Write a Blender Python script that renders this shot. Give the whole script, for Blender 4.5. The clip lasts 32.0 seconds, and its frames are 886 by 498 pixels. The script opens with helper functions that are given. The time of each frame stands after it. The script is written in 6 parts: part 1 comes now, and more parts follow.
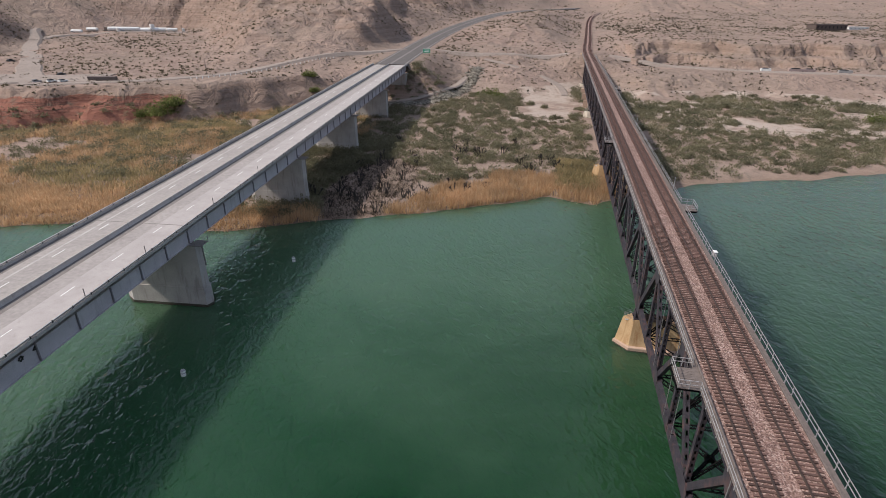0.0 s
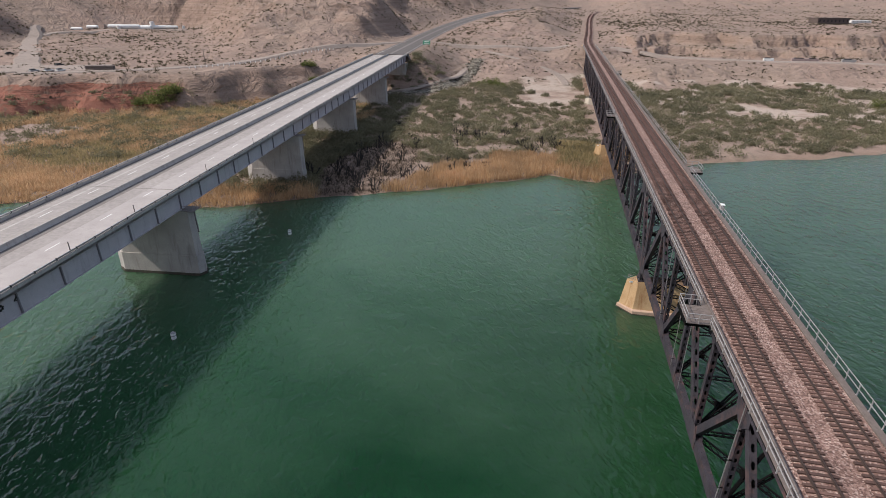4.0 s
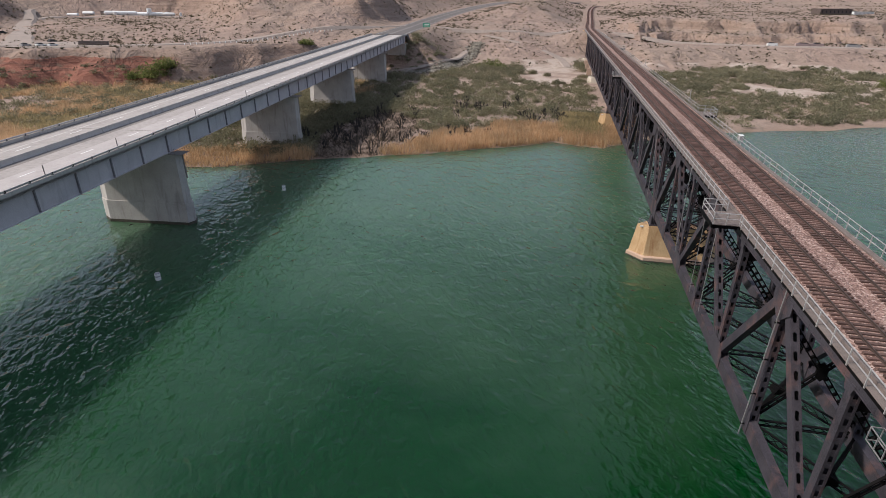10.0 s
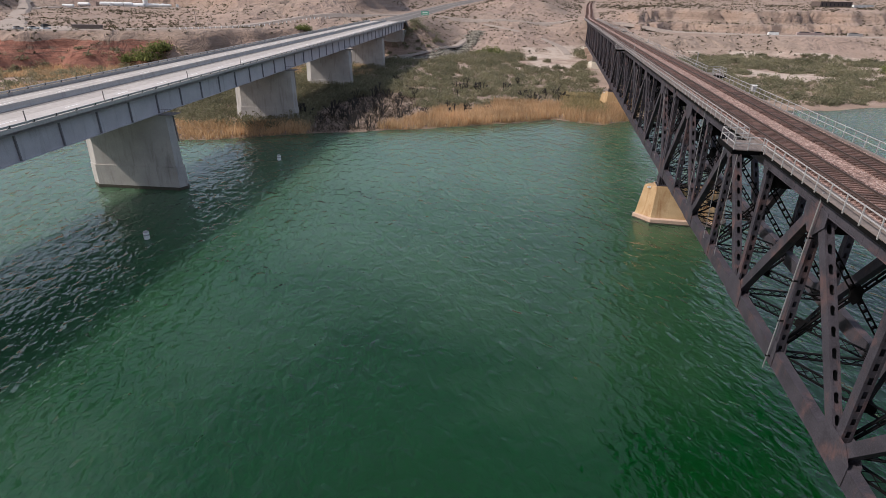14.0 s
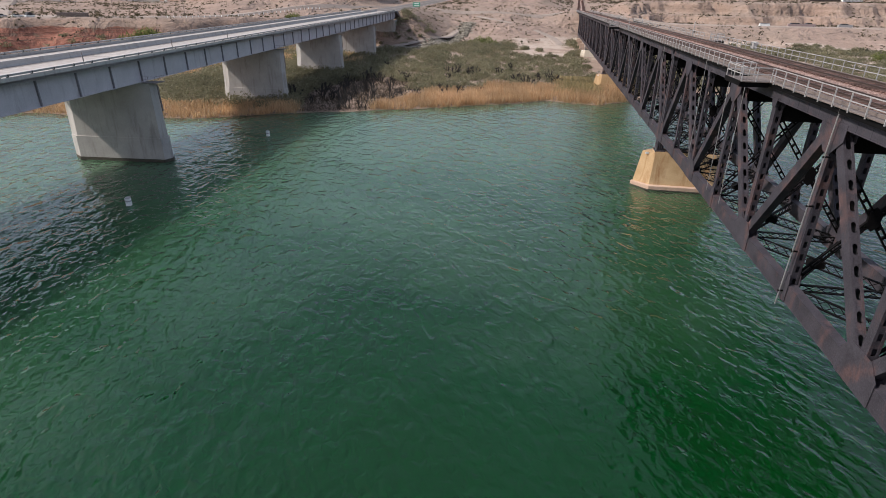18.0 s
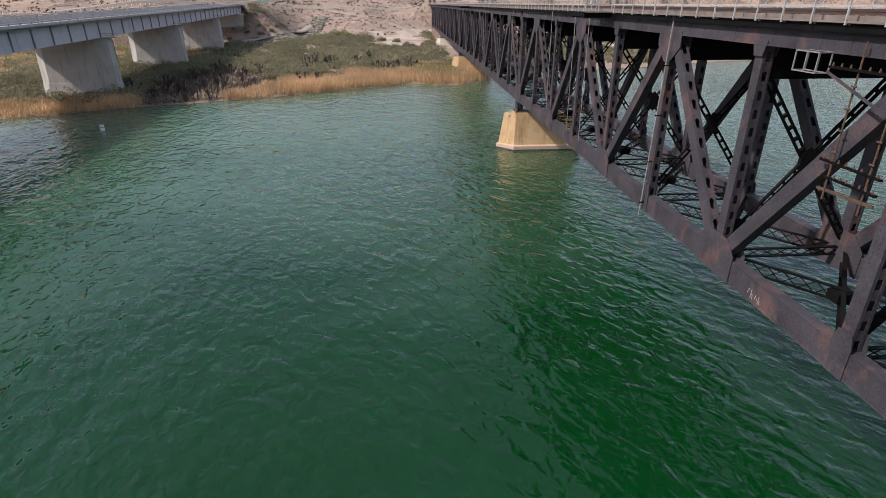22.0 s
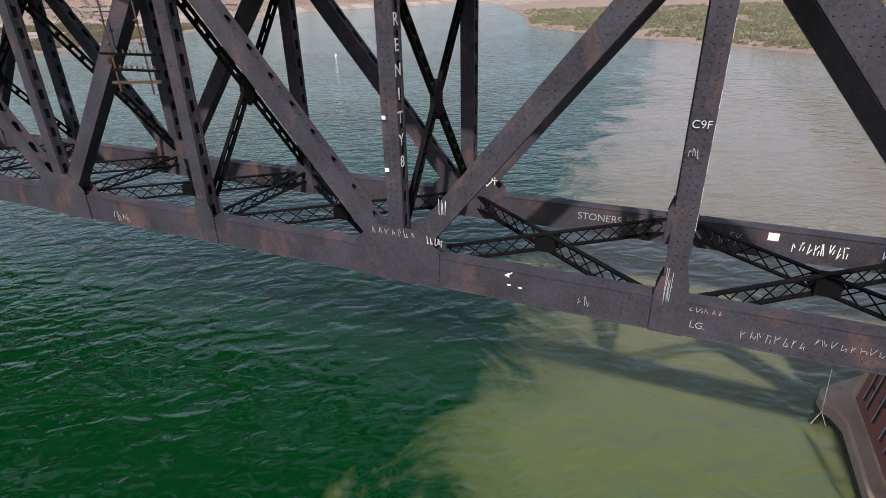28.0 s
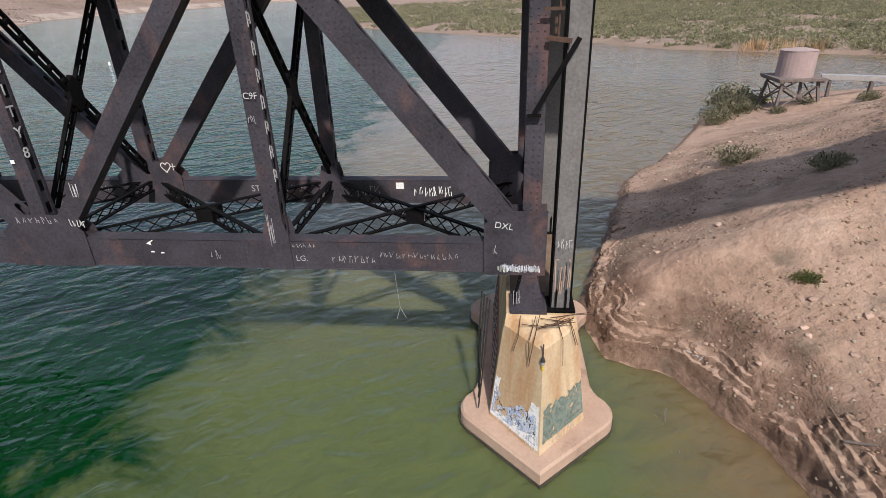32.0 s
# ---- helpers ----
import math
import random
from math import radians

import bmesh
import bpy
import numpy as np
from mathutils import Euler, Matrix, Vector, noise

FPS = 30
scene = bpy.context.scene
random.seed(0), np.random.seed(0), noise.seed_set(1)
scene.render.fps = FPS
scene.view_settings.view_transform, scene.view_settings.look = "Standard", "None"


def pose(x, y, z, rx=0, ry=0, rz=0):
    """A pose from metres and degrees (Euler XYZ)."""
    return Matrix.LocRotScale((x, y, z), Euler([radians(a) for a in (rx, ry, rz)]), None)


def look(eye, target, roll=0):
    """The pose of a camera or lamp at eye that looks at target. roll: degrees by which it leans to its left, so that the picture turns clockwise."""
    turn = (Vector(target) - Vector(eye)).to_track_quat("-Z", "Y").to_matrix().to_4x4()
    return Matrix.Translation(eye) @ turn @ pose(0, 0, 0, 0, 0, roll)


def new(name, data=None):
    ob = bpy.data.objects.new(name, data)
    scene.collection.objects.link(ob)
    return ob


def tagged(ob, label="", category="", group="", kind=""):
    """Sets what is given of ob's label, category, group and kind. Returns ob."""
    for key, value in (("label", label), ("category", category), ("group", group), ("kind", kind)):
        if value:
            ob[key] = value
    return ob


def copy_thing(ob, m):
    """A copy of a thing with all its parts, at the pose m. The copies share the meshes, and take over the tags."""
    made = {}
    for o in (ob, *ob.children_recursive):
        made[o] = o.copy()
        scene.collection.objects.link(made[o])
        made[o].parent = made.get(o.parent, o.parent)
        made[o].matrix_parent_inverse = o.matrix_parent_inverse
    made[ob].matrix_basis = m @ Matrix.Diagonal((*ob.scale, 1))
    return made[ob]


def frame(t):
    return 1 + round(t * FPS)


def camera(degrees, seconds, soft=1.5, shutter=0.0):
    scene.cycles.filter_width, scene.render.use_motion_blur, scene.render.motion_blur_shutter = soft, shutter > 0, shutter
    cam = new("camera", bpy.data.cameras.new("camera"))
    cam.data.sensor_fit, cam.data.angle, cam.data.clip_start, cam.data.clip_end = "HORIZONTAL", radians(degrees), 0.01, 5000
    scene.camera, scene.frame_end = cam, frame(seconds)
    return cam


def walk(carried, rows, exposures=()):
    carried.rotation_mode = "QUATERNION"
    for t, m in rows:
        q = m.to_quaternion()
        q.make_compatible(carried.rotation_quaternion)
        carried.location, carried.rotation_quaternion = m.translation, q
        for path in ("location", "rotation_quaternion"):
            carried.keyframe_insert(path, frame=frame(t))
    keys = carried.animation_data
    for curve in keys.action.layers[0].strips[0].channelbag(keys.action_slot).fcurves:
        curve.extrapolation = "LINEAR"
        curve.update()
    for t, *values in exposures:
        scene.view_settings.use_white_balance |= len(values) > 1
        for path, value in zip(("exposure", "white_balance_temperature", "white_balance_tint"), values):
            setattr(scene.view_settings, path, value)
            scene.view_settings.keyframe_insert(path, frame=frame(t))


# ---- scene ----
cam = camera(78.5, 32.0, soft=0.7)
PATH = [
    (0, (-0.133, -0.925, 59.961), (-0.48, 0.856, 59.12), 0.8),
    (0.5, (0.089, -1.163, 59.023), (-0.261, 0.619, 58.185), 0.8),
    (1, (0.265, -1.318, 58.036), (-0.087, 0.465, 57.199), 0.7),
    (1.5, (0.353, -1.37, 57.037), (0.001, 0.413, 56.201), 0.6),
    (2, (0.402, -1.361, 56.019), (0.049, 0.422, 55.186), 0.5),
    (2.5, (0.495, -1.366, 54.96), (0.141, 0.418, 54.127), 0.5),
    (3, (0.641, -1.394, 53.872), (0.286, 0.39, 53.041), 0.5),
    (3.5, (0.75, -1.386, 52.809), (0.394, 0.399, 51.979), 0.4),
    (5.5, (0.719, -1.139, 48.718), (0.366, 0.646, 47.888), 0.5),
    (6, (0.776, -1.147, 47.723), (0.422, 0.638, 46.894), 0.5),
    (6.5, (0.787, -1.138, 46.677), (0.434, 0.647, 45.846), 0.5),
    (7, (0.656, -1.056, 45.677), (0.305, 0.729, 44.846), 0.5),
    (7.5, (0.449, -0.965, 44.778), (0.099, 0.821, 43.947), 0.6),
    (8, (0.278, -0.932, 43.932), (-0.074, 0.853, 43.101), 0.6),
    (8.5, (0.225, -0.947, 43.082), (-0.127, 0.838, 42.251), 0.6),
    (9, (0.279, -0.971, 42.225), (-0.073, 0.813, 41.394), 0.6),
    (9.5, (0.361, -0.973, 41.392), (0.009, 0.812, 40.562), 0.6),
    (10, (0.416, -0.915, 40.595), (0.065, 0.871, 39.764), 0.7),
    (10.5, (0.438, -0.799, 39.796), (0.088, 0.986, 38.965), 0.7),
    (11, (0.434, -0.685, 38.95), (0.087, 1.1, 38.118), 0.6),
    (11.5, (0.411, -0.614, 38.051), (0.064, 1.171, 37.22), 0.7),
    (12, (0.391, -0.586, 37.128), (0.044, 1.198, 36.295), 0.7),
    (12.5, (0.369, -0.596, 36.193), (0.024, 1.19, 35.361), 0.7),
    (13, (0.303, -0.623, 35.253), (-0.043, 1.163, 34.42), 0.7),
    (13.5, (0.189, -0.633, 34.337), (-0.156, 1.152, 33.504), 0.7),
    (14, (0.056, -0.603, 33.469), (-0.288, 1.183, 32.636), 0.8),
    (14.5, (-0.076, -0.541, 32.654), (-0.421, 1.245, 31.822), 0.7),
    (16.5, (-0.044, -0.462, 29.875), (-0.378, 1.326, 29.042), 0.9),
    (17, (-0.087, -0.419, 29.178), (-0.408, 1.371, 28.347), 0.8),
    (17.5, (-0.097, -0.436, 28.463), (-0.416, 1.355, 27.631), 0.8),
    (18, (-0.055, -0.499, 27.748), (-0.373, 1.292, 26.916), 0.8),
    (18.5, (0.02, -0.542, 27.045), (-0.297, 1.249, 26.214), 0.7),
    (19, (0.104, -0.532, 26.368), (-0.21, 1.259, 25.537), 0.6),
    (19.5, (0.184, -0.474, 25.736), (-0.128, 1.318, 24.905), 0.7),
    (20, (0.272, -0.372, 25.146), (-0.036, 1.419, 24.312), 0.7),
    (20.5, (0.34, -0.283, 24.546), (0.065, 1.513, 23.71), 0.8),
    (21, (0.338, -0.271, 23.904), (0.151, 1.537, 23.069), 0.5),
    (21.5, (0.318, -0.285, 23.278), (0.259, 1.533, 22.448), 0.3),
    (22, (0.36, -0.26, 22.696), (0.476, 1.558, 21.87), -0.1),
    (22.5, (0.438, -0.222, 22.151), (0.76, 1.571, 21.325), -0.6),
    (23, (0.421, -0.235, 21.685), (0.957, 1.503, 20.854), -0.9),
    (23.5, (0.201, -0.326, 21.291), (0.906, 1.351, 20.462), -1.1),
    (24, (-0.198, -0.496, 20.861), (0.628, 1.129, 20.038), -0.6),
    (24.5, (-0.657, -0.716, 20.351), (0.316, 0.834, 19.546), -0.2),
    (25, (-0.843, -0.792, 19.855), (0.351, 0.604, 19.063), 0.5),
    (25.5, (-0.459, -0.631, 19.575), (0.861, 0.64, 18.774), -0.2),
    (27.5, (1.168, -1.869, 18.821), (2.705, -0.914, 17.969), -0.8),
    (28, (1.251, -2.196, 18.539), (2.902, -1.453, 17.688), -1.2),
    (28.5, (1.253, -2.443, 18.341), (2.934, -1.778, 17.485), -1.3),
    (29, (1.139, -2.902, 18.25), (2.823, -2.249, 17.391), -1.4),
    (29.5, (0.877, -3.76, 18.184), (2.571, -3.149, 17.314), -1.6),
    (30, (0.492, -5.009, 18.114), (2.201, -4.447, 17.241), -1.5),
    (30.5, (0.05, -6.509, 18.091), (1.766, -5.969, 17.219), -1.4),
    (31, (-0.382, -8.17, 18.135), (1.345, -7.655, 17.268), -1.6),
    (31.5, (-0.719, -9.988, 18.217), (1.038, -9.584, 17.351), -1.7),
    (32, (-0.871, -11.938, 18.332), (0.918, -11.728, 17.463), -2.1),
]
# the camera opens up as it sinks towards the dark steel, and cools a little
EXPOSURE = [(0.0, -0.05, 6500, 10), (6.0, 0.0, 6500, 10), (12.0, 0.08, 6500, 10), (18.0, 0.24, 6500, 10), (23.0, 0.36, 6480, 10), (26.0, 0.28, 6300, 10), (30.0, 0.22, 6260, 10), (32.0, 0.14, 6400, 10)]
walk(cam, [(t, look(eye, target, roll)) for t, eye, target, roll in PATH], EXPOSURE)

# ---- world, sun ----
SUN = Vector((-0.672, -0.195, 0.715)).normalized()
world = bpy.data.worlds.new("sky")
scene.world = world
world.use_nodes = True
wn = world.node_tree.nodes
sky = wn.new("ShaderNodeTexSky")
sky.sky_type, sky.sun_disc = "NISHITA", False
sky.sun_elevation = math.asin(SUN.z)
sky.sun_rotation = math.atan2(SUN.x, SUN.y)
sky.air_density, sky.dust_density = 1.0, 2.5
# thin high cloud whitens the whole sky
veil = wn.new("ShaderNodeMix")
veil.data_type = "RGBA"
veil.inputs[0].default_value, veil.inputs[7].default_value = 0.42, (4.7, 5.4, 6.8, 1)
world.node_tree.links.new(sky.outputs[0], veil.inputs[6])
world.node_tree.links.new(veil.outputs[2], wn["Background"].inputs[0])
wn["Background"].inputs[1].default_value = 0.12
sun_data = bpy.data.lights.new("sun", "SUN")
sun_data.energy, sun_data.angle, sun_data.color = 4.5, radians(1.5), (1.0, 0.925, 0.845)
sun = new("sun", sun_data)
sun.matrix_world = look(SUN * 100, (0, 0, 0))


# ---- materials ----
def material(name):
    m = bpy.data.materials.new(name)
    m.use_nodes = True
    t = m.node_tree
    return m, t, t.nodes["Principled BSDF"]


def ramp(t, fac, stops):
    n = t.nodes.new("ShaderNodeValToRGB")
    while len(n.color_ramp.elements) < len(stops):
        n.color_ramp.elements.new(0.5)
    for e, (p, c) in zip(n.color_ramp.elements, stops):
        e.position, e.color = p, (*c, 1)
    t.links.new(fac, n.inputs[0])
    return n.outputs[0]


def noise_tex(t, scale, detail=5, rough=0.6, vec=None, dist=0.0):
    n = t.nodes.new("ShaderNodeTexNoise")
    n.inputs["Scale"].default_value, n.inputs["Detail"].default_value = scale, detail
    n.inputs["Roughness"].default_value, n.inputs["Distortion"].default_value = rough, dist
    if vec is None:
        vec = t.nodes.new("ShaderNodeNewGeometry").outputs["Position"]
    t.links.new(vec, n.inputs["Vector"])
    return n.outputs["Fac"]


def mix(t, fac, a, b, how="MIX"):
    n = t.nodes.new("ShaderNodeMix")
    n.data_type, n.blend_type = "RGBA", how
    for k, v in ((0, fac), (6, a), (7, b)):
        if isinstance(v, (int, float)):
            n.inputs[k].default_value = v
        elif isinstance(v, tuple):
            n.inputs[k].default_value = (*v, 1)
        else:
            t.links.new(v, n.inputs[k])
    return n.outputs[2]


def bump(t, bsdf, height, strength, distance):
    n = t.nodes.new("ShaderNodeBump")
    n.inputs["Strength"].default_value, n.inputs["Distance"].default_value = strength, distance
    t.links.new(height, n.inputs["Height"])
    t.links.new(n.outputs[0], bsdf.inputs["Normal"])
    return n


def stretched(t, sx, sy, sz):
    g = t.nodes.new("ShaderNodeNewGeometry")
    m = t.nodes.new("ShaderNodeMapping")
    m.inputs["Scale"].default_value = (sx, sy, sz)
    t.links.new(g.outputs["Position"], m.inputs["Vector"])
    return m.outputs[0]


def math_node(t, op, a, b=None, clamp=False):
    n = t.nodes.new("ShaderNodeMath")
    n.operation, n.use_clamp = op, clamp
    for k, v in enumerate((a, b)):
        if v is None:
            continue
        if isinstance(v, (int, float)):
            n.inputs[k].default_value = v
        else:
            t.links.new(v, n.inputs[k])
    return n.outputs[0]


def plain(name, lo, hi, scale, rough=0.85, metal=0.0, strength=0.3, dist=0.02, fine=None, spread=0.0):
    """Two-scale mottled surface between two colours."""
    m, t, b = material(name)
    c = ramp(t, noise_tex(t, scale, 6), ((0.3, lo), (0.7, hi)))
    f = noise_tex(t, fine or scale * 9, 4)
    c = mix(t, 0.35, c, ramp(t, f, ((0.25, tuple(v * 0.55 for v in lo)), (0.75, tuple(min(1, v * 1.3) for v in hi)))))
    if spread:
        o = t.nodes.new("ShaderNodeObjectInfo")
        v = math_node(t, "ADD", math_node(t, "MULTIPLY", o.outputs["Random"], spread), 1 - spread / 2)
        c = mix(t, 1.0, c, v, "MULTIPLY")
    t.links.new(c, b.inputs["Base Color"])
    b.inputs["Roughness"].default_value, b.inputs["Metallic"].default_value = rough, metal
    if strength:
        bump(t, b, f, strength, dist)
    return m


def leafy(name, cols, scale):
    """Foliage: colour by island and by patches over the ground."""
    m, t, b = material(name)
    g = t.nodes.new("ShaderNodeNewGeometry")
    a = ramp(t, g.outputs["Random Per Island"], tuple((i / max(1, len(cols) - 1), c) for i, c in enumerate(cols)))
    p = noise_tex(t, scale, 3, vec=g.outputs["Position"])
    c = mix(t, 1.0, a, ramp(t, p, ((0.3, (0.65, 0.65, 0.6)), (0.7, (1.25, 1.2, 1.1)))), "MULTIPLY")
    t.links.new(c, b.inputs["Base Color"])
    b.inputs["Roughness"].default_value = 0.9
    b.inputs["Specular IOR Level"].default_value = 0.1
    thin = t.nodes.new("ShaderNodeBsdfTranslucent")
    t.links.new(c, thin.inputs["Color"])
    both = t.nodes.new("ShaderNodeMixShader")
    both.inputs[0].default_value = 0.5
    t.links.new(b.outputs[0], both.inputs[1])
    t.links.new(thin.outputs[0], both.inputs[2])
    t.links.new(both.outputs[0], t.nodes["Material Output"].inputs["Surface"])
    return m


def steel_mat(name, lo, hi, rust, amount, gloss=0.16):
    """Weathered painted steel: faded paint, rust blooms, streaks, rivets as fine relief."""
    m, t, b = material(name)
    c = ramp(t, noise_tex(t, 0.55, 6), ((0.3, lo), (0.7, hi)))
    c = mix(t, ramp(t, noise_tex(t, 0.55, 7, 0.62, stretched(t, 1, 1, 0.8), 0.3), ((amount, (0, 0, 0)), (amount + 0.16, (1, 1, 1)))), c, rust)
    c = mix(t, 0.3, c, ramp(t, noise_tex(t, 9, 4), ((0.3, tuple(0.5 * k for k in lo)), (0.7, tuple(1.5 * k for k in hi)))))
    t.links.new(c, b.inputs["Base Color"])
    b.inputs["Roughness"].default_value = 0.6
    b.inputs["Specular IOR Level"].default_value = gloss
    v = t.nodes.new("ShaderNodeTexVoronoi")
    v.inputs["Scale"].default_value, v.inputs["Randomness"].default_value = 4.2, 0.12
    t.links.new(t.nodes.new("ShaderNodeNewGeometry").outputs["Position"], v.inputs["Vector"])
    rivet = ramp(t, v.outputs["Distance"], ((0.10, (1, 1, 1)), (0.16, (0, 0, 0))))
    bump(t, b, rivet, 1.0, 0.03)
    return m


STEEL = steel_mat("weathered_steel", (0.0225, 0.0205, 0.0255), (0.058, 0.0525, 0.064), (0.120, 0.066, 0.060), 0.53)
# darker copy of the weathered steel: shade under the deck put into the colour
STEEL_DARK_SHADED = steel_mat("dark_shaded_steel", (0.003, 0.0028, 0.0032), (0.009, 0.0083, 0.0088), (0.035, 0.02, 0.014), 0.72, 0.04)
RUST = plain("rusty_iron", (0.030, 0.017, 0.013), (0.095, 0.05, 0.033), 3.0, 0.9)
COLUMN_GREY = steel_mat("grey_painted_steel", (0.10, 0.095, 0.095), (0.17, 0.162, 0.16), (0.12, 0.085, 0.07), 0.62)
RAIL = plain("rail_steel", (0.035, 0.022, 0.019), (0.075, 0.05, 0.042), 2.0, 0.6, 0.2)
TIE = plain("creosoted_tie", (0.058, 0.031, 0.026), (0.138, 0.080, 0.066), 1.2, 0.95, spread=0.9)
def ballast_mat():
    """Broken stone: each stone its own tint."""
    m, t, b = material("ballast")
    v = t.nodes.new("ShaderNodeTexVoronoi")
    v.inputs["Scale"].default_value = 8.0
    t.links.new(t.nodes.new("ShaderNodeNewGeometry").outputs["Position"], v.inputs["Vector"])
    s = t.nodes.new("ShaderNodeSeparateColor")
    t.links.new(v.outputs["Color"], s.inputs[0])
    c = ramp(t, s.outputs[0], ((0.0, (0.09, 0.051, 0.043)), (0.4, (0.22, 0.134, 0.112)), (0.75, (0.32, 0.212, 0.182)), (1.0, (0.50, 0.392, 0.35))))
    c = mix(t, 1.0, c, ramp(t, noise_tex(t, 0.5, 4), ((0.3, (0.7, 0.66, 0.64)), (0.7, (1.15, 1.12, 1.1)))), "MULTIPLY")
    t.links.new(c, b.inputs["Base Color"])
    b.inputs["Roughness"].default_value = 0.95
    bump(t, b, v.outputs["Distance"], 1.0, 0.08)
    return m


BALLAST = ballast_mat()
GALV = plain("galvanised_rail", (0.27, 0.255, 0.255), (0.44, 0.42, 0.415), 1.5, 0.5, 0.2, strength=0.1)
TIMBER = plain("grey_timber", (0.09, 0.07, 0.065), (0.19, 0.155, 0.14), 1.5, 0.95)
WHITE = plain("white_paint", (0.66, 0.66, 0.64), (0.8, 0.8, 0.79), 2.0, 0.6, strength=0.1)
CHALK = plain("chalk_paint", (0.36, 0.36, 0.37), (0.60, 0.60, 0.60), 6.0, 0.8, strength=0.0)
GREY_PAINT = plain("faded_letter_paint", (0.25, 0.24, 0.25), (0.38, 0.37, 0.38), 6.0, 0.8, strength=0.0)
YELLOW = plain("yellow_paint", (0.55, 0.38, 0.04), (0.65, 0.46, 0.06), 3.0, 0.6, strength=0.0)
BLUE_PAINT = plain("blue_spray", (0.30, 0.38, 0.55), (0.62, 0.66, 0.74), 5.0, 0.85, strength=0.0)
RED_PAINT = plain("red_brown_spray", (0.24, 0.078, 0.066), (0.34, 0.125, 0.10), 1.5, 0.85)
BLACK = plain("black_paint", (0.012, 0.012, 0.013), (0.03, 0.03, 0.03), 3.0, 0.6, strength=0.0)


def concrete_mat(name, lo, hi, stain, amount):
    m, t, b = material(name)
    c = ramp(t, noise_tex(t, 0.35, 7), ((0.3, lo), (0.7, hi)))
    s = noise_tex(t, 0.9, 6, 0.6, stretched(t, 1, 1, 0.14), 0.4)
    c = mix(t, ramp(t, s, ((amount, (0, 0, 0)), (amount + 0.2, (0.8, 0.8, 0.8)))), c, stain)
    f = noise_tex(t, 7, 5)
    c = mix(t, 0.22, c, ramp(t, f, ((0.3, tuple(v * 0.5 for v in lo)), (0.7, hi))))
    t.links.new(c, b.inputs["Base Color"])
    b.inputs["Roughness"].default_value = 0.9
    bump(t, b, f, 0.25, 0.03)
    return m


DULL = plain("dull_galvanised", (0.15, 0.145, 0.15), (0.24, 0.235, 0.24), 1.5, 0.6, 0.1, strength=0.05)
PIER_TAN = concrete_mat("tan_concrete", (0.36, 0.22, 0.105), (0.52, 0.365, 0.21), (0.25, 0.105, 0.035), 0.50)
FOOT_TAN = concrete_mat("pink_concrete", (0.36, 0.24, 0.18), (0.48, 0.34, 0.26), (0.22, 0.13, 0.09), 0.55)
PIER_PALE = concrete_mat("cream_stained_concrete", (0.46, 0.335, 0.20), (0.62, 0.495, 0.34), (0.37, 0.175, 0.06), 0.44)
WORN_CREAM = concrete_mat("pale_cream_concrete", (0.50, 0.43, 0.35), (0.64, 0.57, 0.48), (0.34, 0.25, 0.17), 0.58)
CONCRETE = concrete_mat("grey_concrete", (0.36, 0.335, 0.32), (0.48, 0.45, 0.43), (0.19, 0.17, 0.152), 0.54)
STIFF_GREY = plain("dark_girder_paint", (0.15, 0.14, 0.155), (0.24, 0.225, 0.245), 0.8, 0.8)
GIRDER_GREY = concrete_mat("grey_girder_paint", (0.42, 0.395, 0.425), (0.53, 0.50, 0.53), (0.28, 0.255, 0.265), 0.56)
DECK_WHITE = concrete_mat("pale_deck_concrete", (0.345, 0.31, 0.30), (0.435, 0.395, 0.385), (0.27, 0.245, 0.235), 0.56)
ASPHALT = plain("asphalt", (0.06, 0.058, 0.058), (0.10, 0.097, 0.096), 0.2, 0.92)
GRIME_SHADOW = plain("grimy_shadowed_concrete", (0.14, 0.122, 0.116), (0.22, 0.195, 0.185), 0.6, 0.95)
ALGAE = plain("damp_algae", (0.028, 0.026, 0.018), (0.075, 0.065, 0.048), 1.2, 0.7)
LANE_GREY = plain("lane_grey_concrete", (0.27, 0.243, 0.232), (0.35, 0.318, 0.303), 0.15, 0.92)
ROAD_GREY = plain("worn_asphalt", (0.075, 0.065, 0.062), (0.125, 0.11, 0.105), 0.2, 0.92)


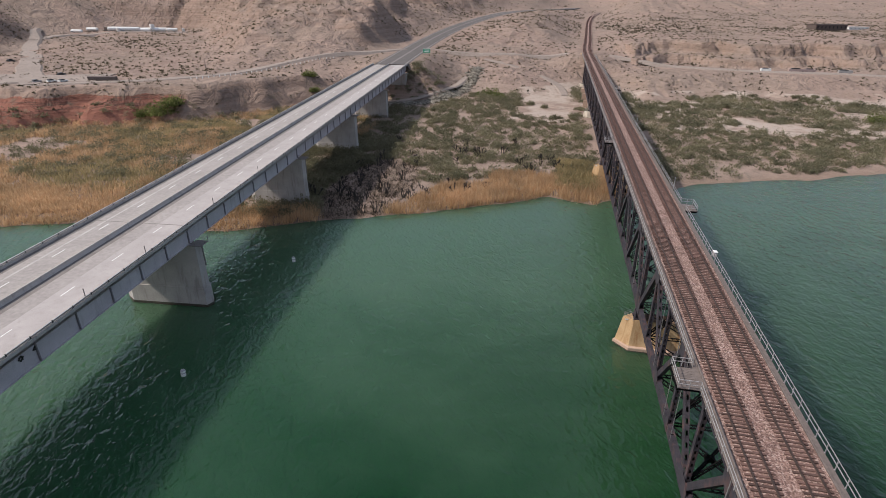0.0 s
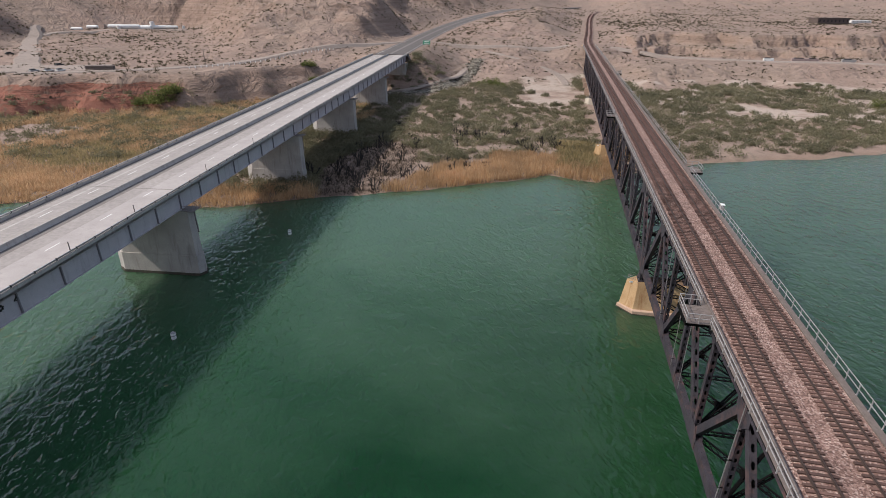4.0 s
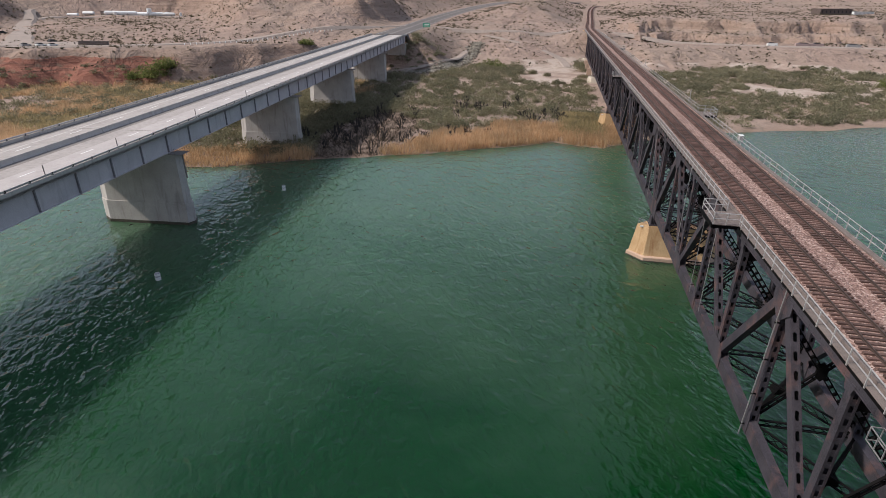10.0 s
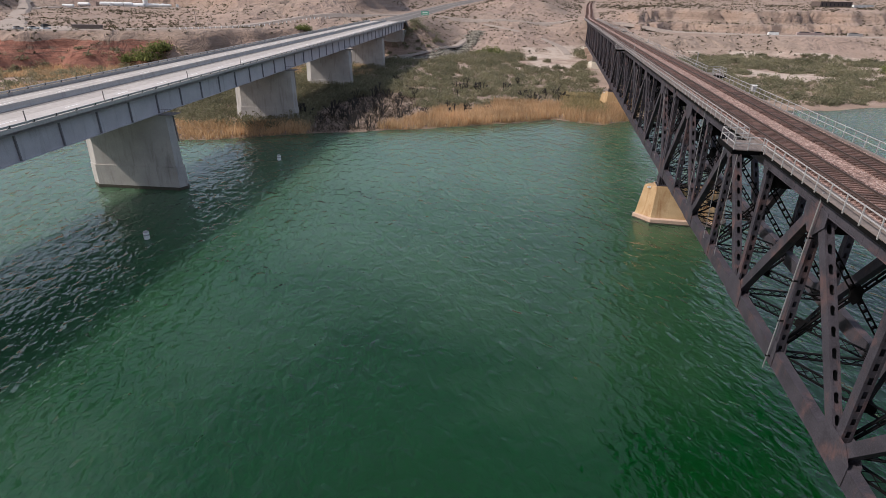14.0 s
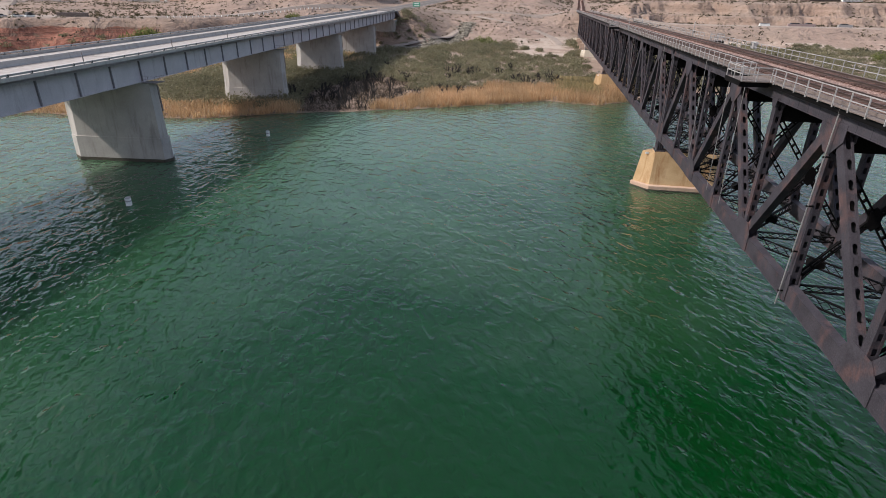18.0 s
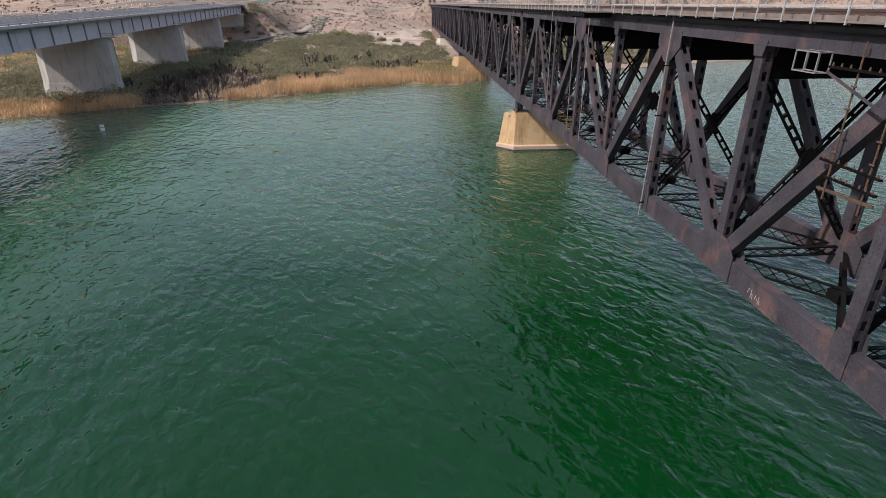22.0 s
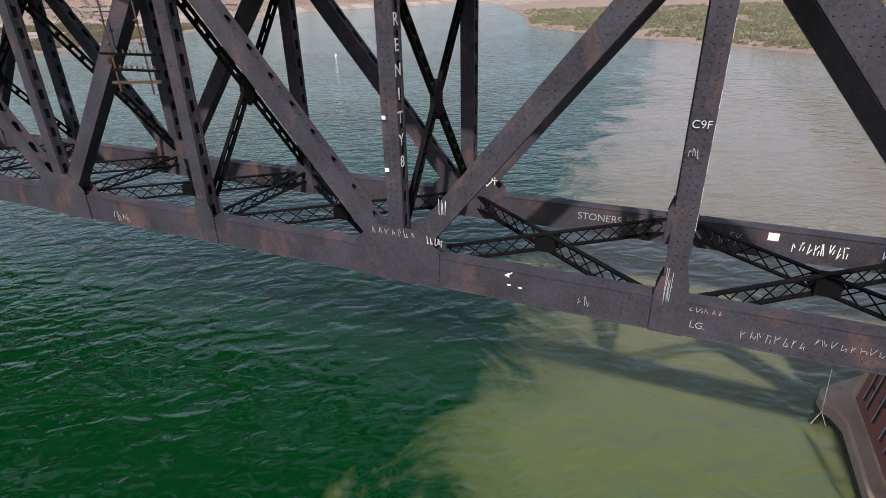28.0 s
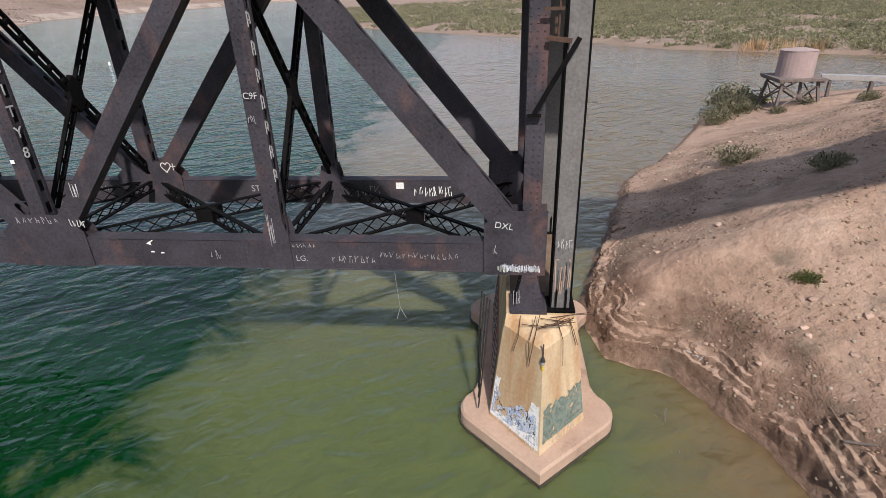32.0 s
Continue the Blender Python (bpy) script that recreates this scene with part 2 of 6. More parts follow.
def water_mat():
    m, t, b = material("river_water")
    g = t.nodes.new("ShaderNodeNewGeometry")
    x = t.nodes.new("ShaderNodeSeparateXYZ")
    t.links.new(g.outputs["Position"], x.inputs[0])
    big = noise_tex(t, 0.011, 5, 0.55, g.outputs["Position"], 0.6)
    deep = ramp(t, big, ((0.3, (0.001, 0.022, 0.003)), (0.55, (0.001, 0.028, 0.007)), (0.75, (0.005, 0.041, 0.020))))
    pale = ramp(t, big, ((0.3, (0.003, 0.046, 0.014)), (0.55, (0.006, 0.052, 0.020)), (0.75, (0.014, 0.062, 0.032))))
    # darkest beside the railway, paler west and north: sky reflection put into the green
    northwest = math_node(t, "MULTIPLY", math_node(t, "ADD", math_node(t, "SUBTRACT", math_node(t, "MULTIPLY", x.outputs[1], 0.5), math_node(t, "ADD", x.outputs[0], 40)), math_node(t, "MULTIPLY", math_node(t, "SUBTRACT", big, 0.5), 25)), 0.0167)
    green = mix(t, ramp(t, northwest, ((0.0, (0, 0, 0)), (0.9, (1, 1, 1)))), deep, pale)
    # pale tint towards the north bank stands in for low-angle sky reflection
    glare_ramp = math_node(t, "ADD", math_node(t, "MULTIPLY", x.outputs[1], 0.0065), math_node(t, "MULTIPLY", math_node(t, "MINIMUM", math_node(t, "MAXIMUM", northwest, 0.0), 1.2), 0.3))
    sky_glare = ramp(t, math_node(t, "ADD", glare_ramp, math_node(t, "MULTIPLY", math_node(t, "SUBTRACT", big, 0.5), 1.6)), ((0.18, (0, 0, 0)), (0.9, (1, 1, 1))))
    green = mix(t, math_node(t, "MULTIPLY", sky_glare, 0.6), green, (0.070, 0.120, 0.074))
    # sediment spreads from the south bank
    curl = noise_tex(t, 0.085, 7, 0.66, g.outputs["Position"], 0.9)
    edge = math_node(t, "ADD", math_node(t, "MULTIPLY", x.outputs[1], -0.11), math_node(t, "MULTIPLY", math_node(t, "SUBTRACT", curl, 0.5), 3.4))
    edge = math_node(t, "ADD", edge, math_node(t, "MULTIPLY", math_node(t, "SUBTRACT", x.outputs[0], 12), 0.004))
    edge = math_node(t, "SUBTRACT", edge, math_node(t, "MULTIPLY", math_node(t, "SUBTRACT", 8, x.outputs[0], True), 0.08))
    mud = ramp(t, math_node(t, "ADD", edge, 0.78), ((0.05, (0, 0, 0)), (0.4, (0.7, 0.7, 0.7)), (1.0, (1, 1, 1))))
    far = ramp(t, math_node(t, "MULTIPLY", math_node(t, "SUBTRACT", x.outputs[0], 20), 0.012), ((0.0, (0.080, 0.100, 0.040)), (0.35, (0.15, 0.125, 0.085)), (1.0, (0.21, 0.17, 0.145))))
    c = mix(t, mud, green, far)
    # brown shallows at the south shore
    lip = math_node(t, "MULTIPLY", math_node(t, "SUBTRACT", math_node(t, "MULTIPLY", x.outputs[1], -1), math_node(t, "ADD", 14.5, math_node(t, "MULTIPLY", curl, 3))), 0.16, True)
    c = mix(t, math_node(t, "MULTIPLY", lip, math_node(t, "GREATER_THAN", x.outputs[0], 8)), c, (0.135, 0.098, 0.052))
    t.links.new(c, b.inputs["Base Color"])
    b.inputs["Roughness"].default_value = 0.06
    b.inputs["IOR"].default_value = 1.39
    # light spreads some metres through the murky water
    b.subsurface_method = "BURLEY"
    b.inputs["Subsurface Weight"].default_value = 1.0
    b.inputs["Subsurface Radius"].default_value = (0.7, 1.0, 0.8)
    reach = math_node(t, "SUBTRACT", 12.0, math_node(t, "MULTIPLY", mud, 11.2))
    t.links.new(reach, b.inputs["Subsurface Scale"])
    # wind waves: crests run south-south-east, in three lengths
    turn = t.nodes.new("ShaderNodeMapping")
    turn.inputs["Rotation"].default_value = (0, 0, radians(-30))
    t.links.new(g.outputs["Position"], turn.inputs["Vector"])

    def crests(scale, along, detail, rough, bend):
        m2 = t.nodes.new("ShaderNodeMapping")
        m2.inputs["Scale"].default_value = (1, along, 1)
        t.links.new(turn.outputs[0], m2.inputs["Vector"])
        return noise_tex(t, scale, detail, rough, m2.outputs[0], bend)

    w0 = crests(0.2, 0.7, 2, 0.5, 0.5)
    w1 = crests(0.66, 0.6, 1, 0.5, 0.7)
    w2 = crests(1.6, 0.7, 1, 0.5, 0.7)
    gust = ramp(t, noise_tex(t, 0.014, 3, 0.5), ((0.3, (0.5, 0.5, 0.5)), (0.7, (1, 1, 1))))
    h = math_node(t, "ADD", math_node(t, "MULTIPLY", w0, 0.9), math_node(t, "ADD", w1, math_node(t, "MULTIPLY", w2, 0.3)))
    h = math_node(t, "MULTIPLY", h, gust)
    bump(t, b, h, 1.0, 0.4)
    return m


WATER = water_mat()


# ---- mesh helpers ----
class Shape:
    """Collects vertices and faces of one part."""

    def __init__(self):
        self.v, self.f = [], []

    def add(self, verts, faces):
        n = len(self.v)
        self.v += [tuple(p) for p in verts]
        self.f += [tuple(i + n for i in f) for f in faces]
        return self

    def box(self, x0, x1, y0, y1, z0, z1):
        return self.add([(x, y, z) for z in (z0, z1) for y in (y0, y1) for x in (x0, x1)],
                        [(0, 2, 3, 1), (4, 5, 7, 6), (0, 1, 5, 4), (2, 6, 7, 3), (0, 4, 6, 2), (1, 3, 7, 5)])

    def beam(self, p, q, w, d, side=(1, 0, 0)):
        """A bar from p to q, w along side, d across it."""
        p, q, side = Vector(p), Vector(q), Vector(side)
        a = (q - p).normalized()
        u = (side - a * side.dot(a)).normalized() * w / 2
        n = a.cross(u).normalized() * d / 2
        return self.add([e + s * u + r * n for e in (p, q) for s, r in ((-1, -1), (1, -1), (1, 1), (-1, 1))],
                        [(0, 3, 2, 1), (4, 5, 6, 7), (0, 1, 5, 4), (1, 2, 6, 5), (2, 3, 7, 6), (3, 0, 4, 7)])

    def prism(self, outline, axis, lo, hi):
        """An outline in the other two axes, swept along axis from lo to hi."""
        n = len(outline)
        put = {"x": lambda a, b, c: (c, a, b), "y": lambda a, b, c: (a, c, b), "z": lambda a, b, c: (a, b, c)}[axis]
        return self.add([put(a, b, c) for c in (lo, hi) for a, b in outline],
                        [tuple(range(n))[::-1], tuple(range(n, 2 * n))] + [(i, (i + 1) % n, n + (i + 1) % n, n + i) for i in range(n)])

    def frustum(self, low, z0, high, z1):
        n = len(low)
        return self.add([(x, y, z0) for x, y in low] + [(x, y, z1) for x, y in high],
                        [tuple(range(n))[::-1], tuple(range(n, 2 * n))] + [(i, (i + 1) % n, n + (i + 1) % n, n + i) for i in range(n)])

    def tube(self, p, q, r0, r1=None, n=8, cap=True):
        p, q = Vector(p), Vector(q)
        a = (q - p).normalized()
        u = a.orthogonal().normalized()
        w = a.cross(u)
        r1 = r0 if r1 is None else r1
        ring = [math.tau * i / n for i in range(n)]
        vs = [e + r * (math.cos(k) * u + math.sin(k) * w) for e, r in ((p, r0), (q, r1)) for k in ring]
        fs = [(i, (i + 1) % n, n + (i + 1) % n, n + i) for i in range(n)]
        return self.add(vs, fs + ([tuple(range(n))[::-1], tuple(range(n, 2 * n))] if cap else []))

    def mesh(self, name, mat, smooth=False):
        me = bpy.data.meshes.new(name)
        me.from_pydata(self.v, [], self.f)
        me.materials.append(mat)
        if smooth:
            me.polygons.foreach_set("use_smooth", [True] * len(me.polygons))
        bm = bmesh.new()
        bm.from_mesh(me)
        bmesh.ops.recalc_face_normals(bm, faces=bm.faces)
        bm.to_mesh(me)
        bm.free()
        return me


def part(name, shape, mat, parent, label="", smooth=False, loc=None):
    ob = new(name, shape if isinstance(shape, bpy.types.Mesh) else shape.mesh(name, mat, smooth))
    ob.parent = parent
    if loc is not None:
        ob.location = loc
    return tagged(ob, label)


def thing(name, label, category, loc=(0, 0, 0), turn=0.0, group="", kind=""):
    ob = new(name)
    ob.matrix_basis = pose(*loc, 0, 0, turn)
    return tagged(ob, label, category, group, kind)


def solid(name, shape, mat, label, category="", kind="structure", smooth=False, group=""):
    return tagged(new(name, shape.mesh(name, mat, smooth)), label, category, group, kind)


# ---- smooth numeric noise for the land ----
LAT = np.random.RandomState(7).rand(256, 256)


def value_noise(x, y):
    xi, yi = np.floor(x).astype(int), np.floor(y).astype(int)
    fx, fy = x - xi, y - yi
    fx, fy = fx * fx * (3 - 2 * fx), fy * fy * (3 - 2 * fy)
    a, b = LAT[xi % 256, yi % 256], LAT[(xi + 1) % 256, yi % 256]
    c, d = LAT[xi % 256, (yi + 1) % 256], LAT[(xi + 1) % 256, (yi + 1) % 256]
    return (a * (1 - fx) + b * fx) * (1 - fy) + (c * (1 - fx) + d * fx) * fy


def fbm(x, y, size, octaves=5, gain=0.5):
    out, amp, tot = 0.0, 1.0, 0.0
    for k in range(octaves):
        out = out + amp * value_noise(x / size * 2 ** k + 17.3 * k, y / size * 2 ** k + 9.1 * k)
        tot, amp = tot + amp, amp * gain
    return out / tot


def ridged(x, y, size, octaves=5):
    out, amp, tot = 0.0, 1.0, 0.0
    for k in range(octaves):
        n = value_noise(x / size * 2 ** k + 31.7 * k, y / size * 2 ** k + 5.9 * k)
        out = out + amp * (1 - np.abs(2 * n - 1))
        tot, amp = tot + amp, amp * 0.5
    return out / tot


def billow(x, y, size, octaves=4):
    """Sharp valleys between rounded backs."""
    out, amp, tot = 0.0, 1.0, 0.0
    for k in range(octaves):
        n = value_noise(x / size * 2 ** k + 11.9 * k, y / size * 2 ** k + 23.7 * k)
        out = out + amp * np.abs(2 * n - 1)
        tot, amp = tot + amp, amp * 0.55
    return np.sqrt(out / tot)


def step(a, b, v):
    k = np.clip((v - a) / (b - a), 0, 1)
    return k * k * (3 - 2 * k)


def inside(poly, x, y):
    """Distance to the outline, positive within it."""
    best, within = np.full(x.shape, 1e18), np.zeros(x.shape, bool)
    for (ax, ay), (bx, by) in zip(poly, poly[1:] + poly[:1]):
        dx, dy = bx - ax, by - ay
        k = np.clip(((x - ax) * dx + (y - ay) * dy) / (dx * dx + dy * dy), 0, 1)
        best = np.minimum(best, (x - ax - k * dx) ** 2 + (y - ay - k * dy) ** 2)
        if dy != 0:
            within ^= ((ay > y) != (by > y)) & (x < dx * (y - ay) / dy + ax)
    return np.where(within, 1, -1) * np.sqrt(best)


NORTH = [(-6000, 60), (-400, 95), (-149, 112), (-131, 119), (-92, 123), (-77, 130), (-59, 141), (-39, 148), (-18, 161), (1, 174), (16, 171), (27, 182),
         (50, 198), (68, 207), (94, 216), (130, 232), (209, 256), (273, 290), (352, 333), (497, 421), (757, 592), (1401, 1008), (6000, 4200), (6000, 6000), (-6000, 6000)]
EAST = [(146, -103), (171, -59), (207, -34), (251, 10), (279, 40), (330, 82), (356, 98), (470, 130), (923, 297), (6000, 2600), (6000, -6000), (150, -6000), (140, -200)]
SOUTH = [(-6000, -90), (-200, -66), (-50, -46), (0, -29.5), (9, -25.5), (14, -24.0), (18, -23.6), (22, -20.6), (23.5, -17.5), (29, -17), (37, -19.5), (52, -24), (64, -32), (85, -43), (100, -70),
         (112, -110), (118, -200), (120, -6000), (-6000, -6000)]
TOE_X = [-900, -400, -260, -210, -168, -142, -85, -30, 22, 60, 110, 200, 600]
TOE_Y = [120, 158, 196, 222, 238, 275, 345, 352, 395, 365, 380, 392, 470]


def land(x, y):
    """Height of the ground."""
    x, y = np.asarray(x, float), np.asarray(y, float)
    wob = 5 * (fbm(x, y, 14, 3) - 0.5)
    n = inside(NORTH, x, y) + wob
    s = y - np.interp(x, TOE_X, TOE_Y) + 30 * (fbm(x + 500, y, 60, 4) - 0.5)
    marsh = np.clip(n * 0.10, -3.5, 0.9) + step(10, 170, n) * 2.6 + 0.8 * (fbm(x, y, 25, 4) - 0.5) * step(0, 20, n)
    west = step(-95, -150, x)
    east = step(30, 75, x)
    mid = 1 - west - east
    gully = ridged(x, y, 90, 5)
    small = ridged(x + 90, y, 22, 4)
    rill = ridged(x + 40, y + 11, 34, 3)
    ux, uy = x + 22 * (fbm(x, y + 80, 38, 3) - 0.5), y + 22 * (fbm(x + 70, y, 38, 3) - 0.5)
    cut = billow(ux, uy, 52, 3)
    wash = billow(ux, uy * 0.45, 30, 4)
    sw = s + 26 * (wash - 0.55)
    cliff = 6.5 * step(0, 11, sw) + 8.0 * step(10, 26, sw) + 1.6 * small * step(-4, 10, s) * step(40, 20, s)
    # level ground from the parking place up to the tanks
    fk = np.clip(((x + 300) * -140 + (y - 330) * 205) / (140.0 ** 2 + 205.0 ** 2), 0, 1)
    flat = np.hypot(x + 300 + 140 * fk, y - 330 - 205 * fk)
    hills_w = step(60, 300, s) * (1 - 0.92 * step(115, 65, flat)) * (4 + 40 * gully + 20 * cut) * (0.55 + 0.9 * fbm(x, y + 300, 260, 3)) + 5 * (cut - 0.5) * step(70, 130, s)
    slope_m = 9 * step(0, 70, s) + 8 * step(60, 130, s) + step(120, 290, s) * (4 + 20 * gully + 14 * cut) + 6 * (cut - 0.5) * step(25, 80, s) + 1.4 * small * step(10, 60, s)
    bluff = s + 70 * (wash - 0.55)
    terr = 10.5 * step(2, 46, s + 14 * (wash - 0.5)) + step(98, 108, bluff) * 6.0 + step(118, 136, bluff) * 9.0 + 5 * (cut - 0.5) * step(110, 160, s) + step(160, 900, s) * (10 * gully + 16 * cut)
    back = step(300, 1500, s) * 30 + step(1200, 4200, y) * 75 * fbm(x, y, 900, 4)
    h = marsh + west * (cliff + hills_w) + mid * slope_m + east * terr + step(20, 80, s) * back
    # rail bed and highway bed run on made ground
    hx = highway_x(y)
    k = step(44 + 60 * step(430, 650, y), 13, np.abs(x - hx)) * step(322, 350, y) * step(1900, 1350, y)
    h = h * (1 - k) + highway_z(y) * k
    k = step(34 + 50 * step(480, 700, y), 7, np.abs(x - rail_x(y))) * step(425, 452, y) * step(1700, 1250, y)
    h = h * (1 - k) + (21.3 + rail_rise(y)) * k
    e = inside(EAST, x, y) + wob
    h_e = np.clip(e * 0.14, -3.5, 1.3) + step(10, 120, e) * 2 + step(90, 700, e) * 26 * (0.3 + fbm(x, y, 300, 4)) + 0.5 * (fbm(x, y, 18, 3) - 0.5) * step(0, 15, e)
    q = inside(SOUTH, x, y) + 1.6 * (fbm(x, y, 5, 4) - 0.5)
    west_s = step(46, 24, x)
    qr = q + 2.2 * (ridged(x, y, 4.5, 4) - 0.6) * west_s
    crag = step(0.12, 0.42, q + 0.5 * (fbm(x, y, 1.4, 3) - 0.5)) * (0.45 + 0.45 * west_s) + west_s * (step(0.9, 2.4, qr) * 0.75 + step(2.6, 4.2, qr + 1.2 * fbm(x, y, 2.0, 3)) * 0.4)
    crack = step(0.80, 0.97, ridged(x * 0.75 + 0.65 * y, (y * 0.75 - 0.65 * x) * 0.45, 2.6, 3)) * step(0.2, 1.0, q) * step(9, 4, q)
    h_s = np.clip(q * 0.45, -3.5, 0.25) + crag + (0.20 + 0.19 * step(72, 50, x) * step(0.5, 7, q)) * np.clip(q, 0, 34) * (0.8 + 0.4 * fbm(x, y, 24, 3)) + 0.5 * (fbm(x, y, 3.5, 4) - 0.5) * step(0, 3, q) + 0.2 * west_s * ridged(x, y, 2.2, 3) * step(0, 2, q) - 0.4 * west_s * crack
    return np.maximum(np.maximum(h, h_e), h_s)


def rail_x(y):
    """The line runs straight over the bridge, then swings gently east."""
    y = np.asarray(y, float)
    bend = 0
    for o in (-40, -20, 0, 20, 40):
        bend = bend + np.interp(y + o, [490, 600, 730, 840, 985, 1365, 1770], [23, 28.5, 33.5, 38, 48, 84, 128]) / 5
    return bend


def rail_rise(y):
    """How far the line has climbed above the bridge deck."""
    return 13 * step(470, 1060, np.asarray(y, float))


def highway_x(y):
    y = np.asarray(y, float)
    return -60.8 - 0.0878 * y - 10.75 + 262 * step(420, 1700, y) ** 1.15


def highway_z(y):
    y = np.asarray(y, float)
    return 18.4 + 0.014 * (np.minimum(y, 900) - 100) + 12 * step(420, 1000, y)


def ground_at(x, y):
    return float(land(np.array([x]), np.array([y]))[0])


def spaced(*runs):
    out = []
    for a, b, n in runs:
        out += list(np.linspace(a, b, n, endpoint=False))
    return out


def geo(a, b, n):
    return list(np.sign(a) * np.geomspace(abs(a), abs(b), n))


GX = np.array(geo(-4600, -460, 26)[:-1] + spaced((-460, -60, 150), (-60, 8, 30), (8, 76, 115), (76, 520, 160)) + geo(520, 4600, 40))
GY = np.array(geo(-4600, -64, 26)[:-1] + spaced((-64, -12, 95), (-12, 110, 24), (110, 470, 200), (470, 900, 150)) + geo(900, 4600, 46))
XX, YY = np.meshgrid(GX, GY, indexing="ij")
ZZ = land(XX, YY)


def grid_mesh(name, xx, yy, zz, mat, smooth=True):
    nx, ny = xx.shape
    v = np.stack([xx, yy, zz], -1).reshape(-1, 3)
    i = np.arange(nx * ny).reshape(nx, ny)
    f = np.stack([i[:-1, :-1], i[1:, :-1], i[1:, 1:], i[:-1, 1:]], -1).reshape(-1, 4)
    me = bpy.data.meshes.new(name)
    me.vertices.add(len(v)), me.vertices.foreach_set("co", v.ravel())
    me.loops.add(f.size), me.loops.foreach_set("vertex_index", f.ravel())
    me.polygons.add(len(f)), me.polygons.foreach_set("loop_start", np.arange(len(f)) * 4)
    me.update(calc_edges=True)
    me.polygons.foreach_set("use_smooth", np.full(len(f), smooth))
    me.materials.append(mat)
    return me


def ground_mat():
    m, t, b = material("desert_ground")
    g = t.nodes.new("ShaderNodeNewGeometry")
    x = t.nodes.new("ShaderNodeSeparateXYZ")
    t.links.new(g.outputs["Position"], x.inputs[0])
    up = t.nodes.new("ShaderNodeSeparateXYZ")
    t.links.new(g.outputs["Normal"], up.inputs[0])
    big = noise_tex(t, 0.012, 6, 0.6, g.outputs["Position"])
    mid = noise_tex(t, 0.11, 6, 0.62, g.outputs["Position"])
    fine = noise_tex(t, 2.2, 6, 0.65, g.outputs["Position"])
    sand = ramp(t, big, ((0.3, (0.20, 0.145, 0.118)), (0.45, (0.28, 0.207, 0.172)), (0.6, (0.33, 0.225, 0.19)), (0.75, (0.30, 0.245, 0.21))))
    sand = mix(t, 0.4, sand, ramp(t, mid, ((0.3, (0.13, 0.098, 0.08)), (0.7, (0.40, 0.31, 0.262)))))
    strata = noise_tex(t, 0.5, 5, 0.6, stretched(t, 0.03, 0.03, 1.0), 0.3)
    rock = ramp(t, strata, ((0.3, (0.15, 0.095, 0.072)), (0.5, (0.28, 0.185, 0.145)), (0.7, (0.38, 0.285, 0.232))))
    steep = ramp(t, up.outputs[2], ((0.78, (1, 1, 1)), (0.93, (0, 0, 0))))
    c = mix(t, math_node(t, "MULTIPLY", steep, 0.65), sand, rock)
    # red beds in the western cliff
    red = math_node(t, "MULTIPLY", ramp(t, math_node(t, "MULTIPLY", math_node(t, "ADD", x.outputs[0], math_node(t, "MULTIPLY", mid, 40)), -0.005), ((0.78, (0, 0, 0)), (0.86, (1, 1, 1)))), math_node(t, "LESS_THAN", math_node(t, "ADD", x.outputs[2], math_node(t, "MULTIPLY", mid, 5)), 17.0))
    red = math_node(t, "MULTIPLY", red, math_node(t, "GREATER_THAN", x.outputs[2], 3.4))
    red = math_node(t, "MULTIPLY", red, math_node(t, "LESS_THAN", x.outputs[1], 330))
    c = mix(t, math_node(t, "MULTIPLY", red, 0.97), c, ramp(t, strata, ((0.34, (0.16, 0.038, 0.024)), (0.43, (0.22, 0.058, 0.038)), (0.455, (0.05, 0.015, 0.010)), (0.485, (0.24, 0.066, 0.042)), (0.7, (0.30, 0.10, 0.066)))))
    # pink clay of the south bank
    south = math_node(t, "MULTIPLY", math_node(t, "LESS_THAN", x.outputs[1], 5), math_node(t, "LESS_THAN", x.outputs[0], 128))
    c = mix(t, math_node(t, "MULTIPLY", south, 0.85), c, ramp(t, noise_tex(t, 0.3, 6, 0.62, g.outputs["Position"], 0.5), ((0.3, (0.33, 0.197, 0.138)), (0.5, (0.43, 0.283, 0.206)), (0.7, (0.54, 0.38, 0.29)))))
    # darker brown clay on the steep, broken bank faces
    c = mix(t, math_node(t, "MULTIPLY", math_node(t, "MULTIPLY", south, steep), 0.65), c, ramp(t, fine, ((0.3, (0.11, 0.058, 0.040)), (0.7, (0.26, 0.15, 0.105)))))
    # bleached sand washed out below the terrace
    wash = ramp(t, noise_tex(t, 0.035, 4, 0.6, g.outputs["Position"]), ((0.46, (0, 0, 0)), (0.54, (1, 1, 1))))
    for axis, how, v in ((0, "GREATER_THAN", -24), (1, "GREATER_THAN", 286), (2, "LESS_THAN", 6.5)):
        wash = math_node(t, "MULTIPLY", wash, math_node(t, how, x.outputs[axis], v))
    c = mix(t, math_node(t, "MULTIPLY", wash, 0.85), c, (0.47, 0.395, 0.345))
    # damp mud and silt just above the water
    low = ramp(t, math_node(t, "ADD", x.outputs[2], math_node(t, "MULTIPLY", math_node(t, "SUBTRACT", mid, 0.5), 0.8)), ((0.0, (1, 1, 1)), (0.75, (0, 0, 0))))
    south = math_node(t, "MULTIPLY", math_node(t, "LESS_THAN", x.outputs[1], 5), math_node(t, "LESS_THAN", x.outputs[0], 128))
    c = mix(t, math_node(t, "MULTIPLY", math_node(t, "SUBTRACT", low, south, True), 0.7), c, (0.20, 0.135, 0.098))
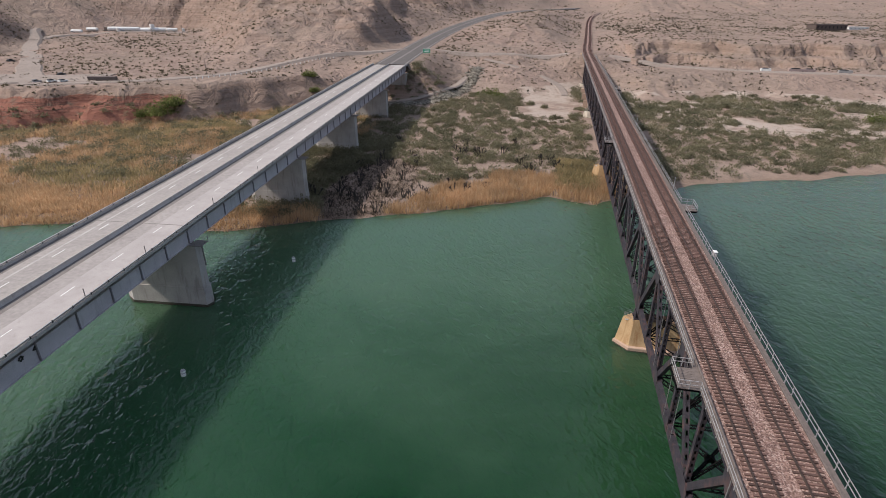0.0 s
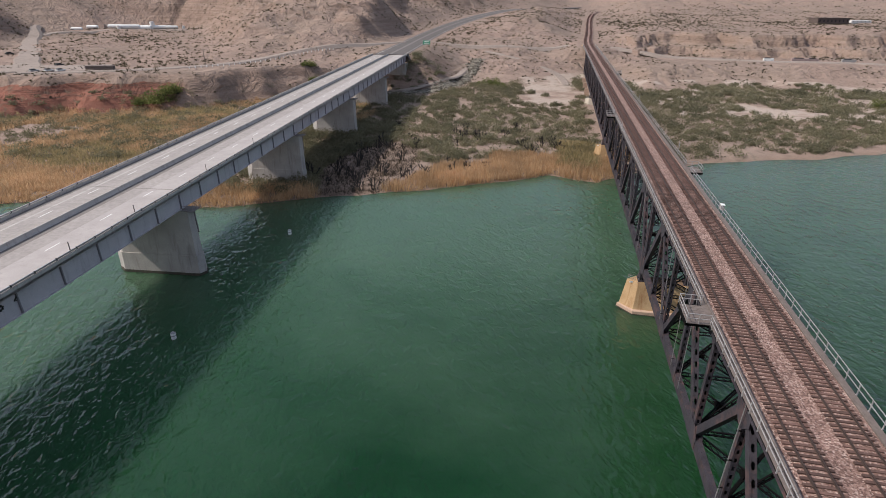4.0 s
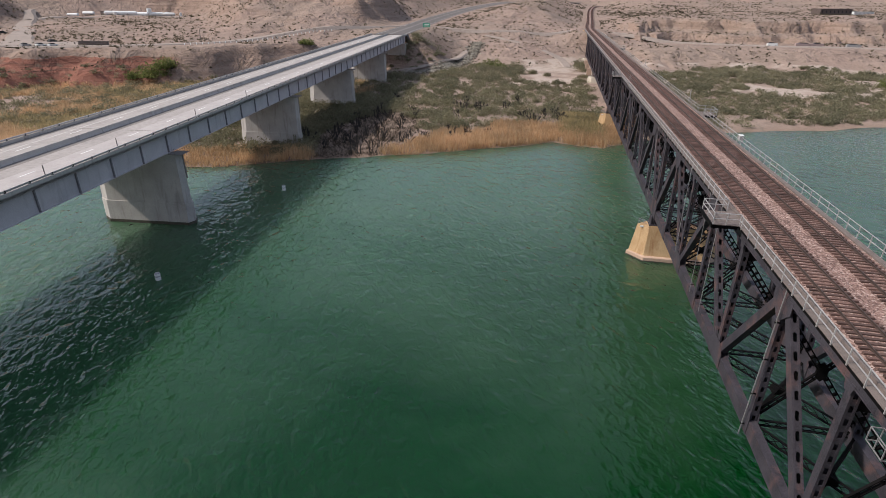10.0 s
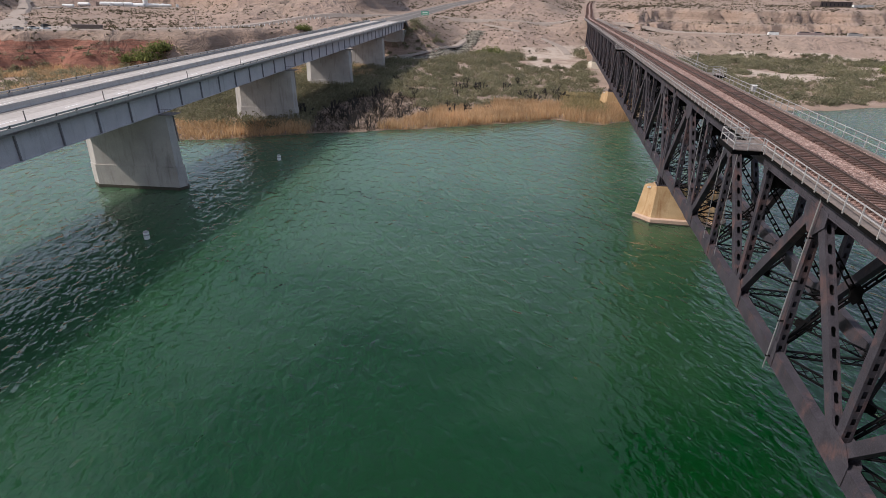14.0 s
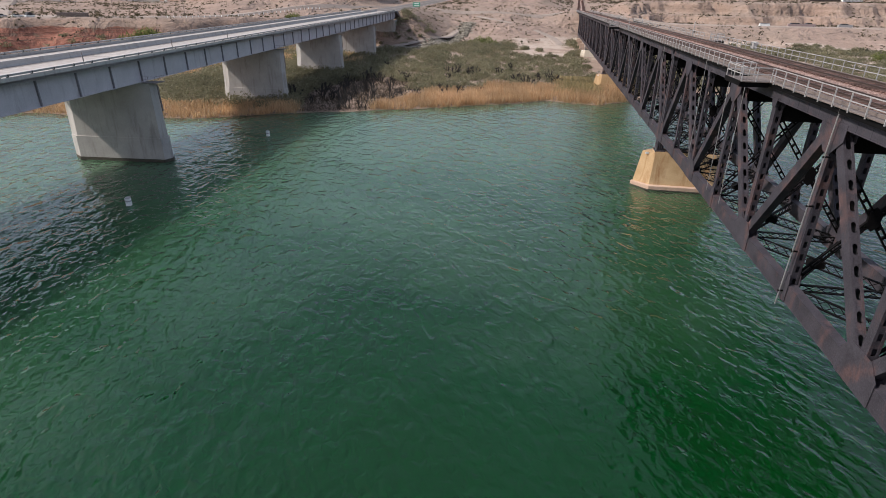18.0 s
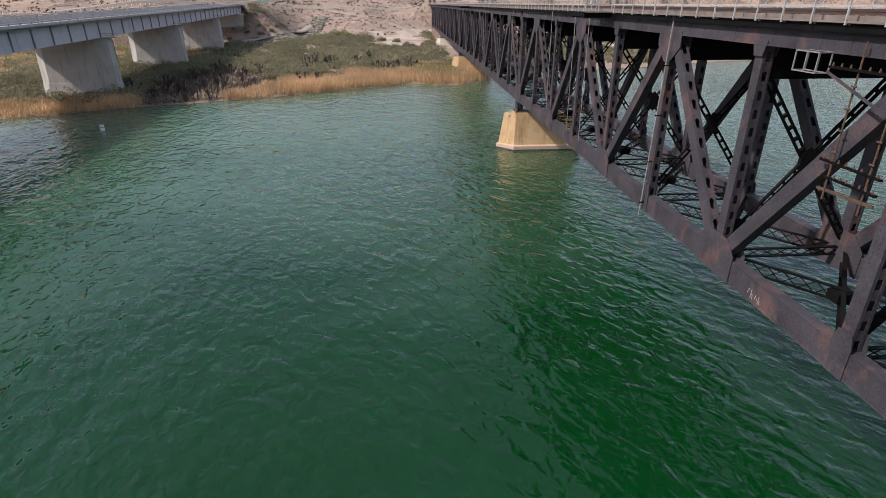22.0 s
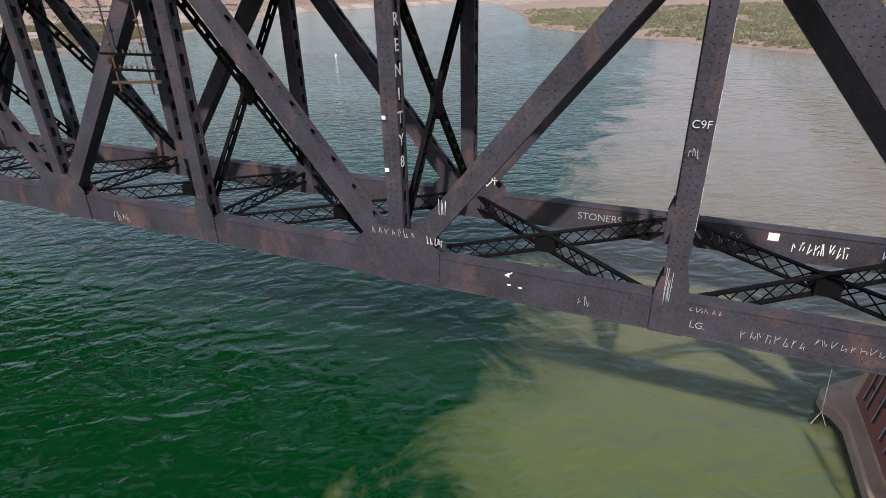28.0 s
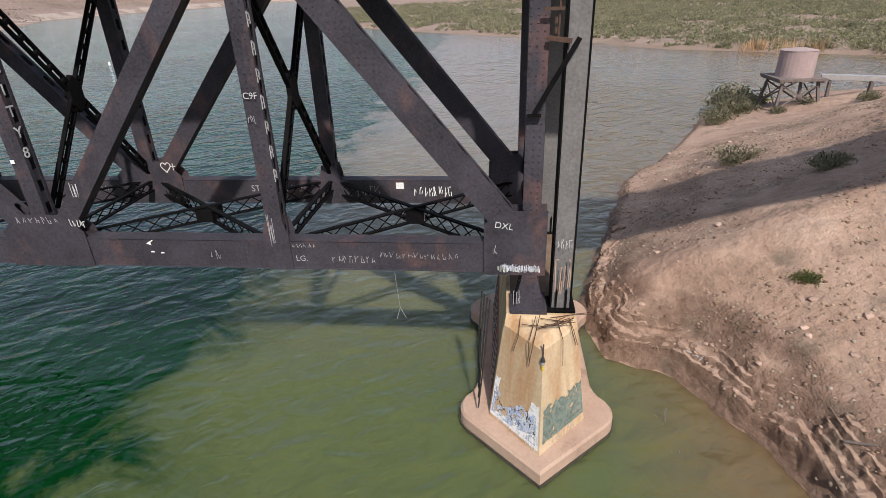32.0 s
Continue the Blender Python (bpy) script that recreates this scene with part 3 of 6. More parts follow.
    # scrub-stained ground
    spots = ramp(t, noise_tex(t, 0.33, 4, 0.55, g.outputs["Position"]), ((0.56, (0, 0, 0)), (0.68, (1, 1, 1))))
    c = mix(t, math_node(t, "MULTIPLY", spots, 0.6), c, (0.115, 0.098, 0.07))
    c = mix(t, 0.3, c, ramp(t, fine, ((0.3, (0.10, 0.072, 0.054)), (0.7, (0.40, 0.31, 0.25)))))
    t.links.new(c, b.inputs["Base Color"])
    b.inputs["Roughness"].default_value = 0.97
    b.inputs["Specular IOR Level"].default_value = 0.15
    # broken ledges on steep faces
    ledge = noise_tex(t, 0.9, 8, 0.75, stretched(t, 0.8, 0.8, 1.4), 0.2)
    mid = math_node(t, "ADD", mid, math_node(t, "MULTIPLY", math_node(t, "MULTIPLY", ledge, steep), 0.7))
    rills = math_node(t, "ABSOLUTE", math_node(t, "SUBTRACT", noise_tex(t, 0.075, 5, 0.6, g.outputs["Position"], 0.6), 0.5))
    rills = math_node(t, "MULTIPLY", rills, math_node(t, "MULTIPLY", math_node(t, "GREATER_THAN", x.outputs[2], 8.0), 6.5))
    mid = math_node(t, "ADD", mid, rills)
    h = math_node(t, "ADD", math_node(t, "MULTIPLY", mid, 1.6), math_node(t, "MULTIPLY", fine, 0.25))
    bump(t, b, h, 0.8, 0.9)
    return m


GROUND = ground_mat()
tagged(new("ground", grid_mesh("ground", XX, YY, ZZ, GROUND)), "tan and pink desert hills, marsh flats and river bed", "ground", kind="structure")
wx = np.array(geo(-4600, -300, 8)[:-1] + list(np.linspace(-300, 400, 20)) + geo(500, 4600, 8))
wxx, wyy = np.meshgrid(wx, wx, indexing="ij")
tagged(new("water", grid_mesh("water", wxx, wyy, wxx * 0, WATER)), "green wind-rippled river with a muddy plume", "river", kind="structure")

# ---- railway bridge ----
P, XT, ZL, ZU = 10.44, 3.9, 8.42, 21.18
SPAN = 10 * P


def ovals(sh, p, q, width, side, pitch=1.25, hole=(0.42, 0.17), thick=0.03, margin=0.5):
    """A cover plate with a row of oval holes."""
    p, q, side = Vector(p), Vector(q), Vector(side)
    a = (q - p).normalized()
    u = (side - a * side.dot(a)).normalized()
    n = a.cross(u)
    length = (q - p).length
    count = max(1, int((length - 2 * margin) / pitch))
    pitch = length / count
    ang = [math.tau * (k + 0.5) / 12 for k in range(12)]
    for i in range(count):
        c = p + a * (i + 0.5) * pitch
        inner = [c + a * (hole[0] / 1.2 * math.cos(k)) + u * (hole[1] * math.sin(k)) for k in ang]
        sq = []
        for k in ang:
            ca, sa = math.cos(k), math.sin(k)
            r = min(pitch / 2 / max(abs(ca), 1e-6), width / 2 / max(abs(sa), 1e-6))
            sq.append(c + a * (r * ca) + u * (r * sa))
        sh.add(inner + sq, [(j, (j + 1) % 12, 12 + (j + 1) % 12, 12 + j) for j in range(12)])
        sh.add([v - n * thick for v in inner] + inner, [(j, (j + 1) % 12, 12 + (j + 1) % 12, 12 + j) for j in range(12)])


def battens(sh, p, q, width, side, pitch=0.95, tall=0.48, thick=0.03):
    p, q = Vector(p), Vector(q)
    a, length = (q - p).normalized(), (q - p).length
    count = int(length / pitch)
    for i in range(count + 1):
        c = p + a * (length * i / count)
        sh.beam(c - a * tall / 2, c + a * tall / 2, width, thick, side)


def member(p, q, deep, wide, style):
    """A built-up bar in the plane of the truss: two webs, and cover plates with holes or battens between them."""
    p, q = Vector(p), Vector(q)
    a = (q - p).normalized()
    n = Vector((1, 0, 0)).cross(a).normalized()
    sh = Shape()
    for s in (-1, 1):
        o = Vector((s * wide / 2, 0, 0))
        sh.beam(p + o, q + o, 0.05, deep, (1, 0, 0))
        for r in (-1, 1):
            sh.beam(p + o * 0.8 + n * r * deep / 2, q + o * 0.8 + n * r * deep / 2, 0.16, 0.03, (1, 0, 0))
    for r in (-1, 1):
        e = n * r * (deep / 2 - 0.02)
        if style == "ovals":
            ovals(sh, p + e, q + e, wide * 0.98, (1, 0, 0))
        elif style == "battens":
            battens(sh, p + e, q + e, wide, (1, 0, 0))
        else:
            sh.beam(p + e, q + e, wide, 0.03, (1, 0, 0))
    return sh


def lattice(p, q, tall, thick=0.075, pitch=0.8):
    """A light lattice strut: two chord angles and crossed lacing bars."""
    p, q = Vector(p), Vector(q)
    up = Vector((0, 0, 1))
    a, length = (q - p).normalized(), (q - p).length
    if abs(a.z) > 0.8:
        up = Vector((0, 1, 0))
    u = (up - a * up.dot(a)).normalized() * tall / 2
    side = a.cross(u).normalized()
    sh = Shape()
    sh.beam(p + u, q + u, 0.22, thick, side)
    sh.beam(p - u, q - u, 0.22, thick, side)
    count = max(2, int(length / pitch))
    for i in range(count):
        c0, c1 = p + a * length * i / count, p + a * length * (i + 1) / count
        sh.beam(c0 + u, c1 - u, 0.03, 0.05, side)
        sh.beam(c0 - u, c1 + u, 0.03, 0.05, side)
    return sh


def laced(p, q, wide=0.34):
    """A slim double bar with batten plates, for the sway frames."""
    p, q = Vector(p), Vector(q)
    sh = Shape()
    a = (q - p).normalized()
    u = a.cross(Vector((0, 1, 0))).normalized() * wide / 2
    sh.beam(p + u, q + u, 0.2, 0.09, (0, 1, 0))
    sh.beam(p - u, q - u, 0.2, 0.09, (0, 1, 0))
    battens(sh, p, q, wide, u, 0.8, 0.16, 0.2)
    return sh


def truss_span():
    """One deck truss of ten panels, its origin on the water line under its south end."""
    top = thing("railway_truss_span", "dark riveted steel deck truss carrying two railway tracks", "bridge span", group="railway truss spans")
    for s in (-1, 1):
        X = s * XT
        for i in range(10):
            y0, y1 = i * P, (i + 1) * P
            prof = [(X - 0.335, 7.76), (X + 0.335, 7.76), (X + 0.335, 7.80), (X + 0.31, 7.81), (X + 0.31, 9.04), (X + 0.345, 9.05), (X + 0.345, 9.09),
                    (X - 0.345, 9.09), (X - 0.345, 9.05), (X - 0.31, 9.04), (X - 0.31, 7.81), (X - 0.335, 7.80)]
            sh = Shape().prism(prof, "y", y0, y1)
            part("lower_chord", sh, STEEL, top)
            sh = Shape()
            sh.box(X - 0.33, X + 0.33, y0, y1, 20.74, 21.51)
            sh.box(X - 0.40, X + 0.40, y0, y1, 21.51, 21.555)
            sh.box(X - 0.40, X + 0.40, y0, y1, 20.70, 20.74)
            for k in range(6):
                sh.box(X + s * 0.33, X + s * 0.345, y0 + (k + 0.5) * P / 6 - 0.04, y0 + (k + 0.5) * P / 6 + 0.04, 20.74, 21.51)
            part("upper_chord", sh, STEEL, top)
            a, b = ((X, y0, ZL), (X, y1, ZU)) if i % 2 == 0 else ((X, y1, ZL), (X, y0, ZU))
            style = "ovals" if i % 2 == 0 else "plain"
            if i in (0, 9):
                a, b = (X, a[1], ZL + 0.33), (X, b[1], ZU + 0.42)
            part("diagonal", member(a, b, 1.0 if i in (0, 9) else 0.8, 0.56, style), STEEL, top)
        for i in range(11):
            y = i * P
            part("post", member((X, y, 8.9), (X, y, 20.6), 0.66, 0.52, "battens"), STEEL, top)
            if i % 2 == 0:
                lo, hi = (-1.9, 1.9) if 0 < i < 10 else ((-0.62, 1.85) if i == 0 else (-1.85, 0.62))
                out = [(y + lo, 7.72), (y + hi, 7.72), (y + hi, 9.35), (y + hi * 0.55, 10.15), (y + lo * 0.55, 10.15), (y + lo, 9.35)]
                if i in (0, 10):
                    near, far_ = (hi, lo) if i == 0 else (lo, hi)
                    out = [(y + far_, 7.68), (y + near, 7.68), (y + near, 9.9), (y + near * 0.62, 10.45), (y + far_, 10.5)]
            else:
                out = [(y - 0.55, 7.74), (y + 0.55, 7.74), (y + 0.55, 9.3), (y + 0.40, 9.9), (y - 0.40, 9.9), (y - 0.55, 9.3)]
            for o in (-0.36, 0.36):
                part("lower_gusset", Shape().prism(out, "x", X + o - 0.018, X + o + 0.018), STEEL, top)
            if i % 2:
                out = [(y - 1.7, 20.98), (y + 1.7, 20.98), (y + 1.7, 19.95), (y + 0.42, 18.88), (y - 0.42, 18.88), (y - 1.7, 19.95)]
            else:
                out = [(y - 0.62, 20.9), (y + 0.62, 20.9), (y + 0.36, 20.15), (y - 0.36, 20.15)]
            for o in (-0.365, 0.365):
                part("upper_gusset", Shape().prism(out, "x", X + o - 0.018, X + o + 0.018), STEEL, top)
        for y in (0.0, SPAN):
            sh = Shape()
            for k in (-0.45, -0.15, 0.15, 0.45):
                sh.prism([(y - 0.6, 6.25), (y + 0.6, 6.25), (y + 0.3, 7.7), (y - 0.3, 7.7)], "x", X + k - 0.04, X + k + 0.04)
            sh.box(X - 0.75, X + 0.75, y - 0.75, y + 0.75, 6.05, 6.25)
            part("bearing_shoe", sh, STEEL, top)
    # inner framing in the darker copy, its shade painted in
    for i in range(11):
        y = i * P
        part("floor_beam", Shape().box(-XT + 0.33, XT - 0.33, y - 0.2, y + 0.2, 19.0, 21.55), STEEL_DARK_SHADED, top)
        part("bottom_strut", lattice((-XT, y, 8.75), (XT, y, 8.75), 0.5), STEEL_DARK_SHADED, top)
        part("sway_brace", laced((-XT, y, 9.3), (XT, y, 19.6)), STEEL_DARK_SHADED, top)
        part("sway_brace", laced((XT, y, 9.3), (-XT, y, 19.6)), STEEL_DARK_SHADED, top)
        part("sway_plate", Shape().prism([(-0.4, 14.0), (0, 13.6), (0.4, 14.0), (0.4, 14.9), (0, 15.3), (-0.4, 14.9)], "y", y - 0.12, y + 0.12), STEEL_DARK_SHADED, top)
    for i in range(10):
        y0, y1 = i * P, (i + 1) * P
        part("lateral_brace", lattice((-XT, y0 + 0.3, 8.55), (XT, y1 - 0.3, 8.55), 0.7), STEEL_DARK_SHADED, top)
        part("lateral_brace", lattice((XT, y0 + 0.3, 8.6), (-XT, y1 - 0.3, 8.6), 0.7), STEEL_DARK_SHADED, top)
        part("brace_plate", Shape().prism([(-0.55, 8.3), (0.55, 8.3), (0.55, 8.85), (-0.55, 8.85)], "y", (y0 + y1) / 2 - 0.42, (y0 + y1) / 2 + 0.42), STEEL_DARK_SHADED, top)
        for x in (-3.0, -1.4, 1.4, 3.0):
            part("stringer", Shape().box(x - 0.15, x + 0.15, y0 + 0.2, y1 - 0.2, 20.76, 21.5), STEEL_DARK_SHADED, top)
    return top


Y0 = -13.13
first = truss_span()
first.matrix_basis = pose(23, Y0, 0)
for k in (1, 2, 3):
    copy_thing(first, pose(23, Y0 + 105.4 * k, 0))


def pier_plan(tip, half, body):
    """Plan of a pier with pointed cutwaters at both ends, round x = 23."""
    return [(-tip, 0), (-body, -half), (body, -half), (tip, 0), (body, half), (-body, half)]


def block_plan(half_x, half_y):
    return [(-half_x, -half_y), (half_x, -half_y), (half_x, half_y), (-half_x, half_y)]


STAIN_SHADE = plain("stained_shaded_concrete", (0.10, 0.062, 0.04), (0.22, 0.15, 0.10), 1.4, 0.95)


def bulb_plan(tip, half, neck):
    """Plan of the footing: pointed ends with rounded shoulders and a slimmer waist."""
    arc = [(-4.3 - 1.25 * math.cos(a), -half + 1.25 - 1.25 * math.sin(a)) for a in np.linspace(0.75, 2.1, 8)]
    side = [(-tip, 0)] + arc + [(-3.35, -half + 0.45), (-2.9, -neck - 0.1), (-2.5, -neck)]
    side += [(-px, py) for px, py in side[::-1]]
    return side + [(px, -py) for px, py in side[::-1] if py]


def railway_pier(y, low, mat=PIER_TAN):
    top = thing("railway_pier", "stained tan concrete railway pier with pointed cutwaters", "bridge pier", (23, y, 0), group="railway piers")
    part("shaft", Shape().frustum(pier_plan(7.2, 2.1, 4.9), 0.8, pier_plan(6.42, 1.52, 4.62), 5.5), mat, top)
    if y > 0:
        part("cap", Shape().frustum(pier_plan(6.42, 1.52, 4.62), 5.5, pier_plan(6.33, 1.46, 4.58), 5.9), mat, top)
        for s in (-1, 1):
            part("name_plate", Shape().box(s * 5.75 - 0.28, s * 5.75 + 0.28, -0.84, -0.78, 5.55, 5.85), WHITE, top, "small white plate")
            for a, b in zip(((4.7, -1.38), (6.25, 0)), ((6.25, 0), (4.7, 1.38))):
                for z in (6.35, 6.8):
                    part("guard_bar", Shape().tube((s * a[0], a[1], z), (s * b[0], b[1], z), 0.03, 0.03, 5), DULL, top)
                part("guard_post", Shape().tube((s * a[0], a[1], 5.88), (s * a[0], a[1], 6.83), 0.035, 0.035, 5), DULL, top)
        foot = pier_plan
        sizes = ((7.68, 2.83, 5.1), (7.65, 2.8, 5.08), (7.55, 2.7, 5.0), (7.42, 2.55, 4.95))
    else:
        # weathered top, rising from the noses to the bearing block
        part("cap", Shape().frustum(pier_plan(6.42, 1.52, 4.62), 5.5, pier_plan(5.75, 1.3, 4.45), 5.82), mat, top)
        foot = bulb_plan
        sizes = ((8.17, 3.52, 2.77), (8.15, 3.5, 2.75), (8.1, 3.45, 2.7), (7.95, 3.34, 2.6))
    part("bearing_block", Shape().frustum(block_plan(4.75, 1.5), 5.5, block_plan(4.62, 1.42), 6.05), mat, top)
    # thin sheet added on the cap: shade from the posts painted along with staining
    part("bearing_pad", Shape().box(-4.5, 4.5, -1.3, 1.25, 6.05, 6.11), STAIN_SHADE, top)
    part("damp_band", Shape().frustum(foot(*sizes[0]), -0.4, foot(*sizes[0]), 0.16), ALGAE, top, "dark damp band at the water line")
    part("footing", Shape().frustum(foot(*sizes[1]), low, foot(*sizes[2]), 0.68).frustum(foot(*sizes[2]), 0.68, foot(*sizes[3]), 0.8), FOOT_TAN, top)
    return top


PIERS = [-13.65 + 105.4 * k for k in range(0, 5)]
for y in PIERS:
    railway_pier(y, -4.0, PIER_PALE if y < 0 else (WORN_CREAM if y > 290 else PIER_TAN))

# deck from the south end to the north abutment
YA, YB = -230.0, 459.0
# the slab takes the same steel with shade in its colour
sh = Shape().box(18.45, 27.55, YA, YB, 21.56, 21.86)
solid("railway_deck", sh, STEEL_DARK_SHADED, "dark deck slab carrying the ballast on the trusses", "bridge deck")
for x0, x1 in ((18.9, 19.1), (26.9, 27.1)):
    solid("trim", Shape().box(x0, x1, YA, YB, 21.86, 22.2), TIMBER, "weathered timber ballast curb along the deck")
for x0, x1 in ((18.3, 18.9), (27.1, 27.7)):
    solid("trim", Shape().box(x0, x1, YA, YB, 21.93, 22.0), TIMBER, "weathered plank walkway along the deck edge")
# ---- ballast, tracks ----
bx = np.linspace(19.1, 26.9, 27)
by = np.arange(YA, YB + 900, 1.2)
bxx, byy = np.meshgrid(bx, by, indexing="ij")
bzz = 22.03 + rail_rise(byy) + 0.10 * np.exp(-((np.abs(bxx - 23) - 2.15) / 1.35) ** 2) + 0.05 * (fbm(bxx, byy, 1.1, 3) - 0.5)
solid_ballast = tagged(new("ballast", grid_mesh("ballast", bxx + rail_x(byy) - 23, byy, bzz, BALLAST)), "pinkish crushed-stone ballast under both tracks", "ballast", kind="stuff")

TRACKS = (20.85, 25.15)
tie_mesh = Shape().box(-1.3, 1.3, -0.12, 0.12, -0.12, 0.06).mesh("tie", TIE)
for n, xc in enumerate(TRACKS):
    track = thing("railway_track", "rusty steel rails on dark timber ties in ballast", "railway track", (xc, 0, 22.13), group="railway tracks")
    rest = Shape()
    for k in range(int((YB + 560 - YA) / 0.56)):
        y = YA + k * 0.56
        if 14 < y < 14 + 150 * 0.56:
            t_ob = part("tie", tie_mesh, TIE, track, loc=(random.uniform(-0.05, 0.05), y, 0.02))
            t_ob.rotation_euler.z = random.uniform(-0.015, 0.015)
        elif y > -60:
            o = float(rail_x(y)) - 23
            up_z = float(rail_rise(y))
            rest.box(o - 1.3, o + 1.3, y - 0.12, y + 0.12, up_z - 0.1, up_z + 0.075 + random.uniform(-0.01, 0.02))
    tagged(part("tie_rest", rest, TIE, track), kind="stuff")
    for dx in (-0.75, 0.75):
        sh = Shape()
        prof = [(-0.075, 0.06), (0.075, 0.06), (0.07, 0.085), (0.014, 0.1), (0.014, 0.19), (0.037, 0.2), (0.037, 0.235), (-0.037, 0.235), (-0.037, 0.2), (-0.014, 0.19), (-0.014, 0.1), (-0.07, 0.085)]
        ys = [YA, 460.0] + list(np.arange(480, 1340, 20.0))
        rings = [[(float(rail_x(y)) - 23 + dx + a, y, b + float(rail_rise(y))) for a, b in prof] for y in ys]
        for r0, r1 in zip(rings, rings[1:]):
            sh.add(r0 + r1, [(i, (i + 1) % 12, 12 + (i + 1) % 12, 12 + i) for i in range(12)])
        part("rail", sh, RAIL, track)


# ---- handrails with brackets ----
def rail_post(s):
    sh = Shape()
    sh.beam((0, 0, -0.15), (0, 0, 1.1), 0.07, 0.07)
    sh.beam((0, 0, 0.05), (s * 0.42, 0, -0.32), 0.07, 0.07, (0, 1, 0))
    return sh


GAPS = {-1: [(50.0, 54.6), (163.0, 167.0)], 1: [(108.0, 112.5), (272.0, 276.0)]}
for s, x in ((-1, 18.25), (1, 27.75)):
    hand = thing("handrail", "pale galvanised two-bar handrail along the railway deck", "handrail", (x, 0, 22.0), group="deck handrails")
    pm = rail_post(-s).mesh("post", GALV)
    for k in range(int((YB - YA) / 2.07)):
        y = YA + k * 2.07
        if any(a - 0.3 < y < b + 0.3 for a, b in GAPS[s]):
            continue
        if y > -40:
            part("post", pm, GALV, hand, loc=(0, y, 0))
    cuts = [YA] + [v for g in GAPS[s] for v in g] + [YB]
    for a, b in zip(cuts[::2], cuts[1::2]):
        for z in (0.55, 1.08):
            part("bar", Shape().box(-0.028, 0.028, a, b, z - 0.03, z + 0.03), GALV, hand)


def refuge(x, y0, y1, s, label):
    """A refuge platform that hangs outside the deck, with its own rail."""
    top = thing("refuge_platform", label, "platform", (x, y0, 22.0), group="refuge platforms")
    w, d = 2.3, y1 - y0
    board = Shape().box(min(0, s * w), max(0, s * w), 0.01, 0.28, -0.08, 0.0).mesh("plank", TIMBER)
    for k in range(int(d / 0.3)):
        part("plank", board, TIMBER, top, loc=(0, k * 0.3, random.uniform(-0.01, 0.01)))
    part("joist", Shape().box(min(0, s * w), max(0, s * w), 0.25, 0.45, -0.5, -0.085), STEEL_DARK_SHADED, top)
    part("joist", Shape().box(min(0, s * w), max(0, s * w), d - 0.45, d - 0.25, -0.5, -0.085), STEEL_DARK_SHADED, top)
    part("edge_beam", Shape().box(min(s * w, s * (w + 0.1)), max(s * w, s * (w + 0.1)), 0, d, -0.4, 0.0), STEEL_DARK_SHADED, top)
    for px, py in ((s * w, 0), (s * w, d), (0, 0), (0, d), (s * w, d / 2), (s * w / 2, 0), (s * w / 2, d)):
        part("post", Shape().beam((px, py, -0.05), (px, py, 1.1), 0.07, 0.07), GALV, top)
    for z in (0.55, 1.08):
        for a, b in (((0, 0), (s * w, 0)), ((s * w, 0), (s * w, d)), ((s * w, d), (0, d))):
            part("bar", Shape().beam((*a, z), (*b, z), 0.06, 0.06, (0, 0, 1)), GALV, top)


refuge(18.3, 50.2, 54.4, -1, "small timber refuge platform with pale handrail beside the track")
refuge(18.3, 163.2, 166.8, -1, "small timber refuge platform with pale handrail beside the track")
refuge(27.7, 108.2, 112.3, 1, "small timber refuge platform with pale handrail on the east side")
refuge(27.7, 272.2, 275.8, 1, "small timber refuge platform with pale handrail on the east side")

# north girder span and abutment
for x in (20.2, 25.8):
    solid("plate_girder", Shape().box(x - 0.3, x + 0.3, 408.5, 458.5, 18.6, 21.55), STEEL, "dark steel plate girder of the short north span", "girder")
solid("abutment", Shape().box(17.5, 28.5, 457.5, 466, 4, 21.5), PIER_TAN, "tan concrete railway abutment in the hillside", "abutment")

# south plate-girder span and the end bent on the near pier
for x in (19.1, 26.9):
    bent = thing("end_bent_column", "plain grey steel column standing on the pier", "column", (x, -14.45, 6.05), group="end bent columns")
    part("web", Shape().box(-0.36, 0.36, -0.36, 0.36, 0.12, 13.5), COLUMN_GREY, bent)
    for e in (-0.40, 0.40):
        part("flange", Shape().box(-0.42, 0.42, e - 0.025, e + 0.025, 0.12, 13.5), STEEL_DARK_SHADED, bent)
    part("base_plate", Shape().box(-0.6, 0.6, -0.6, 0.6, 0, 0.12), STEEL_DARK_SHADED, bent)
    for e in (-0.2, 0.2):
        part("foot_rib", Shape().box(-0.5, -0.36, e - 0.03, e + 0.03, 0.12, 1.0), STEEL_DARK_SHADED, bent)
    solid("plate_girder", Shape().box(x - 0.25, x + 0.25, -62, -14.6, 19.6, 21.55), STEEL, "dark steel plate girder of the south span", "girder")
solid("abutment", Shape().box(17.8, 28.2, -70, -61, 2, 21.5), PIER_TAN, "tan concrete abutment at the south end", "abutment")

# ---- highway bridge ----
HW = 21.5
HA, HB = -240.0, 340.0
GRADE = 0.014


def hx(y, o=0.0):
    return -60.8 - 0.0878 * y - o


hturn = math.degrees(math.atan(0.0878))
LEN = (HB - HA) / math.cos(math.atan(0.0878))
hwy = new("highway_bridge")
hwy.matrix_basis = pose(hx(HA), HA, 18.4 + GRADE * (HA - 100), math.degrees(GRADE), 0, hturn)
tagged(hwy, "long pale concrete highway bridge on grey steel girders", "bridge")
part("deck_slab", Shape().box(-HW, 0, 0, LEN, -0.4, 0), DECK_WHITE, hwy)
# grey overlay on the pale slab, toned between its looks from high and low
part("grey_carriageway", Shape().box(-HW + 0.45, -6.6, 0, LEN, 0, 0.004), LANE_GREY, hwy, "grey concrete of the far lanes, darker than the slab")
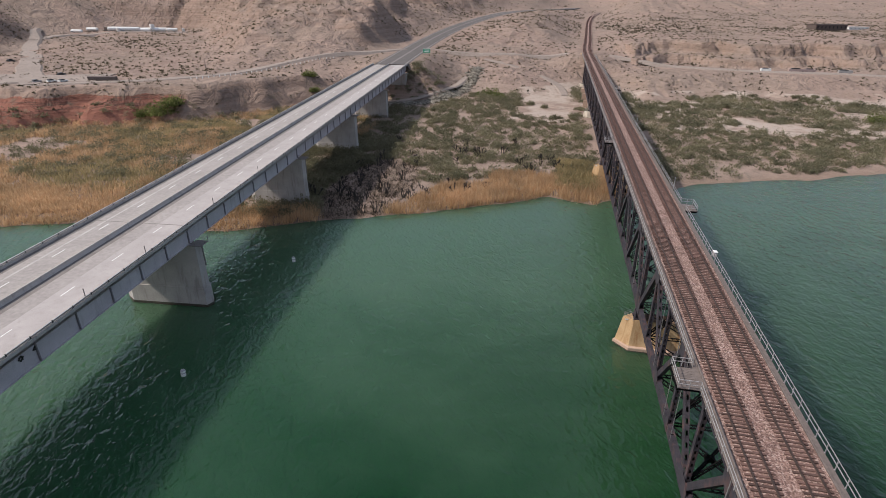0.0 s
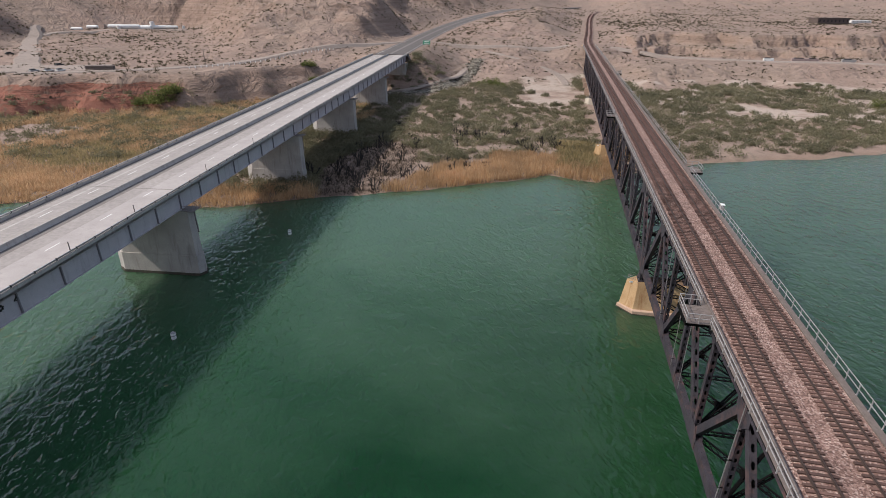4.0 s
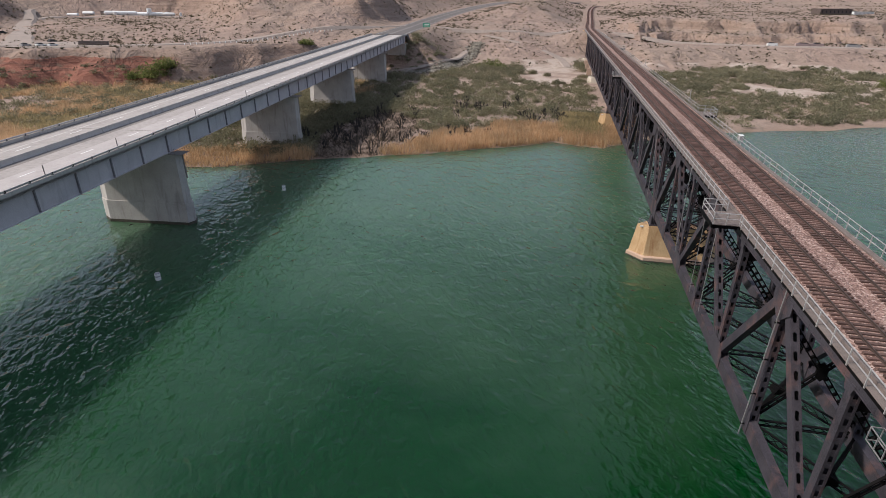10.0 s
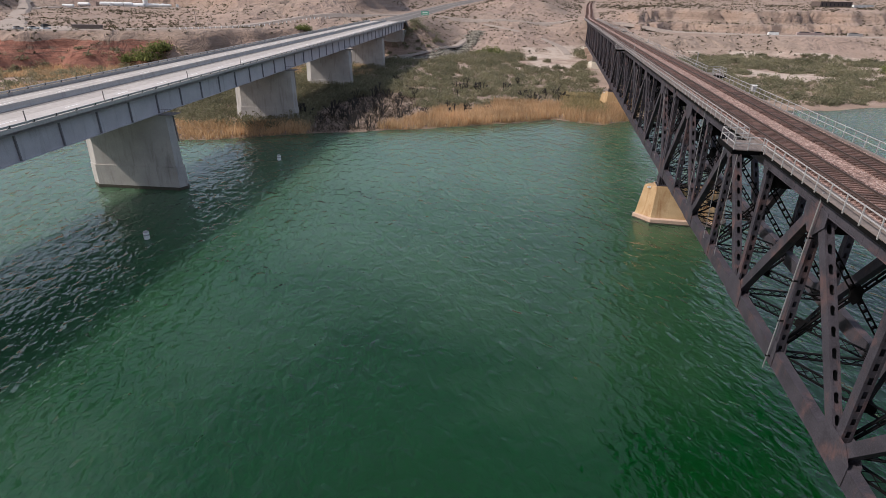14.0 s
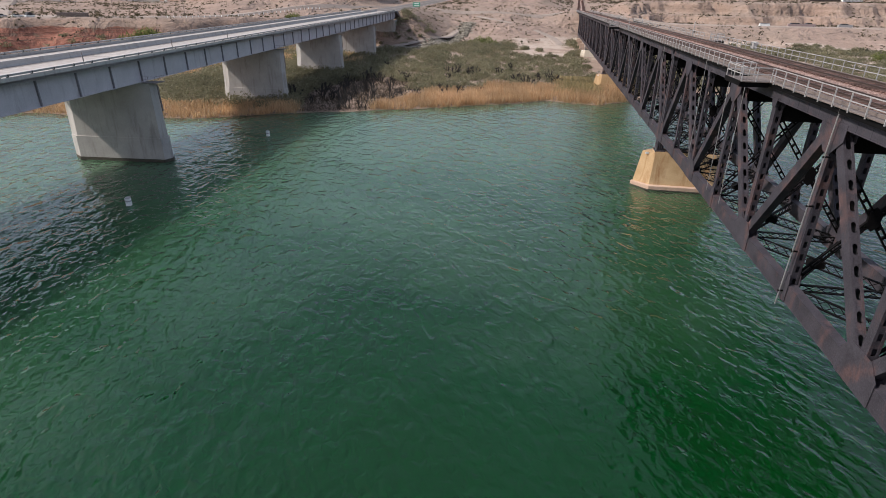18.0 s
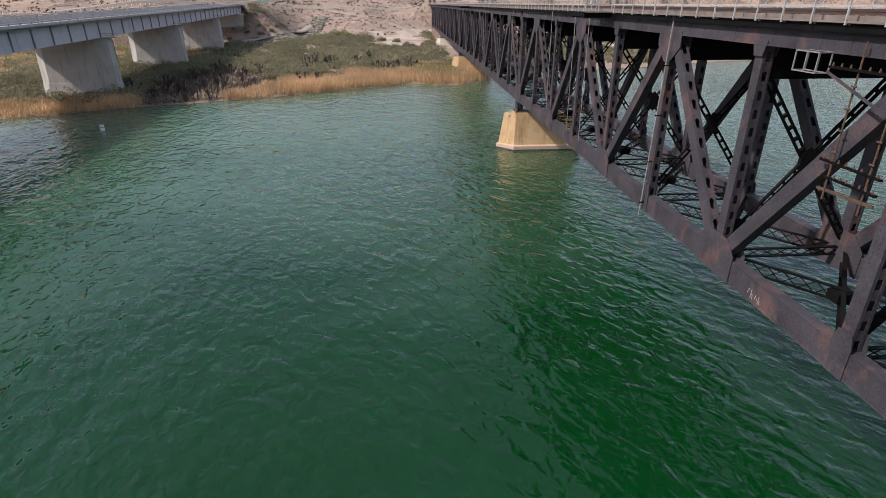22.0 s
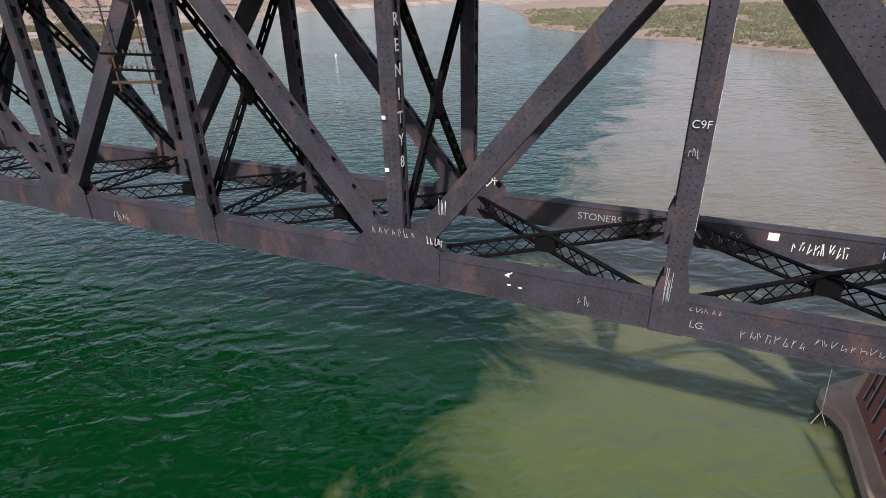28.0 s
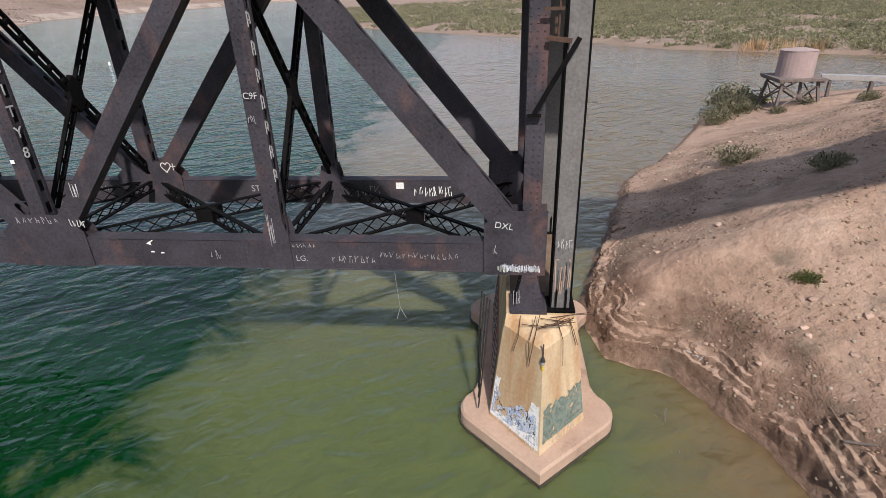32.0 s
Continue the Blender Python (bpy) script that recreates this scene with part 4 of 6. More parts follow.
part("shoulder_line", Shape().box(-HW + 3.3, -HW + 3.75, 0, LEN, 0, 0.008), CONCRETE, hwy, "pale edge line")
# gutter and the barrier's cast shadow painted as one dark strip
part("median_strip", Shape().box(-HW / 2 - 1.9, -HW / 2 + 0.9, 0, LEN, 0, 0.008), GRIME_SHADOW, hwy, "dark gutter strip along the median, barrier shadow painted in")
part("shoulder_strip", Shape().box(-HW + 0.45, -HW + 1.7, 0, LEN, 0, 0.008), GRIME_SHADOW, hwy, "dark strip beside the far parapet")
for x in (-HW, -0.42):
    part("parapet", Shape().prism([(x, -0.4), (x + 0.42, -0.4), (x + 0.42, 0.5), (x, 0.5)], "y", 0, LEN), CONCRETE, hwy)
    px = x + 0.21
    seg = Shape().box(-0.13, 0.13, 0.12, 3.78, 0.62, 0.88).mesh("parapet_rail", GALV)
    pm = Shape().box(-0.10, 0.10, -0.12, 0.12, 0.5, 0.86).mesh("rail_post", BLACK)
    for k in range(60, int(LEN / 3.9)):
        part("rail_post", pm, BLACK, hwy, loc=(px, k * 3.9, 0))
        part("parapet_rail", seg, GALV, hwy, loc=(px, k * 3.9, 0))
barrier = Shape().prism([(-0.3, 0), (0.3, 0), (0.12, 0.35), (0.08, 0.85), (-0.08, 0.85), (-0.12, 0.35)], "y", 0, 5.98).mesh("median_block", CONCRETE)
for k in range(38, int(LEN / 6)):
    part("median_block", barrier, CONCRETE, hwy, loc=(-HW / 2 - 0.9, k * 6.0, 0))
dash = Shape().box(-0.08, 0.08, 0, 3.0, 0, 0.012).mesh("lane_dash", WHITE)
for k in range(19, int(LEN / 12)):
    for x in (-5.2, -16.4):
        part("lane_dash", dash, WHITE, hwy, loc=(x, k * 12.0, 0))
joint = Shape().box(-HW + 0.5, -0.5, -0.12, 0.12, 0, 0.014).mesh("deck_joint", GRIME_SHADOW)
for y in (87, 211, 273):
    part("deck_joint", joint, GRIME_SHADOW, hwy, loc=(0, (y - HA) * 1.00384, 0))
for x in (-1.3, -7.6, -13.9, -HW + 1.3):
    sh = Shape().box(x - 0.06, x + 0.06, 0, LEN, -4.0, -0.4).box(x - 0.35, x + 0.35, 0, LEN, -4.07, -4.0)
    part("girder", sh, GIRDER_GREY, hwy)
# stiffeners in a darker grey than the girder webs
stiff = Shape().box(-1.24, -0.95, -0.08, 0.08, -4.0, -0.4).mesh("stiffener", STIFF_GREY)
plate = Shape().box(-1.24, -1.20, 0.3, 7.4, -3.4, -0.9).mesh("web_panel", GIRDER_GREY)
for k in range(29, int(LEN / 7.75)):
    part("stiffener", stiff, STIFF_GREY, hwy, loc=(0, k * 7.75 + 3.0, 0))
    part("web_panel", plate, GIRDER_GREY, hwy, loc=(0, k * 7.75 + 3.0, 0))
for k, y in enumerate((58.0, 73.0, 97.0, 120.0)):
    lamp_post = part("marker_post", Shape().box(-0.05, 0.05, -0.05, 0.05, 0.5, 2.2), GRIME_SHADOW, hwy, loc=(-0.2, (y - HA) * 1.00384, 0))
star = Shape()
for k in range(6):
    a, b = k * math.tau / 6 + 0.2, (k + 2) * math.tau / 6 + 0.2
    star.beam((-1.12, 287.2 + 0.42 * math.cos(a), -1.75 + 0.42 * math.sin(a)), (-1.12, 287.2 + 0.42 * math.cos(b), -1.75 + 0.42 * math.sin(b)), 0.16, 0.07)
part("web_tag", star, BLACK, hwy, "black painted star")
part("web_tag", Shape().beam((-1.12, 289.2, -1.9), (-1.12, 289.7, -1.5), 0.16, 0.10).beam((-1.12, 289.7, -1.5), (-1.12, 289.9, -2.0), 0.16, 0.10).beam((-1.12, 289.2, -1.9), (-1.12, 289.9, -2.0), 0.16, 0.08), BLACK, hwy, "black painted scrawl")


def highway_pier(y, z0):
    """A solid wall pier on a slightly wider base, set a little towards the east edge."""
    zt = 14.25 + GRADE * (y - 100)
    top = thing("highway_pier", "tall grey concrete wall pier with a step line", "bridge pier", (hx(y, HW / 2) + 2.6, y, 0), hturn, group="highway piers")

    def plan(w, h):
        return [(-w, 0), (-w + 2.0, -h), (w - 0.7, -h), (w, 0), (w - 0.7, h), (-w + 2.0, h)]

    part("shaft", Shape().frustum(plan(9.35, 1.25), 4.4, plan(9.1, 1.0), zt), CONCRETE, top)
    part("base", Shape().frustum(plan(9.6, 1.55), z0, plan(9.5, 1.42), 4.4), CONCRETE, top)
    for x in (-11.2, -5.2, 0.6, 7.0):
        part("bearing_pad", Shape().box(max(x, -9) - 0.5, max(x, -9) + 0.5, -0.5, 0.5, zt, zt + 0.1), GRIME_SHADOW, top)
    if z0 < -2:
        part("water_stain", Shape().frustum(plan(9.63, 1.58), -0.5, plan(9.62, 1.57), 0.55), ALGAE, top, "dark damp band at the water line")
    part("downpipe", Shape().tube((9.02, 0.35, zt - 0.4), (9.2, 0.38, zt - 5.0), 0.14), GRIME_SHADOW, top)
    part("catwalk", Shape().box(7.4, 10.0, -1.5, 1.5, zt - 0.02, zt + 0.08), GRIME_SHADOW, top, "narrow inspection ledge")
    for px, py in ((7.5, -1.45), (8.7, -1.45), (9.95, -1.45), (9.95, 0), (9.95, 1.45)):
        part("guard_post", Shape().tube((px, py, zt + 0.08), (px, py, zt + 1.1), 0.035, 0.035, 5), GRIME_SHADOW, top)
    for z in (0.6, 1.1):
        part("guard_bar", Shape().tube((7.5, -1.45, zt + z), (9.95, -1.45, zt + z), 0.03, 0.03, 5).tube((9.95, -1.45, zt + z), (9.95, 1.45, zt + z), 0.03, 0.03, 5), GRIME_SHADOW, top)
    return top


for y, z0 in ((-162, -4), (-100, -4), (-37, -4), (25, -4), (87, -4), (149, -1), (211, 1), (273, 1)):
    highway_pier(y, z0)
solid("abutment", Shape().box(hx(338, HW + 0.5), hx(338) + 0.3, 334, 350, 2, 17.2), CONCRETE, "grey concrete highway abutment in the bank", "abutment")

# highway beyond the bridge, on the ground
sh = Shape()
ys = list(np.arange(341, 1500, 14.0))
rows = [[(float(highway_x(y)) + o, y, float(highway_z(y)) + 0.12) for o in (-10.2, 10.2)] + [(float(highway_x(y)) + o, y, float(highway_z(y)) - 3) for o in (12.5, -12.5)] for y in ys]
for r0, r1 in zip(rows, rows[1:]):
    sh.add(r0 + r1, [(i, (i + 1) % 4, 4 + (i + 1) % 4, 4 + i) for i in range(4)])
solid("road", sh, ROAD_GREY, "worn grey asphalt highway climbing into the hills", "road")
for o, w, m in ((-8.6, 0.35, CONCRETE), (-0.6, 1.6, GRIME_SHADOW), (8.6, 0.35, CONCRETE)):
    sh = Shape()
    rows = [[(float(highway_x(y)) + o + d, y, float(highway_z(y)) + 0.14) for d in (-w / 2, w / 2)] for y in ys]
    for r0, r1 in zip(rows, rows[1:]):
        sh.add(r0 + r1, [(0, 1, 3, 2)])
    solid("trim", sh, m, "painted edge line or dark median strip on the highway")


# ---- plants: scattered cards and blades ----
RNG = np.random.RandomState(11)


def cards_mesh(name, centres, radii, heights, per, size, mat, droop=0.0):
    """Loose leaf cards gathered into rounded, uneven clumps."""
    n = len(centres)
    c = np.repeat(centres, per, 0)
    d = RNG.normal(size=(n * per, 3))
    d /= np.linalg.norm(d, axis=1)[:, None]
    d[:, 2] = np.abs(d[:, 2]) * 1.0
    lobes = 0.62 + 0.5 * np.abs(np.sin(3.1 * np.arctan2(d[:, 1], d[:, 0]) + np.repeat(RNG.rand(n) * 6.3, per)))
    k = (RNG.rand(n * per) ** 0.45)[:, None] * lobes[:, None]
    pos = c + d * k * np.stack([np.repeat(radii, per)] * 2 + [np.repeat(heights, per)], 1)
    a = RNG.normal(size=(n * per, 3))
    a[:, 2] += 0.4
    a /= np.linalg.norm(a, axis=1)[:, None]
    b = np.cross(a, RNG.normal(size=(n * per, 3)))
    b /= np.linalg.norm(b, axis=1)[:, None]
    s = (size * (0.5 + RNG.rand(n * per)))[:, None]
    v = np.stack([pos - a * s, pos + b * s * 0.8, pos + a * s], 1).reshape(-1, 3)
    return quads(name, v, mat, 3)


def quads(name, v, mat, q=4):
    me = bpy.data.meshes.new(name)
    m = len(v) // q
    me.vertices.add(q * m), me.vertices.foreach_set("co", np.ascontiguousarray(v, dtype=np.float32).ravel())
    me.loops.add(q * m), me.loops.foreach_set("vertex_index", np.arange(q * m))
    me.polygons.add(m), me.polygons.foreach_set("loop_start", np.arange(m) * q)
    me.update(calc_edges=True)
    me.materials.append(mat)
    return me


def blades_mesh(name, base, tall, wide, lean, mat, per=5, spread=0.5):
    """Upright narrow blades in tufts."""
    n = len(base) * per
    b = np.repeat(base, per, 0).astype(float)
    b[:, :2] += RNG.normal(size=(n, 2)) * spread
    ang = RNG.rand(n) * math.tau
    side = np.stack([np.cos(ang), np.sin(ang), 0 * ang], 1)
    h = np.repeat(tall, per) * (0.6 + 0.6 * RNG.rand(n))
    tip = b + np.stack([RNG.normal(size=n) * lean, RNG.normal(size=n) * lean, h], 1)
    w = (wide * (0.6 + 0.8 * RNG.rand(n)))[:, None]
    v = np.stack([b - side * w, b + side * w, tip + side * w * 0.35, tip - side * w * 0.35], 1).reshape(-1, 3)
    return quads(name, v, mat)


def scatter(x0, x1, y0, y1, n, keep):
    x, y = RNG.uniform(x0, x1, n), RNG.uniform(y0, y1, n)
    z = land(x, y)
    k = keep(x, y, z)
    return np.stack([x, y, z], 1)[k]


REED = leafy("dry_reed", ((0.44, 0.285, 0.17), (0.54, 0.375, 0.24), (0.62, 0.465, 0.325), (0.49, 0.335, 0.205)), 0.06)
REED_GREEN = leafy("green_reed", ((0.28, 0.245, 0.145), (0.37, 0.31, 0.185), (0.46, 0.365, 0.225)), 0.06)
SALT = leafy("grey_green_scrub", ((0.165, 0.158, 0.108), (0.22, 0.208, 0.148), (0.275, 0.256, 0.19), (0.19, 0.195, 0.122)), 0.05)
PALE = leafy("pale_scrub", ((0.215, 0.19, 0.137), (0.265, 0.232, 0.172), (0.315, 0.275, 0.208), (0.22, 0.212, 0.14)), 0.03)
LUSH = leafy("fresh_green_leaf", ((0.12, 0.15, 0.05), (0.17, 0.195, 0.075), (0.22, 0.23, 0.105)), 0.2)
DRY = leafy("dark_desert_scrub", ((0.05, 0.045, 0.03), (0.085, 0.075, 0.052), (0.12, 0.105, 0.075)), 0.05)
CHAR = plain("charred_wood", (0.018, 0.015, 0.014), (0.05, 0.042, 0.038), 2.0, 0.95, strength=0.0)
ASH = leafy("ash_and_char", ((0.045, 0.036, 0.03), (0.10, 0.08, 0.065), (0.18, 0.15, 0.125)), 0.1)


SAGE = leafy("sage_scrub", ((0.20, 0.205, 0.135), (0.29, 0.275, 0.19), (0.36, 0.33, 0.24), (0.20, 0.235, 0.12)), 0.12)


def stuff(name, me, label, category):
    return tagged(new(name, me), label, category, kind="stuff")


def north_in(x, y):
    return inside(NORTH, x, y) + 5 * (fbm(x, y, 14, 3) - 0.5)


def burnt_zone(x, y):
    return step(1.15, 0.75, np.hypot((x + 58) / 14, (y - 168) / 34))


def under_rail(x):
    return np.abs(x - 23) < 5


# reed beds: a belt on the shore and a broad meadow west of the highway
def belt(x, y, z):
    n = north_in(x, y)
    deep = np.interp(x, [-400, -150, -95, -70, -45, -30, 0, 14, 30], [40, 26, 15, 10, 8, 22, 26, 14, 8])
    gap = burnt_zone(x, y) > 0.4
    return (n > 0.2) & (n < deep * (0.6 + 0.8 * fbm(x, y, 12, 3))) & ~gap & (x < 26)


pts = scatter(-330, 26, 95, 215, 52000, belt)
stuff("reed_bed", blades_mesh("reed_bed", pts, np.interp(pts[:, 0], [-80, -45], [1.35, 2.0]) * (0.55 + 0.9 * fbm(pts[:, 0], pts[:, 1], 7, 3)), 0.085, 0.5, REED, 9, 0.6), "tan dry reeds along the far river bank", "reeds")


def thicket(x, y, n):
    """Dense brush behind the reeds, round the highway piers."""
    return (n > 5 + 5 * fbm(x, y, 9, 2)) & (x > -128) & (x < -60) & (y < 232)


def meadow(x, y, z):
    n = north_in(x, y)
    return (n > 8) & (z < 4.5) & (x < -72 - 0.09 * y + 10) & ~thicket(x, y, n) & (fbm(x, y, 30, 4) > 0.40)


pts = scatter(-330, -78, 115, 290, 30000, meadow)
tall = fbm(pts[:, 0] + 60, pts[:, 1], 26, 3)
stuff("reed_meadow", blades_mesh("reed_meadow", pts[tall > 0.40], np.full((tall > 0.40).sum(), 1.5), 0.12, 0.5, REED, 7, 0.9), "tan reed meadow on the marsh flat", "reeds")
low = pts[tall <= 0.44]
stuff("sedge_meadow", blades_mesh("sedge_meadow", low, np.full(len(low), 1.3), 0.13, 0.5, REED_GREEN, 7, 0.9), "yellow-green sedge patches on the marsh flat", "sedge")
pts = scatter(4, 20, 172, 215, 1500, lambda x, y, z: (north_in(x, y) > 8) & ~under_rail(x))
stuff("sedge_bank", blades_mesh("sedge_bank", pts, np.full(len(pts), 1.9), 0.2, 0.4, REED_GREEN, 6, 0.7), "yellow-green sedge beside the railway pier", "sedge")


RIPRAP = [(-96, 306), (-84, 312), (-72, 320), (-64, 340), (-60, 362), (-56, 388), (-57, 410)]


def near_line(x, y, line):
    best = np.full(np.shape(x), 1e9)
    for (ax, ay), (bx, by) in zip(line, line[1:]):
        dx, dy = bx - ax, by - ay
        k = np.clip(((x - ax) * dx + (y - ay) * dy) / (dx * dx + dy * dy), 0, 1)
        best = np.minimum(best, np.hypot(x - ax - k * dx, y - ay - k * dy))
    return best


# grey-green scrub over the flats
def flats(x, y, z):
    n = north_in(x, y)
    west = x < -72 - 0.09 * y
    lim = np.where(x < 24, np.interp(x, [-90, -30, 0, 24], [14, 24, 26, 16]), 5)
    lim = np.where(west, 40, lim)
    clear = fbm(x + 200, y, 34, 3) > np.where((x > 48) & (y > 290), 0.53, 0.76)
    clear |= near_line(x, y, RIPRAP) < 8
    s = y - np.interp(x, TOE_X, TOE_Y)
    return (n > lim) & (s < 8) & ~clear & ~under_rail(x) & (burnt_zone(x, y) < 0.3) & ~((x > -20) & (x < 12) & (y > 296)) & (RNG.rand(len(x)) < np.where(west, 0.45, 1))


pts = scatter(-330, 330, 130, 420, 9500, flats)
r = RNG.uniform(1.7, 4.3, len(pts)) * (0.75 + 0.5 * fbm(pts[:, 0], pts[:, 1], 40, 2))
stuff("marsh_scrub", cards_mesh("marsh_scrub", pts, r, r * RNG.uniform(0.6, 0.95, len(pts)), 140, 0.40, SALT), "grey-green saltcedar scrub over the flood plain", "scrub")
pts = scatter(-330, 330, 130, 420, 9500, flats)
r = RNG.uniform(1.0, 2.5, len(pts))
stuff("pale_scrub", cards_mesh("pale_scrub", pts, r, r * 0.8, 56, 0.28, PALE), "pale dry brush among the saltcedar", "scrub")

pts = scatter(-128, -60, 135, 232, 900, lambda x, y, z: thicket(x, y, north_in(x, y)) & (burnt_zone(x, y) < 0.5))
r = RNG.uniform(1.5, 3.4, len(pts))
stuff("pier_brush", cards_mesh("pier_brush", pts, r, r * RNG.uniform(0.8, 1.2, len(pts)), 130, 0.34, SALT), "tall grey-green brush round the highway piers", "scrub")

# single larger bushes that stand out
bush_meshes = []
for k in range(5):
    c = np.array([[RNG.uniform(-1.2, 1.2), RNG.uniform(-1.2, 1.2), RNG.uniform(0, 0.4)] for _ in range(5)])
    rr = RNG.uniform(1.0, 1.9, 5)
    bush_meshes.append((cards_mesh("crown", c, rr, rr * 1.0, 260, 0.17, LUSH), cards_mesh("crown", c, rr, rr * 0.9, 260, 0.16, SALT)))
stem_mesh = Shape()
for k in range(7):
    a = k * 0.9
    stem_mesh.tube((0.1 * math.cos(a), 0.1 * math.sin(a), -0.2), (0.9 * math.cos(a), 0.9 * math.sin(a), 1.3), 0.07, 0.03, 5)
stem_mesh = stem_mesh.mesh("trunk", CHAR)


def bush(x, y, size, lush, label, group):
    top = thing("bush", label, "bush", (x, y, ground_at(x, y) - 0.05), RNG.uniform(0, 360), group=group)
    top.scale = (size,) * 3
    part("crown", bush_meshes[RNG.randint(5)][0 if lush else 1], None, top)
    part("trunk", stem_mesh, None, top)
    return top


for x, y, size in ((-188, 236, 3.4), (-180, 240, 3.0), (-196, 233, 2.6), (-140, 306, 2.2), (-136, 300, 1.8), (-40, 352, 2.6), (-34, 345, 2.2), (-46, 348, 1.8), (-30, 338, 1.6), (-95, 168, 1.7), (-101, 190, 1.9),
                   (-96, 215, 2.0), (-108, 240, 1.9), (170, 330, 2.6)):
    bush(x, y, size, True, "fresh green leafy bush on the river flat", "green bushes")
for x, y, size in ((-12, 330, 1.7), (-4, 322, 1.5), (-20, 326, 1.9), (12, 300, 1.8), (50, 330, 2.0), (75, 345, 2.0), (100, 352, 2.4), (140, 365, 2.4), (180, 372, 2.6), (215, 380, 2.4), (150, 345, 2.2), (112, 338, 2.0)):
    bush(x, y, size, False, "grey-green rounded saltcedar bush on bare sand", "saltcedar bushes")

# burnt patch below the highway
pts = scatter(-80, -36, 136, 215, 3000, lambda x, y, z: (burnt_zone(x, y) > 0.3) & (north_in(x, y) > 0.5))
stuff("burnt_litter", blades_mesh("burnt_litter", pts, np.full(len(pts), 0.6), 0.09, 0.7, ASH, 6, 0.8), "charred brush and grey ash on the bank", "burnt brush")


def burnt_mesh(seed):
    rg = random.Random(seed)
    sh = Shape()

    def grow(p, d, length, r, level):
        q = p + d * length
        sh.tube(p, q, r, r * 0.65, 5, False)
        if level:
            for _ in range(3):
                nd = (d + Vector((rg.uniform(-0.8, 0.8), rg.uniform(-0.8, 0.8), rg.uniform(-0.1, 0.6)))).normalized()
                grow(q, nd, length * rg.uniform(0.55, 0.85), r * 0.6, level - 1)

    for _ in range(4):
        grow(Vector((rg.uniform(-0.5, 0.5), rg.uniform(-0.5, 0.5), -0.2)), Vector((rg.uniform(-0.6, 0.6), rg.uniform(-0.6, 0.6), 1)).normalized(), rg.uniform(0.9, 1.5), 0.14, 2)
    return sh.mesh("burnt_bush", CHAR)


burnt = [burnt_mesh(k) for k in range(5)]
spots = [(-57 + RNG.normal() * 9, 168 + RNG.normal() * 20) for _ in range(46)] + [(-27 + RNG.normal() * 7, 218 + RNG.normal() * 8) for _ in range(10)] + [(-4 + RNG.normal() * 6, 208 + RNG.normal() * 6) for _ in range(10)] \
    + [(-45, 160), (-38, 163), (-30, 168), (-20, 176), (-41, 170), (-33, 178), (-70, 190), (-64, 200)]
for x, y in spots:
    if north_in(np.array([x]), np.array([y]))[0] > 1.5:
        ob = tagged(new("burnt_bush", burnt[RNG.randint(5)]), "charred leafless bush with forked black branches", "burnt bush", "burnt bushes")
        s = RNG.uniform(0.8, 1.5)
        ob.matrix_basis = pose(x, y, ground_at(x, y), 0, 0, RNG.uniform(0, 360)) @ Matrix.Diagonal((s, s, s, 1))


# low scrub dotted over the hills
def hill(x, y, z):
    s = y - np.interp(x, TOE_X, TOE_Y)
    return (s > 2) & (np.abs(x - rail_x(y)) > 9) & (np.abs(x - highway_x(y)) > 16) & (fbm(x, y, 45, 3) > 0.36)


pts = scatter(-560, 620, 170, 1000, 24000, hill)
r = 0.4 + 2.0 * RNG.rand(len(pts)) ** 3
stuff("desert_scrub", cards_mesh("desert_scrub", pts, r, r * 0.8, 16, 0.42, DRY), "dark low creosote scrub dotted over the hills", "scrub")
pts = scatter(-560, 500, 240, 900, 16000, lambda x, y, z: hill(x, y, z) & (fbm(x + 33, y, 60, 3) > 0.585))
r = RNG.uniform(0.7, 1.9, len(pts))
stuff("hill_thicket", cards_mesh("hill_thicket", pts, r, r * 0.8, 22, 0.4, DRY), "dark brush thickets in the hill gullies", "scrub")
pts = scatter(-900, 1500, 700, 2200, 9000, hill)
r = RNG.uniform(0.8, 2.2, len(pts))
stuff("far_scrub", cards_mesh("far_scrub", pts, r, r * 0.7, 10, 0.8, DRY), "far dark scrub on the desert plain", "scrub")


# east bank
def eastern(x, y, z):
    e = inside(EAST, x, y)
    return (e > 3.5) & (fbm(x, y, 22, 3) > 0.33)


pts = scatter(120, 480, -190, 190, 15000, eastern)
r = 0.8 + 3.0 * RNG.rand(len(pts)) ** 2
stuff("east_bank_scrub", cards_mesh("east_bank_scrub", pts, r, r * 0.85, 36, 0.42, SAGE), "pale grey-green brush on the far eastern bank", "scrub")
pts = scatter(150, 620, -300, 260, 6000, eastern)
r = RNG.uniform(1.2, 3.4, len(pts))
stuff("east_bank_thicket", cards_mesh("east_bank_thicket", pts, r, r * 0.85, 34, 0.55, SAGE), "grey-green thicket behind the eastern bank", "scrub")
pts = scatter(146, 205, -100, -40, 900, lambda x, y, z: (inside(EAST, x, y) > 1) & (inside(EAST, x, y) < 9) & (np.hypot(x - 156, y + 84) < 11))
stuff("east_reeds", blades_mesh("east_reeds", pts, np.full(len(pts), 2.4), 0.18, 0.4, REED, 5, 0.7), "yellowed reeds at the eastern shore", "reeds")


